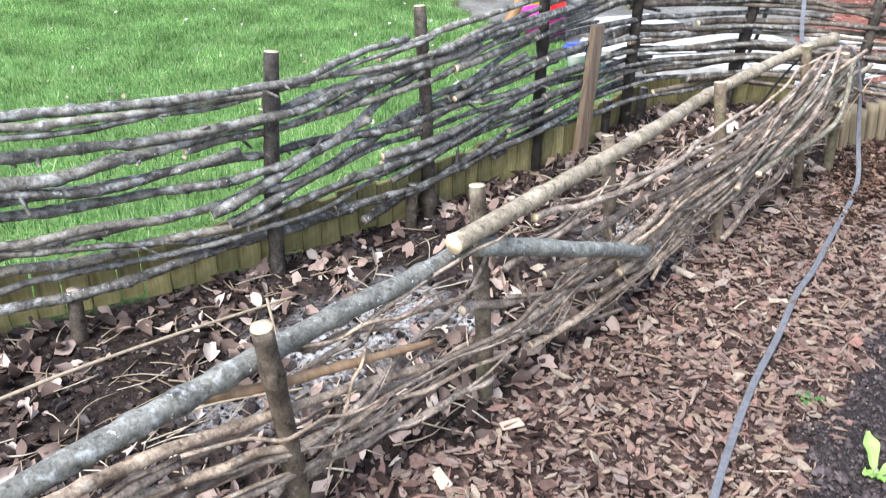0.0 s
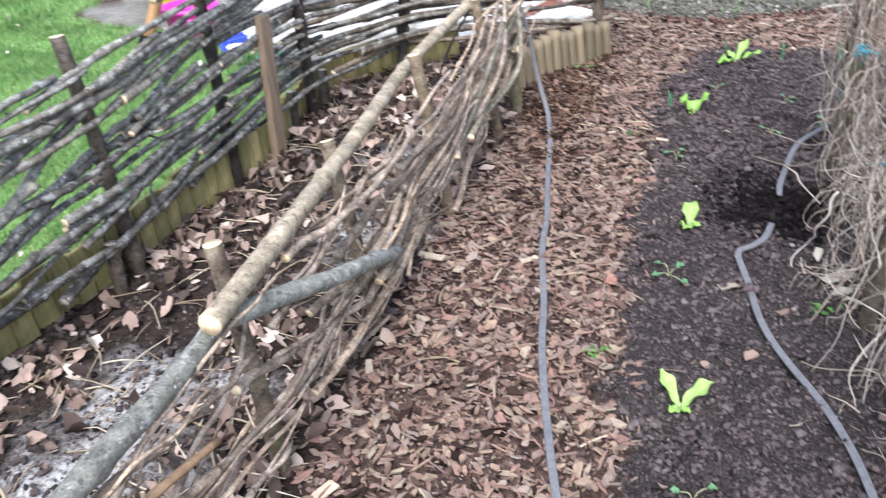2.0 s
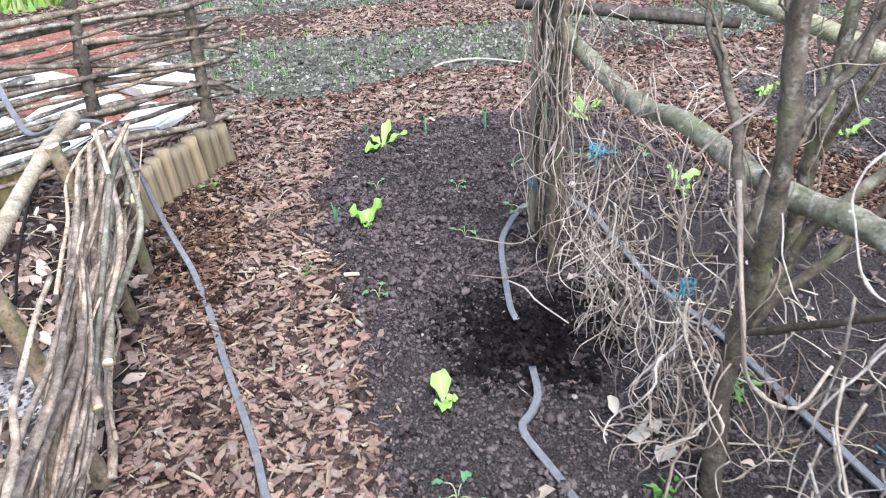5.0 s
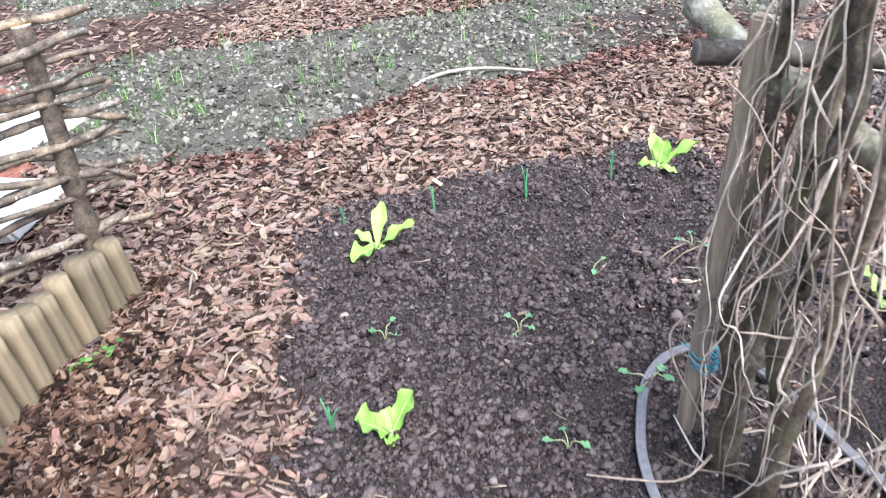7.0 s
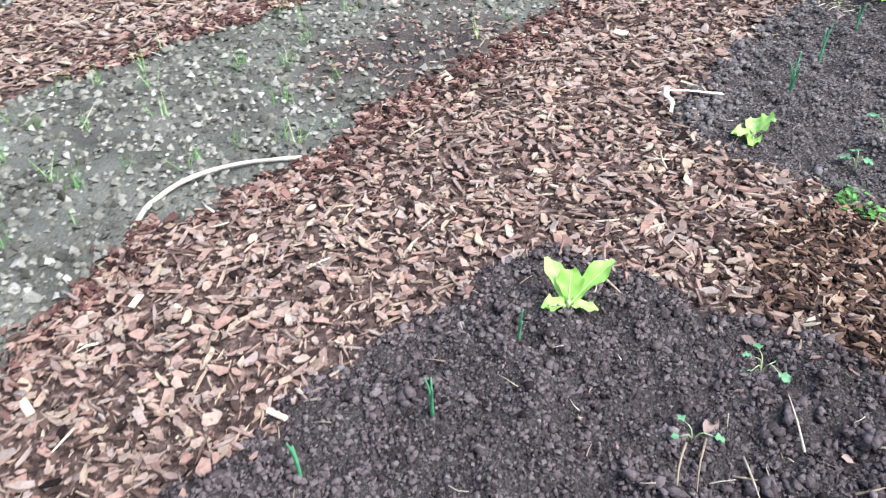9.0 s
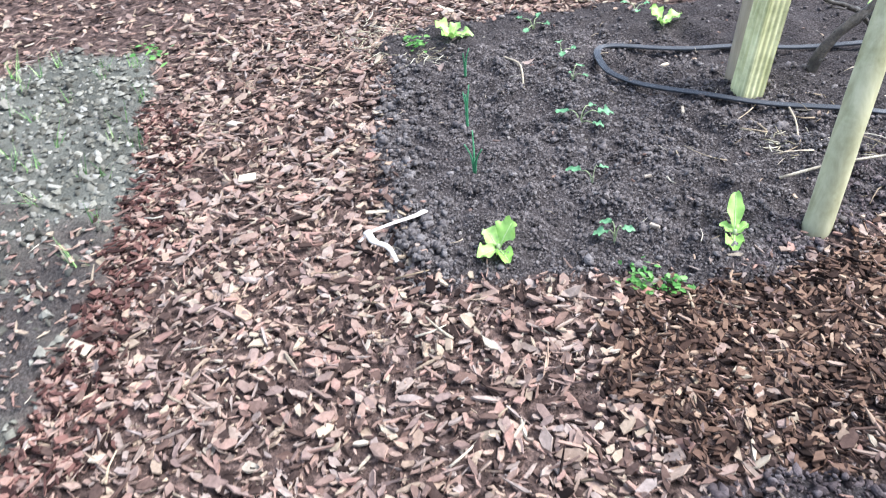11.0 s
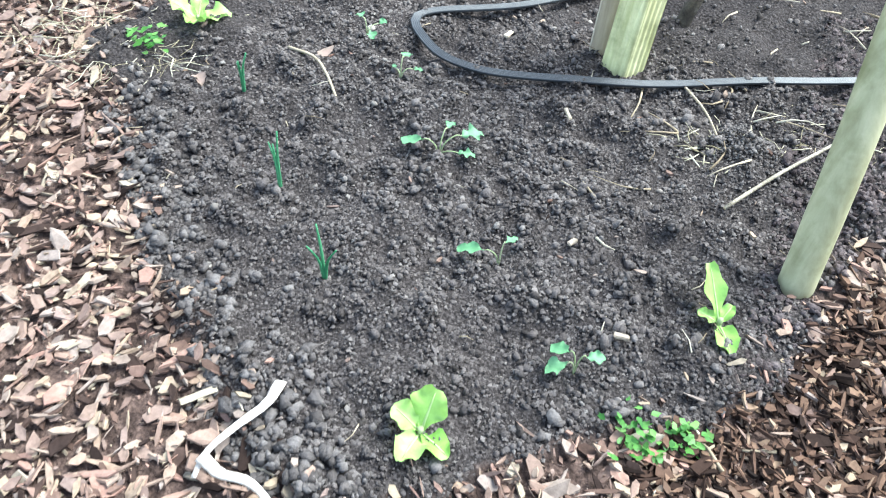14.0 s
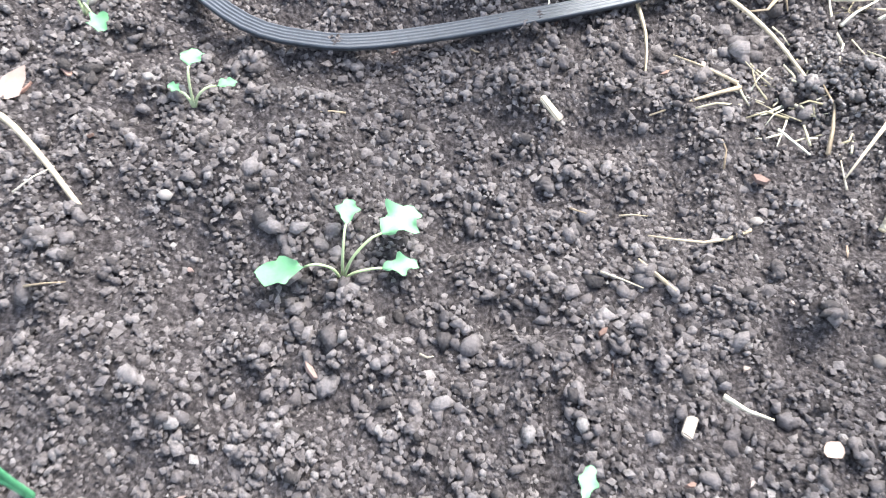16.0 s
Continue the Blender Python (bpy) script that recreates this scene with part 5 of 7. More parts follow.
lone("black_cable", branch([(1.5, 3.3, 0.5), (1.52, 3.42, 0.52), (1.47, 3.5, 0.4), (1.4, 3.56, 0.2), (1.36, 3.6, 0.03)], 0.005, 0.005, 8, 0.03, 0.0, r), [M_CABLE, M_CABLE], (1.36, 3.6, 0), "black cable hanging from the low fence", "cable")

# ---- posts, beam and shrubs of the hedge ----
lone("old_post", bm_mesh("old_post", boxy((0.024, 0.036, 0.98), (2.603, 2.443, -0.1), 0, 0.004, 0.005, 8, (3.7, -4.5))), M_OLDPOST, (2.6, 2.42, 0), "weathered grey wooden post leaning in the vine covered hedge", "post")
def fluted_post(at, top, side, turn, seed):
    """A square post with shallow flutes along each face, softly worn corners and a level top."""
    rr = np.random.default_rng(seed)
    per, rows = 26, 13
    edge = []
    for k in range(4):
        for i in range(per):
            u = i / per * 2 - 1
            d = 1 - 0.07 * (0.5 + 0.5 * math.cos(u * 4 * math.pi)) * (abs(u) < 0.88) - 0.1 * max(0, abs(u) - 0.9) / 0.1
            a = k * math.pi / 2
            edge.append((d * math.cos(a) - u * math.sin(a), d * math.sin(a) + u * math.cos(a)))
    e = np.array(edge) * side / 2
    a = radians(turn)
    e = np.stack([e[:, 0] * math.cos(a) - e[:, 1] * math.sin(a), e[:, 0] * math.sin(a) + e[:, 1] * math.cos(a)], 1)
    n = len(e)
    v = [np.column_stack([(np.array(at) + (np.array(top) - np.array(at)) * t)[:2] + e * (1 - 0.03 * t) * (1 + rr.normal(0, 0.006)), np.full(n, at[2] + (top[2] - at[2]) * t)]) for t in np.linspace(0, 1, rows)]
    k = np.arange(n)
    q = np.concatenate([np.stack([i * n + k, i * n + (k + 1) % n, (i + 1) * n + (k + 1) % n, (i + 1) * n + k], 1) for i in range(rows - 1)])
    return quick_mesh("pale_post", np.vstack(v), [q, np.stack([k[::-1], (rows - 1) * n + k])], smooth=False)


lone("pale_post", fluted_post((4.33, 0.985, -0.06), (4.29, 0.88, 1.0), 0.078, 62, 9), M_PALEPOST, (4.32, 0.985, 0), "pale yellow green fluted square post in the bed", "post")
M_BEIGE = wood("beige_plank", (0.34, 0.28, 0.21), (0.62, 0.54, 0.42), (1, 1, 12), 40, 0.8)
lone("beige_plank", bm_mesh("beige_plank", boxy((0.045, 0.024, 1.0), (4.402, 0.962, -0.06), 22, 0.004, 0.004, 19, (5.5, -3))), M_BEIGE, (4.402, 0.962, 0), "narrow beige plank standing behind the pale post", "plank")
lone("leaning_pole", branch([(3.835, 1.5, -0.05), (3.83, 1.49, 0.0), (3.845, 1.41, 0.28), (3.86, 1.33, 0.5), (3.9, 1.1, 1.1)], 0.036, 0.03, 18, 0.05, 0.018, r), [M_PALEPOLE, M_CUT], (3.83, 1.49, 0), "smooth greenish pole leaning in the end bed", "pole")
lone("mossy_beam", branch([(2.685, 2.505, 0.835), (2.5, 2.3, 0.765), (2.2, 1.95, 0.69), (2.05, 1.76, 0.71), (1.85, 1.52, 0.69), (1.7, 1.32, 0.715), (1.53, 1.1, 0.69), (1.3, 0.62, 0.68), (1.1, 0.0, 0.64)], 0.022, 0.027, 16, 0.025, 0.1, r), [M_MOSSY, M_CUTGREY], (1.85, 1.52, 0), "mossy horizontal branch pole tied along the hedge", "beam")
lone("cross_pole", branch([(2.545, 2.47, 0.808), (2.62, 2.34, 0.79), (2.72, 2.18, 0.765), (2.9, 1.9, 0.72)], 0.019, 0.019, 14, 0.04, 0.05, r), [M_POST, M_CUTDARK], (2.62, 2.36, 0), "short round pole with dark cut end tied to the old post", "pole")
lone("second_beam", branch([(3.2, 2.1, 0.78), (2.7, 1.45, 0.72), (2.2, 0.75, 0.66), (1.8, 0.1, 0.6)], 0.028, 0.032, 12, 0.05, 0.06, r), [M_MOSSY, M_CUTGREY], (2.7, 1.45, 0), "grey green branch pole running behind the hedge", "beam")


def crooked(pts, amount):
    """The same way with small bends added between its points."""
    p = spline(np.array(pts, float), 3 * len(pts))
    p[1:-1] += r.normal(0, amount, (len(p) - 2, 3)) * (1, 1, 0.3)
    return p


def shrub(base, stem, rad, limbs, label, mat=M_TRUNK):
    ob = thing("shrub", (base[0], base[1], 0), label, "shrub", "bare shrubs of the hedge")
    part("trunk", branch(crooked([(base[0], base[1], -0.04), *stem], rad * 0.16), rad * 1.1, rad * 0.65, 14, 0.022, 0.085, r, name="trunk"), [mat, M_CUTGREY], ob)
    for pts, lr in limbs:
        limb = part("limb", branch(crooked(pts, lr * 0.5), lr, lr * 0.5, 8, 0.025, 0.12, r, name="limb"), [mat, M_CUTGREY], ob)
        side = spline(pts, 9)
        for k in (3, 5, 6, 7):
            d = (side[k] - side[k - 1]) * r.uniform(1.2, 2.4) + r.normal(0, 0.05, 3)
            part("twig", branch(crooked([side[k], side[k] + d * 0.5, side[k] + d + (0, 0, r.uniform(0, 0.05))], 0.006), lr * 0.38, lr * 0.15, 5, 0.03, 0.1, r, name="twig"), [mat, M_CUTGREY], limb)
    return ob


M_DARKTRUNK = bark("dark_shrub_bark", (0.06, 0.05, 0.038), (0.21, 0.178, 0.138), (0.42, 0.4, 0.34), 0.45, 0.25)
dark_limb = "bare shrub with a dark knotted trunk wound with dead vines"
shrub((1.7, 1.52), [(1.73, 1.53, 0.2), (1.75, 1.53, 0.36), (1.71, 1.49, 0.6), (1.67, 1.47, 0.8), (1.68, 1.48, 1.1), (1.64, 1.42, 1.5)], 0.021,
      [([(1.72, 1.5, 0.5), (1.78, 1.38, 0.72), (1.85, 1.12, 0.98), (1.9, 1.0, 1.3)], 0.012), ([(1.74, 1.52, 0.42), (1.62, 1.32, 0.58), (1.52, 1.08, 0.8), (1.45, 0.92, 1.05)], 0.009), ([(1.67, 1.47, 0.82), (1.72, 1.5, 1.0), (1.85, 1.6, 1.3)], 0.01), ([(1.735, 1.51, 0.43), (1.8, 1.39, 0.592), (1.837, 1.331, 0.68), (1.855, 1.25, 0.758), (1.875, 1.137, 0.883), (1.9, 1.0, 1.0)], 0.012), ([(1.715, 1.495, 0.56), (1.794, 1.53, 0.63), (1.867, 1.512, 0.755), (1.947, 1.473, 0.85), (2.089, 1.388, 1.016)], 0.017), ([(1.79, 1.53, 0.63), (1.85, 1.6, 0.78), (1.9, 1.66, 0.91), (1.935, 1.713, 1.045)], 0.013)], dark_limb, M_DARKTRUNK)
shrub((1.47, 1.2), [(1.42, 1.175, 0.18), (1.38, 1.16, 0.36), (1.385, 1.165, 0.54), (1.435, 1.185, 0.86), (1.4, 1.15, 1.1), (1.36, 1.1, 1.45)], 0.021,
      [([(1.39, 1.165, 0.6), (1.33, 1.1, 0.8), (1.3, 1.0, 1.15)], 0.009), ([(1.38, 1.16, 0.4), (1.5, 1.06, 0.55), (1.7, 0.95, 0.75), (1.85, 0.9, 1.0)], 0.011)], "bare shrub with a grey olive trunk beside the soaker hose")
shrub((1.14, 0.81), [(1.11, 0.8, 0.2), (1.08, 0.8, 0.56), (1.09, 0.8, 0.93), (1.06, 0.75, 1.45)], 0.0145,
      [([(1.08, 0.8, 0.6), (1.2, 0.72, 0.8), (1.35, 0.6, 1.05)], 0.009), ([(1.1, 0.8, 0.3), (1.16, 0.66, 0.45), (1.28, 0.5, 0.62)], 0.007)], "slender bare shrub with a smooth olive stem", M_POLE)
shrub((2.53, 2.345), [(2.52, 2.335, 0.3), (2.46, 2.29, 0.75), (2.43, 2.27, 1.0), (2.42, 2.26, 1.35)], 0.024,
      [([(2.47, 2.29, 0.0), (2.45, 2.27, 0.4), (2.4, 2.25, 0.8), (2.38, 2.22, 1.3)], 0.019), ([(2.39, 2.26, 0.0), (2.36, 2.23, 0.4), (2.33, 2.2, 0.9), (2.3, 2.16, 1.3)], 0.012),
       ([(2.5, 2.36, 0.0), (2.49, 2.36, 0.5), (2.45, 2.33, 1.0), (2.46, 2.3, 1.3)], 0.012)], "cluster of dark brown stems wrapped in dead vines", M_DARKTRUNK)
shrub((1.97, 0.76), [(1.95, 0.78, 0.3), (1.93, 0.82, 0.7), (1.96, 0.8, 1.3)], 0.024, [([(1.94, 0.8, 0.5), (1.75, 0.85, 0.7), (1.6, 0.8, 0.95)], 0.01)], "bare grey green shrub trunk behind the hedge")
shrub((2.54, 1.59), [(2.52, 1.58, 0.3), (2.5, 1.55, 0.7), (2.55, 1.5, 1.3)], 0.022, [([(2.51, 1.56, 0.5), (2.35, 1.45, 0.75), (2.25, 1.3, 1.05)], 0.011), ([(2.52, 1.58, 0.35), (2.75, 1.6, 0.55), (2.95, 1.7, 0.8)], 0.01)], "bare grey green shrub trunk behind the hedge")
shrub((1.02, 0.62), [(1.05, 0.62, 0.3), (1.0, 0.58, 0.6), (0.98, 0.52, 1.2)], 0.012, [([(1.04, 0.62, 0.35), (1.18, 0.75, 0.6), (1.3, 0.8, 1.0)], 0.006), ([(1.02, 0.6, 0.45), (1.2, 0.45, 0.62), (1.4, 0.35, 0.8)], 0.006)], "thin bare stems tied with turquoise twine", M_POLE)
shrub((4.24, 0.77), [(4.22, 0.72, 0.1), (4.12, 0.58, 0.28), (4.02, 0.4, 0.6)], 0.016, [([(4.2, 0.35, 0.02), (4.22, 0.5, 0.14), (4.25, 0.78, 0.28), (4.3, 1.0, 0.42)], 0.01), ([(4.05, 0.5, 0.0), (4.08, 0.48, 0.3), (4.06, 0.46, 0.7)], 0.009)], "dark crossed branches standing behind the pale post", M_POST)
for k, (ax, ay, bx, by, bz) in enumerate(((1.3, 0.9, 1.02, 0.72, 0.9), (1.62, 0.9, 1.3, 0.85, 0.85), (1.5, 0.75, 1.75, 1.1, 0.8), (1.15, 0.6, 1.3, 0.85, 0.7))):
    shrub((ax, ay), [(ax * 0.6 + bx * 0.4 + r.normal(0, 0.02), ay * 0.6 + by * 0.4, bz * 0.4), (bx, by, bz), (bx * 1.4 - ax * 0.4, by * 1.4 - ay * 0.4, bz * 1.35)], 0.006, [], "thin bare green brown stem slanting in the hedge", M_POLE)
shrub((1.55, 0.55), [(1.57, 0.55, 0.35), (1.52, 0.5, 0.8), (1.55, 0.4, 1.3)], 0.015, [([(1.56, 0.55, 0.4), (1.4, 0.7, 0.6), (1.3, 0.75, 0.9)], 0.007)], "slender bare shrub with a smooth olive stem", M_POLE)


def strands(n, column, spread, z0, z1, rad, seed, wig=0.03, lean=(0, 0)):
    """Dead vine strands that hang and wind round a column of the hedge."""
    r = np.random.default_rng(seed)
    out = []
    for i in range(n):
        top, bot = r.uniform(z0 + 0.35 * (z1 - z0), z1), r.uniform(0.005, z0 + 0.1)
        k = max(4, int((top - bot) / 0.07))
        x = column[0] + r.normal(0, spread[0]) + np.cumsum(r.normal(0, wig, k)) + lean[0] * np.linspace(1, 0, k)
        y = column[1] + r.normal(0, spread[1]) + np.cumsum(r.normal(0, wig, k)) + lean[1] * np.linspace(1, 0, k)
        w = r.uniform(*rad)
        out.append(tube_arrays(np.column_stack([x, y, np.linspace(top, bot, k) + r.normal(0, 0.012, k)]), w, w * 0.5, 5, 0.025, 0.12, r))
    return out


def vine(arrays, mat, label):
    ob = part("dead_vine", many(arrays, "dead_vine"), [mat or M_VINE, mat or M_VINE])
    return tagged(ob, label, "vine", kind="stuff")


def tangle(n, a, b, spread, z0, z1, rad, seed, long=(0.15, 0.55), upright=0.6):
    """Dead vine stems that bend at random in a strip of the hedge from a to b."""
    r = np.random.default_rng(seed)
    out = []
    for i in range(n):
        k = r.uniform(0, 1)
        p = np.array([a[0] + (b[0] - a[0]) * k + r.normal(0, spread), a[1] + (b[1] - a[1]) * k + r.normal(0, spread), r.uniform(z0, z1)])
        d = r.normal(0, 1, 3) * (1, 1, 0.5) + np.array([0, 0, -4.0 * upright * r.choice([1, 1, 1, -0.7])])
        d /= np.linalg.norm(d)
        home, fall, pts = p[:2] + r.normal(0, spread * 0.6, 2), d[2], [p]
        for j in range(max(4, int(r.uniform(*long) / 0.035))):
            back = (home - pts[-1][:2]) / max(spread, 0.03)
            d = d + r.normal(0, 0.29, 3) + np.array([back[0] * 0.14, back[1] * 0.14, 0.45 * (fall - d[2])])
            d /= np.linalg.norm(d)
            q = pts[-1] + d * 0.035 * r.uniform(0.6, 1.4)
            q[2] = max(q[2], 0.012)
            pts.append(q)
        w = r.uniform(*rad)
        out.append(tube_arrays(pts, w, w * 0.45, 5, 0.016, 0.32, r))
    return out


vine(tangle(24, (2.38, 2.24), (2.48, 2.32), 0.032, 0.35, 1.2, (0.001, 0.0028), 71, (0.3, 0.8), 0.9), None, "tangle of pale dead vines hanging round dark stems")
vine([a for k in range(4) for a in strands(6, (2.46 - 0.025 * k, 2.3 - 0.02 * k), (0.03, 0.03), 0.35, 1.2, (0.001, 0.0028), 711 + k, 0.011, (-0.05, -0.04))], None, "twisted pale dead vines climbing dark stems")
vine(tangle(125, (2.27, 2.1), (1.8, 1.58), 0.04, 0.06, 0.55, (0.0009, 0.0024), 72, (0.12, 0.4), 0.9) + tangle(45, (2.27, 2.12), (2.0, 1.85), 0.035, 0.25, 0.85, (0.0009, 0.0024), 721, (0.2, 0.5), 0.9), None, "thicket of thin straw coloured dead stems in the hedge")
vine([a for i in range(12) for a in strands(4, (2.28 - 0.046 * i, 2.13 - 0.052 * i), (0.03, 0.03), 0.02, 0.5 - 0.015 * i, (0.001, 0.0026), 720 + i, 0.024)], None, "thin straw coloured dead stems standing in the hedge")
vine(tangle(46, (1.78, 1.6), (1.72, 1.52), 0.05, 0.1, 0.8, (0.001, 0.0032), 73, (0.2, 0.55), 0.9), None, "thin straw coloured dead stems standing round a trunk")
vine(tangle(46, (1.6, 1.28), (1.3, 0.98), 0.06, 0.12, 0.72, (0.0012, 0.0036), 74, (0.2, 0.55), 0.75) + strands(18, (1.42, 1.1), (0.09, 0.1), 0.05, 0.7, (0.0014, 0.0034), 741, 0.022), M_WHITEVINE, "thick twisting whitish dead vines hanging in the hedge")
vine(tangle(34, (1.36, 0.95), (1.1, 0.66), 0.07, 0.08, 0.7, (0.001, 0.0032), 75, (0.2, 0.55), 0.7), M_WHITEVINE, "twisting whitish dead vines beside slender stems")
vine(strands(12, (2.53, 2.36), (0.02, 0.03), 0.4, 1.05, (0.0012, 0.0032), 762, 0.012, (-0.06, -0.05)) + tangle(14, (2.53, 2.36), (2.48, 2.32), 0.025, 0.5, 1.0, (0.001, 0.003), 763, (0.2, 0.6), 0.85) + tangle(12, (2.58, 2.32), (2.7, 2.05), 0.06, 0.05, 0.8, (0.001, 0.0024), 761, (0.3, 0.7), 0.4), None, "pale dead vines trailing from the old post")
vine(tangle(60, (2.4, 1.9), (1.7, 0.9), 0.16, 0.1, 1.0, (0.0008, 0.002), 77, (0.15, 0.5), 0.3), None, "thin dead twigs in the depth of the hedge")


def heap(n, at, spread, z1, seed, long=(0.08, 0.3), thin=1.0):
    r = np.random.default_rng(seed)
    out = []
    for i in range(n):
        a, ln = r.uniform(0, 2 * math.pi), r.uniform(*long)
        p = np.array([at[0] + r.normal(0, spread), at[1] + r.normal(0, spread), r.uniform(0.012, z1)])
        d = np.array([math.cos(a), math.sin(a), 0]) * ln / 3
        pts = [p]
        for j in range(3):
            pts.append(pts[-1] + d + r.normal(0, ln * 0.12, 3) * (1, 1, 0.5))
        pts = np.array(pts)
        pts[:, 2] = np.maximum(pts[:, 2], 0.01)
        w = r.uniform(0.0012, 0.0042) * thin
        out.append(tube_arrays(pts, w, w * 0.6, 5, 0.03, 0.1, r))
    return out


M_PALESTRAW = shards("pale_straw", [(0, (0.26, 0.22, 0.14)), (0.6, (0.46, 0.41, 0.29)), (1, (0.66, 0.62, 0.48))], 0.8, 0.7, 140)
rm = np.random.default_rng(855)
x, y, z = scatter(3600, (3.9, 4.15, 1.02, 1.28), lambda x, y, z: np.clip(1.3 - np.hypot(x - 4.0, (y - 1.16) * 0.9) / 0.07, 0, 1), 856)
stuff("earth_mound", lumps(x, y, z + 0.022 * np.clip(1 - np.hypot(x - 4.0, y - 1.16) / 0.085, 0, 1), np.clip(rm.lognormal(-5.95, 0.4, len(x)), 0.0015, 0.006), rm, 0.36, 0.4, name="mound", smooth=True), M_CLOD, "small grey earth mound with roots under the straw", "soil")
vine(heap(30, (1.58, 1.3), 0.055, 0.05, 81, (0.05, 0.18), 0.65), M_WHITEVINE, "heap of dry whitish stems at the foot of the shrubs")
vine(heap(30, (1.4, 1.02), 0.075, 0.07, 82, (0.05, 0.2), 0.6), M_WHITEVINE, "heap of dry whitish stems at the foot of the shrubs")
vine(heap(34, (1.79, 1.7), 0.045, 0.05, 83, (0.04, 0.14), 0.9), None, "dry pale husks and stems lying beside the soaker hose")
vine(heap(36, (2.48, 2.18), 0.12, 0.08, 84), None, "dry stems tangled at the foot of the old post")
vine(heap(40, (4.08, 1.2), 0.035, 0.03, 85, (0.02, 0.06), 0.5) + heap(30, (3.97, 1.04), 0.07, 0.015, 851, (0.02, 0.06), 0.4), M_PALESTRAW, "flattened straw and dead grass beside the leaning pole")
vine(heap(34, (3.75, 0.98), 0.12, 0.015, 86, (0.03, 0.09), 0.4), M_PALESTRAW, "dry grass stalks lying behind the leaning pole")
vine(heap(80, (5.52, 1.5), 0.07, 0.035, 87, (0.03, 0.1), 0.4) + heap(90, (5.36, 1.5), 0.06, 0.03, 871, (0.03, 0.09), 0.35), M_PALESTRAW, "pale dry grass clump at the corner of the bed")
for pts, rad in (([(1.72, 1.55, 0.75), (1.68, 1.5, 0.5), (1.75, 1.48, 0.3), (1.85, 1.4, 0.2), (1.95, 1.36, 0.26)], 0.0055), ([(1.2, 1.0, 0.95), (1.18, 1.04, 0.7), (1.16, 0.98, 0.4), (1.2, 1.0, 0.12)], 0.005),
                 ([(1.05, 0.95, 0.5), (1.1, 0.88, 0.42), (1.2, 0.82, 0.25), (1.25, 0.8, 0.06)], 0.0055)):
    lone("vine_stem", branch(pts, rad, rad * 0.7, 7, 0.025, 0.12, r), [M_VINE, M_VINE], (pts[-1][0], pts[-1][1], 0), "thick whitish dead vine stem curling down", "vine")
def twine_knot(at, wrap, seed, ends=5, long=0.07):
    """Flat twine wound several times round a stem and knotted, with loose ends."""
    rr = np.random.default_rng(seed)
    out = []
    for k in range(5):
        a = np.linspace(0, 2 * math.pi, 12) + rr.uniform(0, 6)
        w = wrap * rr.uniform(0.8, 1.5)
        pts = np.stack([at[0] + w * np.cos(a), at[1] + w * np.sin(a), at[2] + 0.008 * k - 0.016 + rr.normal(0, 0.004, 12)], 1)
        out.append(tube_arrays(pts, 0.0022, 0.0022, 6, 0.006, 0.2, rr, 0.5))
    for k in range(ends):
        d = rr.normal(0, 1, 3) * (1, 1, 0.5) - (0, 0, 0.35)
        d *= long * rr.uniform(0.5, 1.0) / np.linalg.norm(d)
        p = np.array(at) + rr.normal(0, wrap * 0.6, 3)
        out.append(tube_arrays([p, p + d * 0.4 + rr.normal(0, 0.008, 3), p + d * 0.75 + rr.normal(0, 0.01, 3), p + d], 0.0022, 0.0012, 6, 0.008, 0.25, rr, 0.4))
    lone("twine_knot", many(out, "twine"), [M_TWINE, M_TWINE], at, "knotted turquoise twine tied round a stem", "twine", "twine knots of the hedge")


for i, (at, wrap, ends, long) in enumerate((((2.06, 1.975, 0.6), 0.014, 5, 0.06), ((1.355, 1.07, 0.352), 0.014, 8, 0.1), ((0.985, 0.615, 0.455), 0.012, 5, 0.07), ((1.45, 1.19, 0.5), 0.018, 4, 0.05), ((1.04, 0.67, 0.45), 0.009, 4, 0.08), ((1.86, 1.66, 0.42), 0.01, 4, 0.06), ((2.575, 2.41, 0.22), 0.02, 2, 0.1))):
    twine_knot(at, wrap, 470 + i, ends, long)
for i, (at, size) in enumerate((((1.249, 0.981, 0.57), 0.055), ((1.2, 0.95, 0.5), 0.05), ((1.3, 1.02, 0.45), 0.045))):
    one = np.random.default_rng(960 + i)
    lone("hanging_leaf", leaf_arrays(1, one, np.array([at[0]]), np.array([at[1]]), np.array([at[2]]), np.array([size]), 0.7, 1.2), M_PALELEAF, at, "pale dry leaf hanging in the dead vines", "leaf", "dry leaves hanging in the hedge")

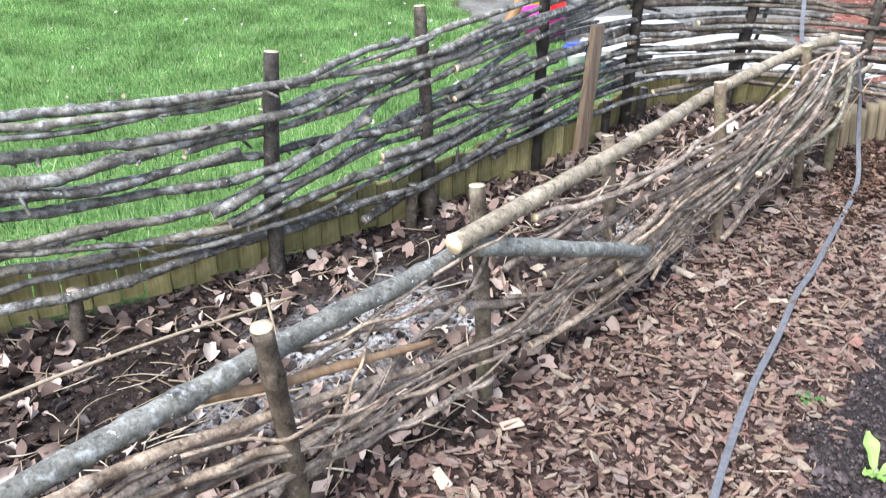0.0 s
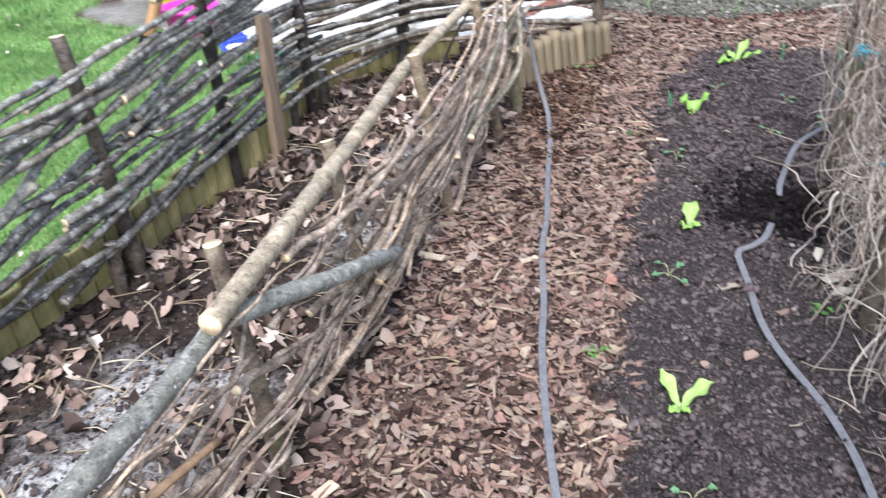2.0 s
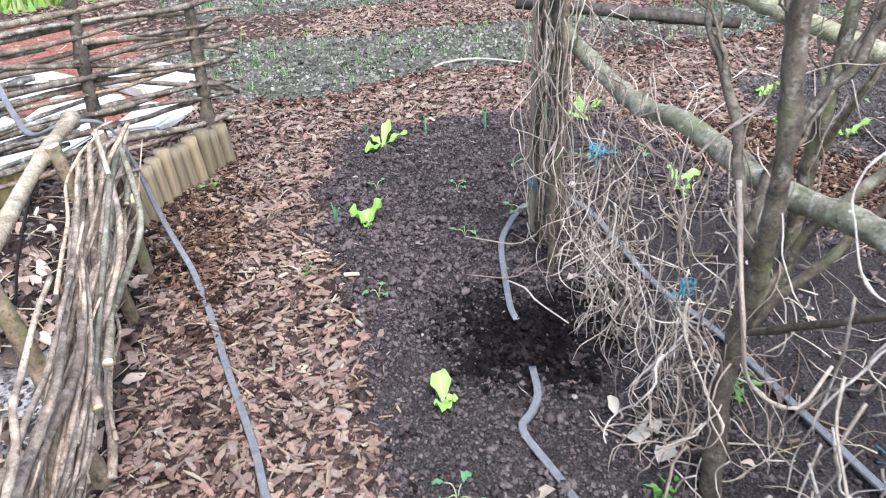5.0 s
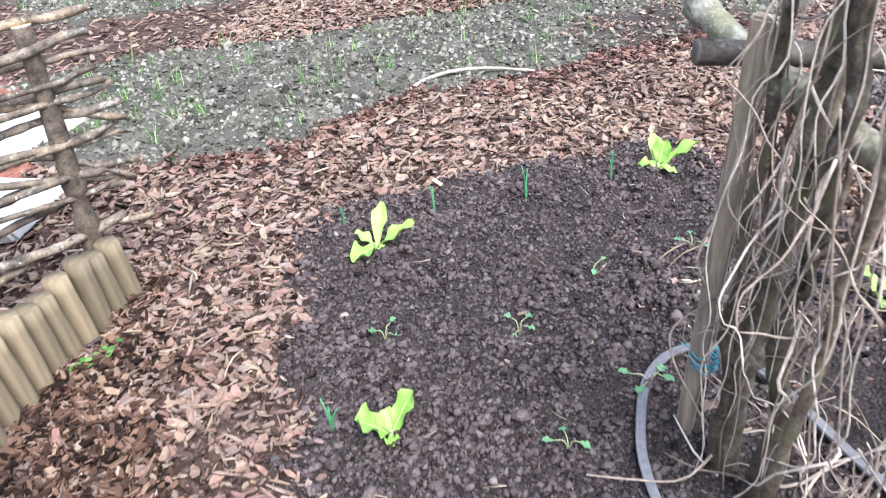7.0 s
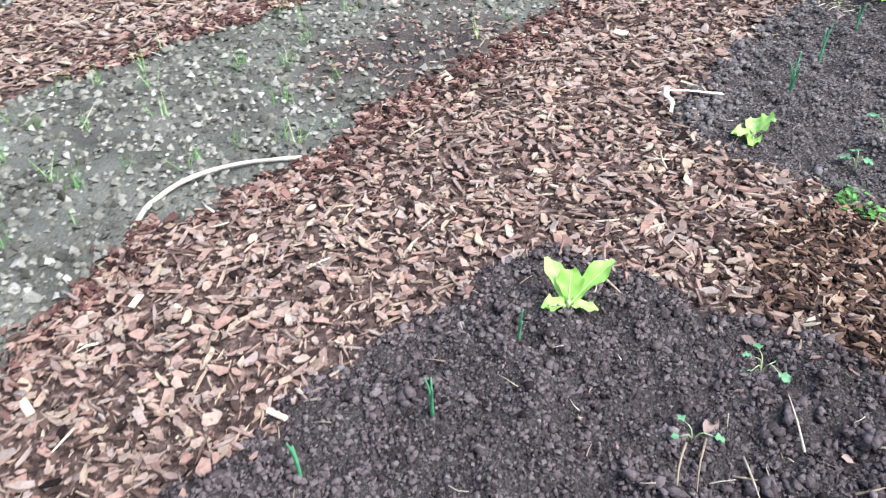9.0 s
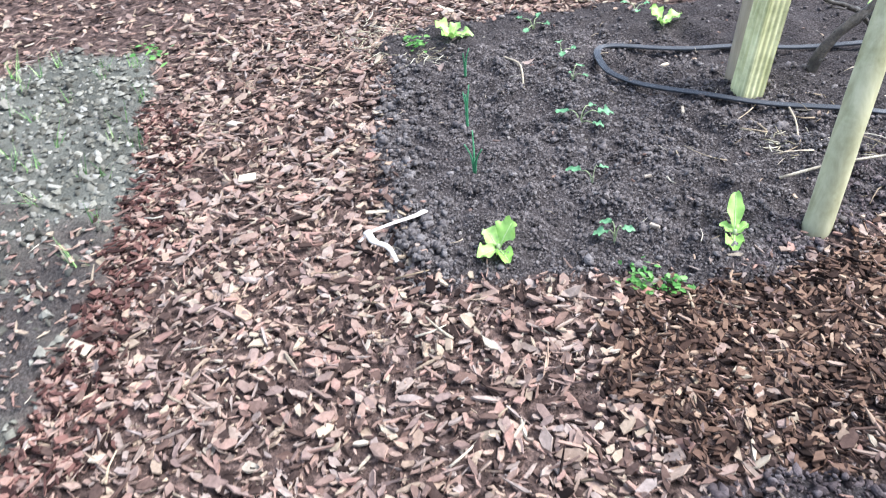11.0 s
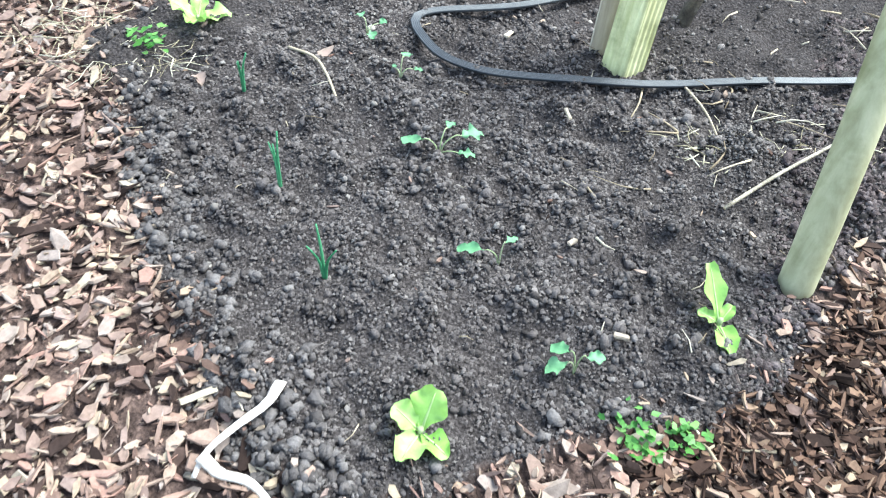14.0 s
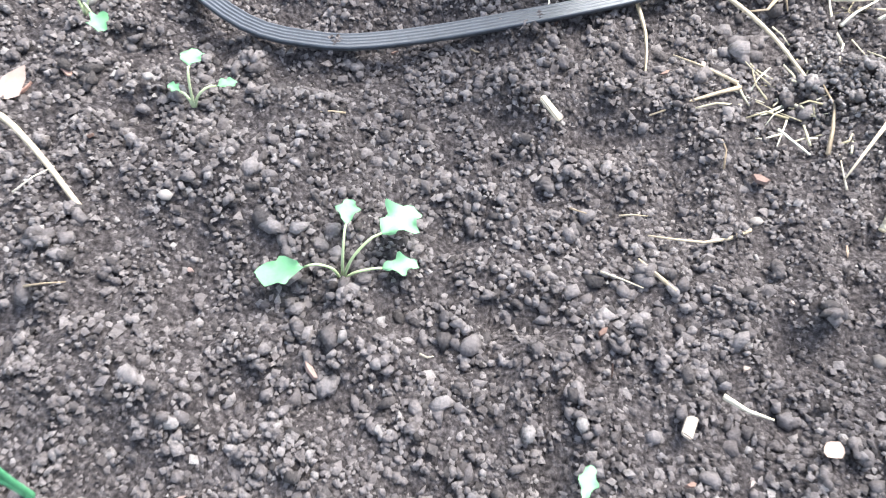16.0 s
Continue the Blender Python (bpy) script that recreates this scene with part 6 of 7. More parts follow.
# ---- plants ----
def leaf_mesh(base, heading, length, width, rise, droop, r, cup=0.5, frill=0.12, lobes=0, name="leaf"):
    """A leaf that leaves the base along a heading, rises, arches over and has a wavy edge."""
    n, m = 11, 7
    d, s = np.array([math.cos(heading), math.sin(heading)]), np.array([-math.sin(heading), math.cos(heading)])
    ph = r.uniform(0, 6, 3)
    v = np.empty((n, m, 3))
    for i in range(n):
        t = i / (n - 1)
        out, hgt = length * math.cos(rise) * t + droop * length * 0.25 * t * t, length * (math.sin(rise) * t - droop * t * t * 0.6)
        w = width * (0.1 + 0.9 * math.sin(math.pi * min(1, t * 0.93 + 0.04)) ** 0.75) * (0.22 + 0.78 * min(1, t * 2.2))
        if lobes:
            w *= 1 + 0.22 * math.sin(t * lobes * 6.28 + ph[2])
        for j in range(m):
            a = (j / (m - 1) - 0.5) * 2
            wave = frill * width * abs(a) ** 2 * math.sin(t * 13 + ph[0] + (2.5 if a > 0 else 0))
            side = a * w / 2 * (1 - 0.2 * cup * abs(a))
            v[i, j, :2] = base[:2] + d * (out - wave * 0.4) + s * side
            v[i, j, 2] = base[2] + hgt + cup * abs(a) ** 1.6 * w * 0.45 + wave
    v[:, :, 2] = np.maximum(v[:, :, 2], base[2] - 0.012)
    k = np.arange(n * m).reshape(n, m)
    return quick_mesh(name, v, [np.stack([k[:-1, :-1], k[1:, :-1], k[1:, 1:], k[:-1, 1:]], -1).reshape(-1, 4)])


M_RIB = foliage("lettuce_midrib", [(0, (0.42, 0.55, 0.22)), (1, (0.52, 0.62, 0.3))], 0.4, 0.2)


def lettuce(x, y, leaves, seed, label):
    r = np.random.default_rng(seed)
    z = gz1(x, y)
    ob = thing("lettuce", (x, y, z), label, "lettuce", "young lettuce plants")
    for head, ln, wd, rise, droop in leaves:
        me = leaf_mesh(np.array([x, y, z + 0.004]), radians(head), ln, wd, radians(rise), droop, r, 0.5, 0.14, 0)
        rib = np.array([me.vertices[k * 7 + 3].co[:] for k in range(10)]) + (0, 0, 0.001)
        leaf = part("leaf", me, M_LETTUCE, ob)
        part("midrib", branch(rib, wd * 0.045, 0.0006, 6, 0.012, 0.02, r, 0.6), [M_RIB, M_RIB], leaf, "pale green midrib")
    part("stalk", branch([(x, y, z - 0.01), (x, y, z + 0.02)], 0.006, 0.005, 8, 0.01, 0.05, r), [M_STEM, M_STEM], ob)
    return ob


bright = "young lettuce plant with bright light green leaves"
lettuce(1.055, 1.505, [(92, 0.105, 0.042, 48, 0.15), (338, 0.11, 0.052, 48, 0.15), (200, 0.035, 0.035, 25, 0.4), (275, 0.035, 0.025, 25, 0.3)], 201, bright + " spread in a V")
lettuce(1.65, 2.18, [(40, 0.09, 0.06, 65, 0.3), (220, 0.06, 0.055, 35, 0.4), (300, 0.04, 0.035, 30, 0.4)], 202, bright)
lettuce(2.345, 2.97, [(128, 0.095, 0.088, 52, 0.3), (-28, 0.115, 0.06, 60, 0.2), (50, 0.06, 0.05, 60, 0.2), (215, 0.035, 0.035, 20, 0.3)], 203, bright)
lettuce(2.93, 3.35, [(15, 0.135, 0.05, 50, 0.15), (312, 0.125, 0.052, 32, 0.15), (92, 0.075, 0.04, 38, 0.2), (165, 0.085, 0.075, 22, 0.6), (250, 0.035, 0.03, 25, 0.4)], 204, bright + " with drooping outer leaf")
lettuce(3.62, 2.76, [(26, 0.125, 0.05, 42, 0.2), (298, 0.15, 0.06, 40, 0.2), (350, 0.09, 0.07, 68, 0.2), (105, 0.06, 0.055, 25, 0.5), (245, 0.065, 0.035, 20, 0.4)], 205, bright + " with wide open leaves")
lettuce(4.34, 2.11, [(265, 0.085, 0.072, 58, 0.15), (350, 0.065, 0.055, 40, 0.3), (85, 0.06, 0.06, 25, 0.5), (160, 0.058, 0.048, 20, 0.5)], 206, bright)
lettuce(3.95, 1.68, [(305, 0.115, 0.045, 42, 0.15), (0, 0.045, 0.032, 30, 0.3), (250, 0.045, 0.03, 40, 0.3), (120, 0.062, 0.052, 18, 0.5)], 207, "young lettuce plant with one long narrow light green leaf")
lettuce(5.31, 1.33, [(20, 0.09, 0.07, 50, 0.3), (120, 0.08, 0.06, 40, 0.3), (210, 0.08, 0.07, 25, 0.4), (290, 0.07, 0.05, 45, 0.3)], 208, bright)
lettuce(4.81, 0.74, [(0, 0.08, 0.065, 50, 0.3), (130, 0.08, 0.06, 40, 0.35), (250, 0.08, 0.06, 30, 0.4)], 209, bright)
lettuce(4.26, 0.16, [(60, 0.1, 0.07, 50, 0.3), (200, 0.08, 0.06, 40, 0.35), (300, 0.08, 0.06, 30, 0.4)], 210, bright)
lettuce(3.16, 2.12, [(90, 0.1, 0.055, 65, 0.2), (-30, 0.11, 0.06, 30, 0.25), (220, 0.08, 0.06, 20, 0.5)], 211, bright + " behind the hedge")


def seedling(x, y, size, n, seed, label="small seedling with blue green lobed leaves on pale stems", mat=M_CABBAGE):
    r = np.random.default_rng(seed)
    z = gz1(x, y)
    ob = thing("seedling", (x, y, z), label, "seedling", "cabbage seedlings in the beds")
    for i in range(n):
        h = r.uniform(0, 2 * math.pi) if n < 3 else 2 * math.pi * i / n + r.normal(0, 0.4)
        ln, up = size * r.uniform(0.5, 1.0), size * r.uniform(0.25, 0.8)
        tip = np.array([x + math.cos(h) * ln, y + math.sin(h) * ln, z + up * 0.8 + 0.006])
        part("stem", branch([(x, y, z - 0.005), (x + math.cos(h) * ln * 0.35, y + math.sin(h) * ln * 0.35, z + up), tip], 0.0016, 0.0011, 6, 0.008, 0.03, r), [M_STEM, M_STEM], ob)
        part("leaf", leaf_mesh(tip, h, size * r.uniform(0.45, 0.65), size * r.uniform(0.4, 0.62), radians(r.uniform(-15, 25)), 0.35, r, 0.3, 0.12, 2), mat, ob)
    return ob


def leafy_seedling(x, y, leaves, seed):
    """A seedling whose leaves are given one by one: reach in x and y, height, leaf length and width."""
    r = np.random.default_rng(seed)
    z = gz1(x, y)
    ob = thing("seedling", (x, y, z), "small seedling with pale blue green lobed leaves on curved stems", "seedling", "cabbage seedlings in the beds")
    for dx, dy, up, ln, wd in leaves:
        tip = np.array([x + dx, y + dy, z + up])
        h = math.atan2(dy, dx)
        part("stem", branch([(x, y, z - 0.005), (x + dx * 0.25, y + dy * 0.25, z + up * 0.75), (x + dx * 0.7, y + dy * 0.7, z + up * 1.12), tip], 0.0019, 0.0012, 6, 0.006, 0.03, r), [M_STEM, M_STEM], ob)
        part("leaf", leaf_mesh(tip, h, ln, wd, radians(r.uniform(-20, 15)), 0.4, r, 0.35, 0.16, 2.5), M_CABBAGE, ob)
    return ob


leafy_seedling(4.593, 1.483, [(-0.036, -0.036, 0.04, 0.045, 0.044), (0.0, -0.04, 0.045, 0.034, 0.024), (0.036, 0.006, 0.034, 0.046, 0.034), (-0.04, -0.01, 0.014, 0.034, 0.024)], 331)
leafy_seedling(4.78, 1.29, [(0.002, -0.022, 0.045, 0.034, 0.028), (-0.025, -0.015, 0.025, 0.022, 0.014), (0.014, -0.008, 0.018, 0.016, 0.012)], 332)
leafy_seedling(4.363, 1.712, [(0.03, 0.005, 0.03, 0.048, 0.03), (-0.004, -0.012, 0.05, 0.034, 0.018)], 333)
leafy_seedling(4.155, 1.887, [(0.016, -0.002, 0.052, 0.032, 0.032), (-0.013, -0.005, 0.05, 0.03, 0.028), (0.014, 0.01, 0.034, 0.034, 0.034)], 334)
for i, (sx, sy, size, n) in enumerate(((0.88, 1.25, 0.045, 3), (1.41, 1.98, 0.05, 4), (2.635, 3.156, 0.036, 3), (2.776, 2.867, 0.038, 4), (3.08, 2.785, 0.032, 2), (2.46, 2.63, 0.034, 3), (2.68, 2.53, 0.045, 4), 
                                       (3.45, 2.37, 0.045, 5), (3.256, 2.572, 0.034, 3), (4.93, 1.17, 0.045, 3), (5.19, 1.02, 0.05, 4), (4.96, 0.7, 0.045, 3), (1.98, 2.64, 0.04, 3))):
    seedling(sx, sy, size, n, 300 + i)


def onion(x, y, size, seed):
    r = np.random.default_rng(seed)
    z = gz1(x, y)
    ob = thing("onion_sprout", (x, y, z), "thin dark green upright onion sprout in the soil", "onion", "onion sprouts in a row")
    for i in range(3):
        h = r.uniform(0, 6.28)
        ln = size * r.uniform(1.0, 1.6)
        d = np.array([math.cos(h), math.sin(h)]) * ln * r.uniform(0.05, 0.3)
        part("blade", branch([(x, y, z - 0.005), (x + d[0] * 0.3, y + d[1] * 0.3, z + ln * 0.6), (x + d[0], y + d[1], z + ln)], 0.0044, 0.0016, 6, 0.015, 0.02, r), [M_ONION, M_ONION], ob)
    return ob


for i, (sx, sy, size) in enumerate(((2.32, 3.1, 0.06), (3.53, 2.88, 0.085), (3.32, 3.07, 0.07), (3.21, 3.32, 0.06), (5.07, 1.5, 0.075), (4.84, 1.72, 0.09), (4.64, 1.89, 0.09), (3.0, 3.5, 0.05))):
    onion(sx, sy, size, 400 + i)


def weed_patch(x, y, spread, n, size, seed, label):
    r = np.random.default_rng(seed)
    px, py = x + r.normal(0, spread, n), y + r.normal(0, spread * 0.6, n)
    z = ground_z(px, py) + r.uniform(0.005, 0.025, n)
    m = leaf_arrays(n, r, px, py, z, r.uniform(size * 0.6, size, n), 0.2, 0.3)
    return tagged(part("weeds", m, M_WEED), label, "weeds", kind="stuff")


weed_patch(4.02, 1.965, 0.028, 60, 0.021, 501, "small patch of green clover like weeds at the bed edge")
weed_patch(3.95, 1.925, 0.02, 34, 0.021, 502, "small patch of green clover like weeds at the bed edge")
weed_patch(5.36, 1.46, 0.03, 36, 0.025, 509, "small green weeds growing through dead grass")
weed_patch(1.0, 1.79, 0.014, 12, 0.02, 503, "tiny green weed in the bark mulch")
weed_patch(2.0, 2.95, 0.02, 12, 0.022, 504, "tiny green weed at the edge of the mulch")
weed_patch(2.3, 3.76, 0.03, 18, 0.025, 505, "green weed at the foot of the log edging")
weed_patch(1.62, 1.6, 0.02, 12, 0.025, 506, "small green weed beside a trunk")
weed_patch(6.1, 2.1, 0.05, 26, 0.03, 507, "green weed tuft in the mulch path")
weed_patch(2.05, 1.55, 0.03, 16, 0.03, 508, "small green weed under the shrubs")

# ---- sticks and pieces of wood on the ground ----
for nm, pts, r0, r1, mat, label in (
        ("curved_stick", [(4.0, 3.83, 0.02), (4.08, 3.81, 0.03), (4.19, 3.73, 0.035), (4.27, 3.6, 0.03), (4.31, 3.43, 0.02)], 0.008, 0.006, M_CUTGREY, "pale peeled stick curving along the grey bed"),
        ("bent_stick", [(5.07, 1.31, 0.02), (4.99, 1.325, 0.03), (4.93, 1.37, 0.03), (4.87, 1.43, 0.02)], 0.004, 0.003, M_STRAW, "pale bent stick on the dark soil"),
        ("thin_stick", [(3.87, 2.73, 0.02), (3.75, 2.67, 0.025), (3.62, 2.6, 0.02)], 0.003, 0.002, M_STRAW, "thin pale stick beside the large lettuce"),
        ("dry_branch", [(4.0, 1.368, 0.02), (3.92, 1.235, 0.035), (3.81, 1.05, 0.03)], 0.0045, 0.0035, M_RAIL, "straight dry branch lying by the leaning pole"),
        ("dry_branch", [(4.17, 1.01, 0.025), (4.1, 1.1, 0.035), (4.03, 1.21, 0.02)], 0.003, 0.002, M_STRAW, "thin dry stalk on flattened grass"),
        ("upright_stick", [(-0.4, 1.78, 0.0), (-0.42, 1.84, 0.15), (-0.45, 1.9, 0.24)], 0.005, 0.004, M_STRAW, "pale stick standing up in the leaf bed"),
        ("long_branch", [(-1.3, 1.55, 0.03), (-1.0, 1.78, 0.06), (-0.75, 1.98, 0.06), (-0.45, 2.25, 0.03)], 0.006, 0.004, M_STRAW, "long thin branch lying on dry leaves"),
        ("long_branch", [(-0.9, 1.5, 0.02), (-0.6, 1.7, 0.03), (-0.35, 1.8, 0.02)], 0.004, 0.003, M_STRAW, "pale stalk lying on dry leaves")):
    lone(nm, branch(pts, r0, r1, 8, 0.02, 0.08, r), [mat, M_CUT], (pts[0][0], pts[0][1], 0), label, "stick")


def flake(x, y, ln, wd, th, turn, mat, label, seed, name="wood_chip"):
    bm = boxy((ln, wd, th), (x, y, gz1(x, y) + 0.013), turn, min(th, wd) * 0.25, wd * 0.16, seed, (random.Random(seed).uniform(-8, 8), random.Random(seed + 1).uniform(-8, 8)))
    return lone(name, bm_mesh(name, bm), mat, (x, y, 0), label, "wood chip", "pale wood chips")


M_PALECHIP = wood("pale_chip", (0.3, 0.24, 0.175), (0.52, 0.45, 0.35), (1, 1, 4), 70)
M_DULLCHIP = wood("dull_chip", (0.17, 0.14, 0.11), (0.34, 0.29, 0.235), (1, 1, 4), 70)
M_STRIP = wood("peeled_bark", (0.34, 0.29, 0.25), (0.62, 0.57, 0.52), (1, 1, 6), 90)
M_PINKCHIP = wood("bark_piece", (0.2, 0.1, 0.075), (0.38, 0.21, 0.16), (1, 1, 4), 60)
pale = "pale fresh wood chip lying on the mulch"
for i, (fx, fy, ln, wd, turn) in enumerate(((0.84, 2.475, 0.1, 0.022, -60), (1.1, 2.285, 0.06, 0.024, 0), (0.2, 1.68, 0.06, 0.03, 20), (0.45, 2.04, 0.045, 0.02, 70), (0.02, 1.48, 0.06, 0.03, 120), (0.88, 2.35, 0.035, 0.025, 30),
                                             (3.4, 3.9, 0.06, 0.016, 40), (3.7, 3.75, 0.04, 0.018, -20), (3.35, 3.38, 0.05, 0.012, 60), (5.4, 2.2, 0.05, 0.03, 20), (5.1, 2.35, 0.05, 0.026, 60), (4.1, 1.8, 0.028, 0.012, 10), (4.25, 1.62, 0.022, 0.01, 70),
                                             (4.62, 1.0, 0.03, 0.012, 80), (4.38, 1.26, 0.035, 0.008, -50), (2.02, 2.78, 0.05, 0.014, 140), (4.8, 3.0, 0.06, 0.03, 20), (0.7, 2.6, 0.04, 0.03, 0), (0.35, 2.5, 0.05, 0.03, 50))):
    flake(fx, fy, ln, wd, 0.006, turn, M_DULLCHIP if ln < 0.03 else M_PALECHIP, pale, 600 + i)
for i, (fx, fy, ln, wd, turn) in enumerate(((1.49, 1.815, 0.05, 0.03, -20), (4.7, 2.2, 0.06, 0.014, 55), (4.0, 1.98, 0.08, 0.025, 0), (1.25, 2.05, 0.06, 0.03, 45))):
    flake(fx, fy, ln, wd, 0.003, turn, M_PALECHIP if i in (0, 1) else M_PINKCHIP, "flat strip of peeled wood at the bed edge", 650 + i, "wood_strip")

for pts in ([(4.585, 2.13, 0.035), (4.58, 2.18, 0.045), (4.605, 2.24, 0.04), (4.62, 2.29, 0.035), (4.615, 2.33, 0.03)], [(4.62, 2.3, 0.045), (4.58, 2.31, 0.04), (4.53, 2.305, 0.045), (4.48, 2.32, 0.035)]):
    lone("peeled_strip", branch(pts, 0.011, 0.005, 8, 0.012, 0.08, r, 0.3), [M_STRIP, M_STRIP], (pts[0][0], pts[0][1], 0), "curved whitish strip of peeled bark", "strip", "peeled strips at the bed edge")
for i, (lx, ly, size) in enumerate(((4.97, 1.26, 0.06), (4.1, 1.62, 0.03), (5.2, 1.5, 0.05), (1.35, 1.55, 0.05), (1.2, 1.6, 0.03))):
    one = np.random.default_rng(900 + i)
    lone("dry_leaf", leaf_arrays(1, one, np.array([lx]), np.array([ly]), np.array([gz1(lx, ly) + 0.004]), np.array([size]), 0.6, 0.25), M_DRYLEAF, (lx, ly, 0), "single curled pinkish brown leaf on the soil", "leaf", "single dry leaves")

for i, (lx, ly, size) in enumerate(((1.745, 1.735, 0.085), (1.71, 1.64, 0.07), (1.78, 1.69, 0.06), (1.67, 1.4, 0.07), (1.62, 1.33, 0.06), (1.8, 1.78, 0.05), (1.58, 1.24, 0.08), (1.4, 1.06, 0.07))):
    one = np.random.default_rng(940 + i)
    lone("dry_husk", leaf_arrays(1, one, np.array([lx]), np.array([ly]), np.array([gz1(lx, ly) + 0.008]), np.array([size]), 1.1, 0.4), M_PALELEAF, (lx, ly, 0), "curled pale dry husk at the foot of the hedge", "husk", "dry husks under the hedge")

# ---- behind the fence: slabs, toys, garden things ----
for i, (sx, sy, lx, ly, turn) in enumerate(((1.62, 5.55, 0.62, 0.4, 10), (2.12, 5.25, 0.45, 0.5, -8), (1.55, 5.05, 0.55, 0.38, 5), (2.15, 4.78, 0.5, 0.36, 15), (2.72, 4.62, 0.4, 0.3, 20), (3.15, 5.15, 0.45, 0.4, 0), (1.45, 6.15, 0.5, 0.4, 25), (2.6, 5.1, 0.42, 0.38, 30), (1.1, 5.4, 0.4, 0.42, -12), (2.05, 5.75, 0.5, 0.36, 18), (2.75, 5.7, 0.45, 0.4, -5))):
    lone("stone_slab", bm_mesh("stone_slab", boxy((lx, ly, 0.05), (sx, sy, 0.0), turn, 0.012, 0.03, 700 + i)), M_STONE, (sx, sy, 0), "whitish irregular stone slab laid behind the fence", "slab", "stone slabs behind the fence")
kerb = lone("kerb", bm_mesh("kerb", boxy((9.1, 0.11, 0.16), (3.82, 10.95, -0.02), math.degrees(math.atan2(7.15, 5.5)), 0.012, 0.0)), M_CONCRETE, (3.82, 10.95, 0), "grey concrete kerb along the paved path", "kerb", kind="structure")
lone("kerb_opposite", bm_mesh("kerb", boxy((4.4, 0.1, 0.12), (4.5, 9.2, -0.02), math.degrees(math.atan2(3.7, 2.4)), 0.012, 0.0)), M_CONCRETE, (4.5, 9.2, 0), "grey concrete kerb on the other side of the path", "kerb", kind="structure")
lone("wall_house", bm_mesh("wall", boxy((6.5, 0.25, 2.6), (-4.2, 8.05, 0), math.degrees(math.atan2(2.0, 2.6)), 0.01)), M_RENDER, (-4.2, 8.05, 0), "grey rendered house wall behind the red border", "wall", kind="structure")
lone("wall_garage", bm_mesh("wall", boxy((9.0, 0.2, 2.4), (5.2, 15.6, 0), math.degrees(math.atan2(2.0, 3.4)), 0.01)), M_CONCRETE, (5.2, 15.6, 0), "grey concrete wall at the end of the garden", "wall", kind="structure")
lone("wall_white", bm_mesh("wall", boxy((2.6, 0.2, 1.3), (6.5, 11.6, 0), 28, 0.01)), M_WHITE, (6.5, 11.6, 0), "low white painted wall beside the paved path", "wall", kind="structure")
for i in range(6):
    a = radians(28)
    lone("wall_post", bm_mesh("wall_post", boxy((0.03, 0.03, 1.34), (5.35 + i * 0.45 * math.cos(a) + 0.06, 11.0 + i * 0.45 * math.sin(a) - 0.12, 0), 28, 0.004)), M_GREY, (5.4 + i * 0.4, 11.0 + i * 0.2, 0), "thin grey metal upright before the white wall", "upright", "uprights of the white wall")

ob = thing("bucket", (-1.22, 7.7, 0), "white plastic bucket full of garden waste standing on the lawn", "bucket")
part("body", lathe([(0.135, 0.0), (0.14, 0.01), (0.165, 0.29), (0.172, 0.295), (0.172, 0.31), (0.155, 0.31), (0.15, 0.27)], (-1.22, 7.7, 0)), M_WHITE, ob)
part("handle", branch([(-1.39, 7.7, 0.28), (-1.37, 7.56, 0.17), (-1.22, 7.5, 0.1), (-1.07, 7.56, 0.17), (-1.05, 7.7, 0.28)], 0.004, 0.004, 8, 0.03, 0.0, r), [M_GREY, M_GREY], ob, "thin grey wire handle")
hx, hy = -1.22 + r.normal(0, 0.06, 40), 7.7 + r.normal(0, 0.06, 40)
part("contents", lumps(hx, hy, np.full(40, 0.28), r.uniform(0.025, 0.055, 40), r, 0.2, name="contents"), M_PALECHIP, ob, "pale wood and plant waste")
ob = thing("watering_can", (-0.9, 8.6, 0), "blue plastic watering can lying on its side on the lawn", "watering can")
part("body", lathe([(0.02, 0), (0.1, 0.0), (0.115, 0.04), (0.115, 0.22), (0.1, 0.27), (0.05, 0.285)]), M_BLUE, ob)
bpy.data.objects[ob.children[0].name].matrix_basis = pose(0.9 - 0.9 - 0.12, 0, 0.115, 0, 90, 10)
ob.children[0].data.transform(Matrix.Translation((-0.9, 8.6, 0)))
part("spout", branch([(-1.0, 8.52, 0.1), (-0.94, 8.4, 0.06), (-0.9, 8.3, 0.035)], 0.028, 0.02, 12, 0.03, 0.0, r), [M_BLUE, M_BLUE], ob)
part("handle", branch([(-0.82, 8.6, 0.2), (-0.62, 8.62, 0.18), (-0.56, 8.62, 0.1), (-0.64, 8.6, 0.04), (-0.8, 8.58, 0.05)], 0.016, 0.016, 10, 0.03, 0.0, r), [M_BLUE, M_BLUE], ob)
ob = thing("bottle", (-0.58, 8.9, 0), "milky plastic bottle standing on the lawn", "bottle")
part("body", lathe([(0.045, 0), (0.05, 0.01), (0.05, 0.06), (0.044, 0.08), (0.05, 0.1), (0.05, 0.2), (0.045, 0.24), (0.016, 0.3), (0.015, 0.315)], (-0.58, 8.9, 0)), M_WHITE, ob)
part("cap", lathe([(0.018, 0.315), (0.018, 0.335), (0.016, 0.34)], (-0.58, 8.9, 0)), M_ORANGE, ob, "orange screw cap")
ob = thing("seed_tray", (-0.02, 10.6, 0), "flat green plastic seed tray on the lawn", "tray")
part("base", bm_mesh("base", boxy((0.62, 0.36, 0.02), (-0.02, 10.6, 0.002), -12, 0.004)), M_GREEN, ob)
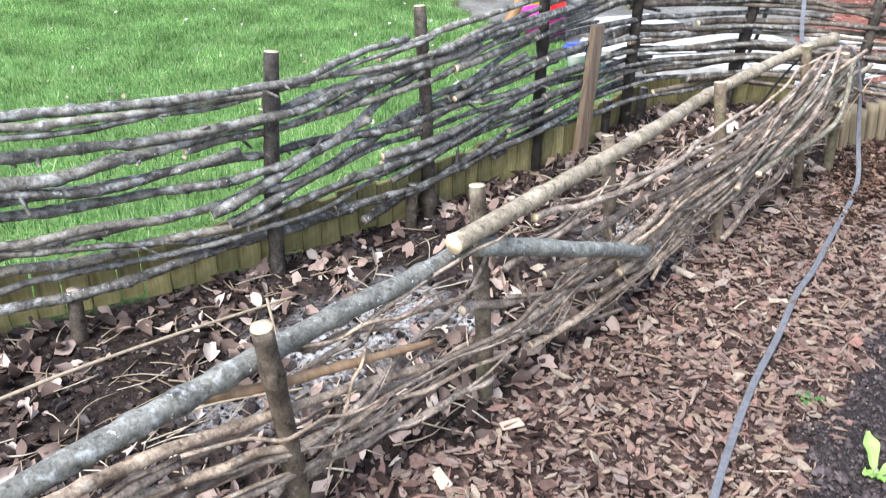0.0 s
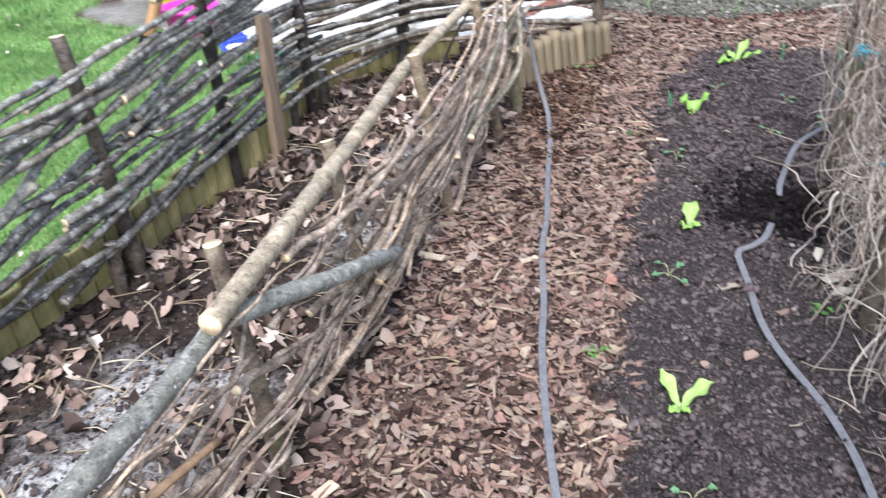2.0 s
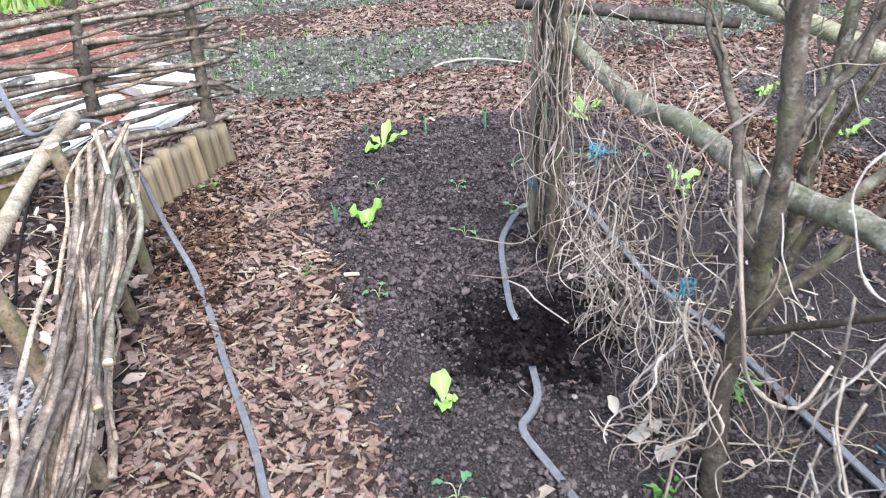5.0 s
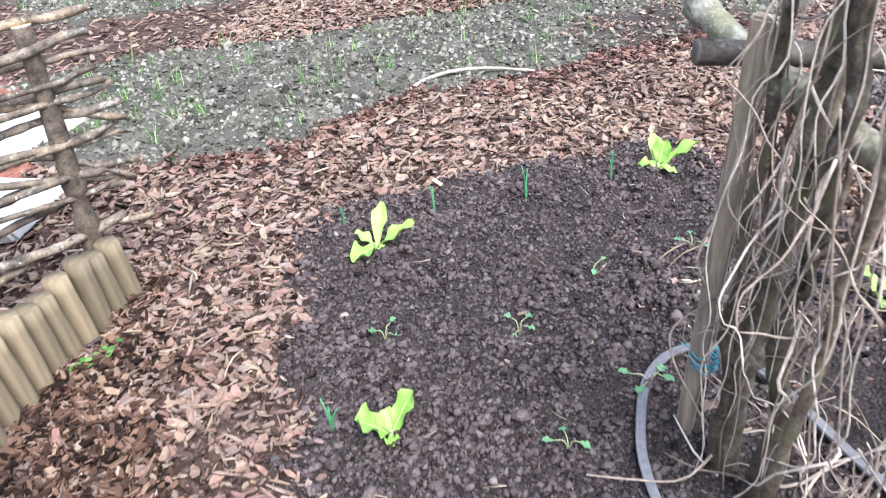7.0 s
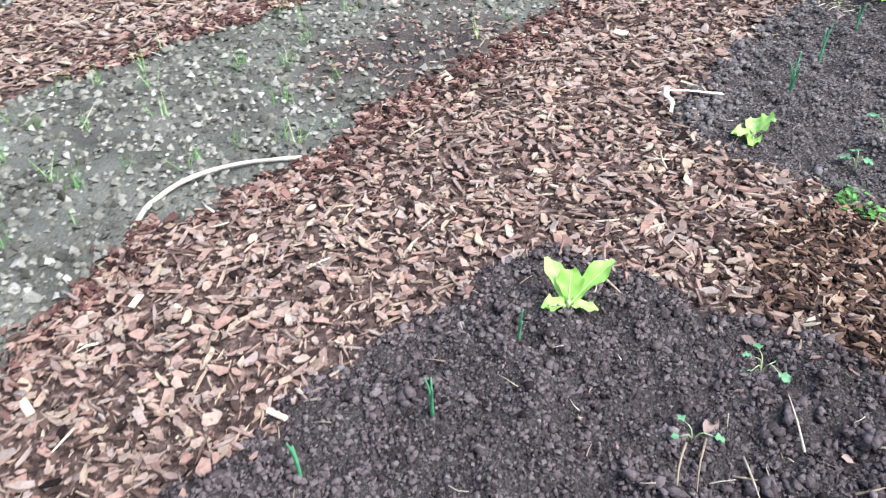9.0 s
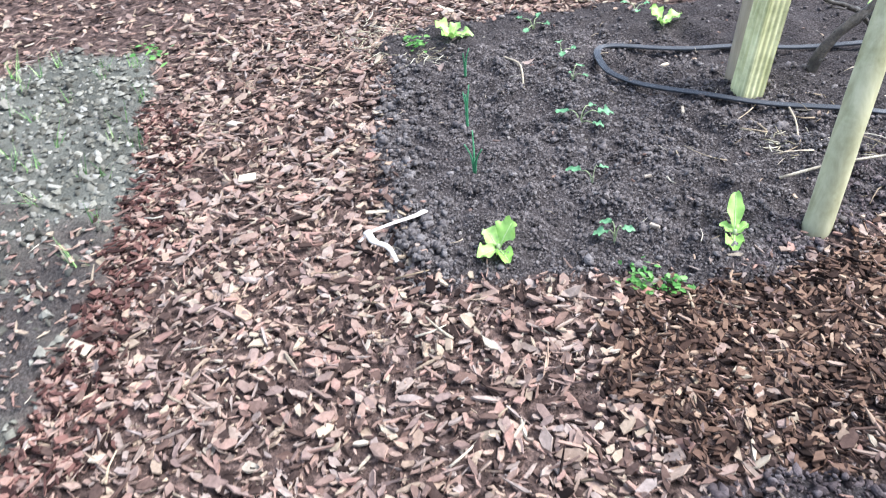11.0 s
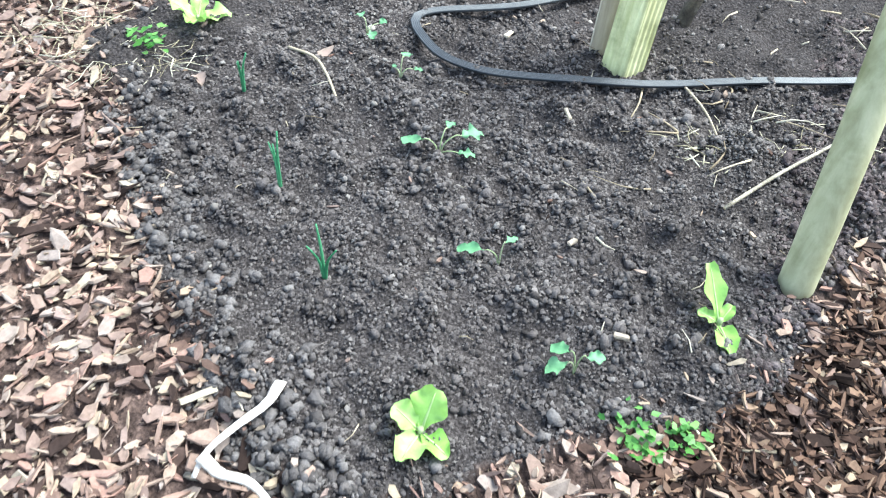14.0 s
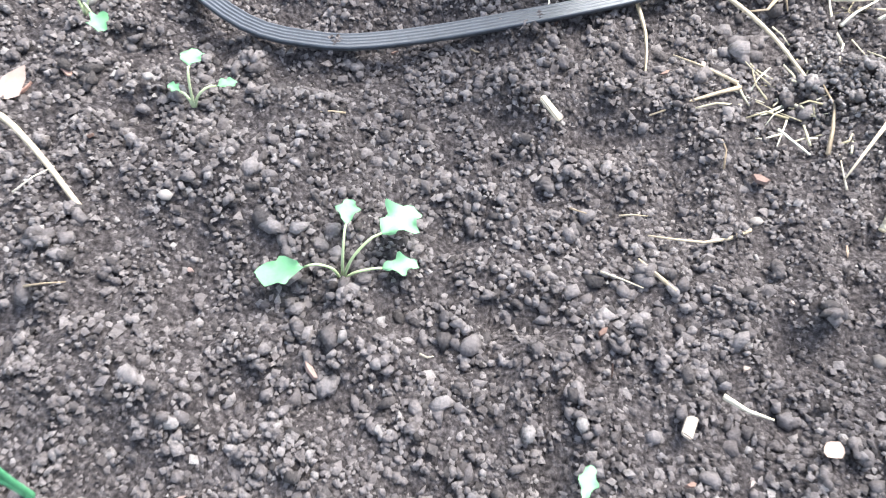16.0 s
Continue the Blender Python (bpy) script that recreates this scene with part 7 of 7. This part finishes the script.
for dx, dy, lx, ly in ((0, 0.18, 0.62, 0.016), (0, -0.18, 0.62, 0.016), (0.305, 0, 0.016, 0.34), (-0.305, 0, 0.016, 0.34)):
    a = radians(-12)
    part("side", bm_mesh("side", boxy((lx, ly, 0.1), (-0.02 + dx * math.cos(a) - dy * math.sin(a), 10.6 + dx * math.sin(a) + dy * math.cos(a), 0.01), -12, 0.004)), M_GREEN, ob)
ob = thing("garden_lamp", (0.56, 8.6, 0), "black solar garden lamp on a thin pole at the lawn edge", "lamp")
part("pole", lathe([(0.012, -0.02), (0.012, 0.28)], (0.56, 8.6, 0), 12), M_BLACK, ob)
part("lantern", lathe([(0.03, 0.28), (0.045, 0.3), (0.045, 0.41), (0.03, 0.42)], (0.56, 8.6, 0), 16), M_WHITE, ob, "pale lantern glass")
part("roof", lathe([(0.09, 0.415), (0.085, 0.43), (0.02, 0.47), (0.005, 0.475)], (0.56, 8.6, 0), 16), M_BLACK, ob)
lone("garden_post", branch([(0.7, 8.72, -0.03), (0.71, 8.74, 0.6), (0.7, 8.75, 1.6)], 0.055, 0.05, 14, 0.08, 0.04, r), [M_OLDPOST, M_CUTGREY], (0.7, 8.72, 0), "grey wooden post at the corner of the border", "post")
for i, (sx, sy, sz) in enumerate(((0.03, 8.08, 0.08), (0.17, 7.95, 0.09), (0.33, 8.1, 0.07), (0.42, 8.3, 0.08), (0.47, 8.52, 0.08), (0.68, 8.08, 0.09), (0.25, 8.35, 0.07), (0.95, 8.6, 0.1), (1.1, 9.1, 0.1), (1.3, 9.7, 0.12), (-0.12, 7.95, 0.05), (-1.55, 8.2, 0.06), (-1.75, 8.05, 0.05), (-1.35, 8.45, 0.08))):
    lone("border_stone", lumps(np.array([sx]), np.array([sy]), np.array([0.0]), np.array([sz]), np.random.default_rng(800 + i), 0.1, 0.3, 0.6, smooth=True), M_STONE, (sx, sy, 0), "rounded white stone at the lawn border", "stone", "white border stones")
lone("plant_pot", lathe([(0.2, 0), (0.21, 0.02), (0.29, 0.55), (0.31, 0.56), (0.31, 0.6), (0.28, 0.6), (0.27, 0.5)], (-2.02, 8.85, 0)), M_GREY, (-2.02, 8.85, 0), "tall grey plastic plant pot before the house wall", "pot")
lone("glass_jar", lathe([(0.05, 0), (0.055, 0.01), (0.055, 0.1), (0.045, 0.12), (0.045, 0.135)], (-2.2, 8.4, 0), 20), M_GREY, (-2.2, 8.4, 0), "small grey jar standing in the red mulch", "jar")
for i, (sx, sy) in enumerate(((-3.5, 7.9), (-3.35, 7.95), (-3.2, 8.1), (-3.05, 8.15), (-2.9, 8.2), (-2.75, 8.3), (-2.55, 8.5), (-3.7, 7.75))):
    rr = np.random.default_rng(820 + i)
    ob = thing("dry_shrub", (sx, sy, 0), "dry brown leafless stems before the house wall", "shrub", "dry stems by the wall")
    for k in range(4):
        h = rr.normal(0, 0.25, 2)
        part("stem", branch([(sx, sy, 0), (sx + h[0] * 0.5, sy + h[1] * 0.5, 0.45), (sx + h[0], sy + h[1], 1.0)], 0.014, 0.007, 6, 0.08, 0.08, rr), [M_STAKE, M_CUTGREY], ob)
ob = thing("spade", (0.43, 5.56, 0), "spade with a long wooden handle leaning beside the toys", "spade")
part("handle", branch([(0.43, 5.56, 0.08), (0.6, 5.62, 0.42), (0.8, 5.7, 0.82), (0.94, 5.76, 1.12)], 0.036, 0.034, 14, 0.05, 0.02, r), [M_HANDLE, M_HANDLE], ob)
part("blade", bm_mesh("blade", boxy((0.17, 0.012, 0.2), (0.4, 5.55, -0.08), 20, 0.004, 0, 0, (0, 22))), M_BLACK, ob, "dark steel blade")
ob = thing("toy_bucket", (0.72, 5.7, 0), "bright pink plastic toy bucket behind the fence", "toy bucket")
part("body", lathe([(0.12, 0), (0.13, 0.01), (0.165, 0.15), (0.18, 0.155), (0.18, 0.175), (0.155, 0.175), (0.15, 0.12)], (0.72, 5.7, 0.02)), M_PINK, ob)
part("handle", branch([(0.55, 5.7, 0.17), (0.62, 5.6, 0.15), (0.72, 5.54, 0.13), (0.84, 5.6, 0.16), (0.89, 5.7, 0.18)], 0.011, 0.011, 8, 0.03, 0, r), [M_PINK, M_PINK], ob)
lone("red_toy", bm_mesh("red_toy", boxy((0.11, 0.07, 0.08), (0.79, 5.68, 0.18), 20, 0.015)), M_RED, (0.79, 5.68, 0.18), "small red toy lying in the pink bucket", "toy")
lone("yellow_tub", lathe([(0.12, 0), (0.13, 0.01), (0.16, 0.16), (0.17, 0.17), (0.17, 0.19), (0.15, 0.19), (0.14, 0.12)], (0.74, 6.55, 0.01)), M_YELLOW, (0.74, 6.55, 0.01), "yellow plastic tub standing on the paving", "tub")
lone("white_basin", lathe([(0.1, 0), (0.11, 0.01), (0.15, 0.1), (0.16, 0.11), (0.14, 0.11), (0.12, 0.06)], (0.88, 6.85, 0.01)), M_WHITE, (0.88, 6.85, 0.01), "white plastic basin standing on the paving", "basin")
lone("blue_toy", bm_mesh("blue_toy", boxy((0.16, 0.09, 0.1), (0.86, 5.22, 0.0), 20, 0.02)), M_BLUE, (0.86, 5.22, 0), "blue plastic toy lying on the grass", "toy")
lone("white_cup", lathe([(0.04, 0), (0.055, 0.1), (0.058, 0.105), (0.05, 0.1), (0.04, 0.03)], (0.82, 4.95, 0.0), 20), M_WHITE, (0.82, 4.95, 0), "small white plastic cup lying behind the fence", "cup")
lone("green_toy", bm_mesh("green_toy", boxy((0.15, 0.08, 0.05), (0.98, 4.9, 0.0), -10, 0.015)), M_GREEN, (0.98, 4.9, 0), "green plastic toy on the grass", "toy")
for i in range(2):
    lone("brick", bm_mesh("brick", boxy((0.24, 0.2, 0.12), (5.3 + 0.02 * i, 10.35, 0.12 * i), 20 + 5 * i, 0.01, 0.006, i)), M_BRICK, (5.3, 10.35, 0.12 * i), "reddish building block in a small stack", "brick", "stack of blocks")
lone("blue_shovel", bm_mesh("blue_shovel", boxy((0.1, 0.03, 0.28), (4.88, 9.2, 0), 30, 0.01, 0, 0, (12, -14))), M_BLUE, (4.88, 9.2, 0), "blue plastic shovel leaning beside the path", "shovel")

M_IRIS = foliage("iris_leaf", [(0, (0.03, 0.12, 0.035)), (1, (0.07, 0.2, 0.06))], 0.45, 0.25, per_island)
M_LIGHTLEAF = foliage("border_leaf", [(0, (0.14, 0.27, 0.05)), (0.7, (0.25, 0.38, 0.08)), (1, (0.42, 0.48, 0.2))], 0.5, 0.3, per_island)
M_PETAL = foliage("white_petal", [(0, (0.7, 0.7, 0.66)), (1, (0.8, 0.8, 0.78))], 0.6, 0.3, per_island)


def clumps(places, n, spread, tall, wide, mat, name, label, seed):
    """Garden plants of many upright leaves, a tuft at each place."""
    rr = np.random.default_rng(seed)
    px = np.concatenate([rr.normal(x, spread, n) for x, y in places])
    py = np.concatenate([rr.normal(y, spread, n) for x, y in places])
    return stuff(name, blades(px, py, np.zeros(len(px)), rr, tall, wide, 0.35, name), mat, label, "plants")


clumps(((2.63, 9.88), (2.45, 9.95), (2.75, 10.05)), 90, 0.12, (0.2, 0.42), 0.012, M_IRIS, "iris_leaves", "dark green sword shaped leaves by the kerb", 850)
clumps(((1.3, 8.25), (1.5, 8.55), (1.8, 8.9), (2.1, 9.3), (3.3, 10.75), (3.6, 11.0), (3.9, 11.25), (4.3, 11.6), (3.1, 10.5), (1.45, 9.6), (2.0, 10.3), (4.05, 7.8), (4.2, 8.1), (4.3, 7.75), (3.95, 8.0), (4.5, 8.4), (5.2, 9.8)),
       110, 0.13, (0.05, 0.17), 0.02, M_LIGHTLEAF, "border_leaves", "leafy light green border plants beside the kerb", 860)
lone("white_flower", leaf_arrays(14, np.random.default_rng(880), *(np.random.default_rng(881).normal(c, 0.035, 14) for c in (2.55, 9.58)), np.full(14, 0.22), np.full(14, 0.06)), M_PETAL, (2.55, 9.58, 0.2), "white spring flower among green leaves", "flower")
lone("garden_ball", lathe([(0.01, 0.30), (0.05, 0.31), (0.075, 0.35), (0.08, 0.39), (0.07, 0.43), (0.04, 0.455), (0.01, 0.46)], (1.6, 9.2, 0)), M_WHITE, (1.6, 9.2, 0.3), "pale glass ball on a thin rod in the border", "ball")
lone("ball_rod", branch([(1.6, 9.2, 0), (1.6, 9.2, 0.31)], 0.008, 0.008, 8, 0.05, 0.0, r), [M_BLACK, M_BLACK], (1.6, 9.2, 0), "thin dark rod carrying the pale ball", "rod")
for i, (ax, ay, bx, by, bz) in enumerate(((1.0, 9.0, 1.5, 9.1, 0.9), (1.2, 9.2, 0.9, 9.3, 0.95), (1.4, 9.4, 2.0, 9.5, 1.0), (2.1, 10.6, 2.15, 10.7, 1.3), (4.6, 12.0, 4.7, 12.1, 1.2))):
    lone("dead_stem", branch([(ax, ay, 0), ((ax + bx) / 2 + 0.04, (ay + by) / 2, bz * 0.5), (bx, by, bz)], 0.022, 0.014, 8, 0.06, 0.1, r), [M_STAKE, M_CUTGREY], (ax, ay, 0), "dry dark stem standing in the border", "stem", "dry stems of the border")
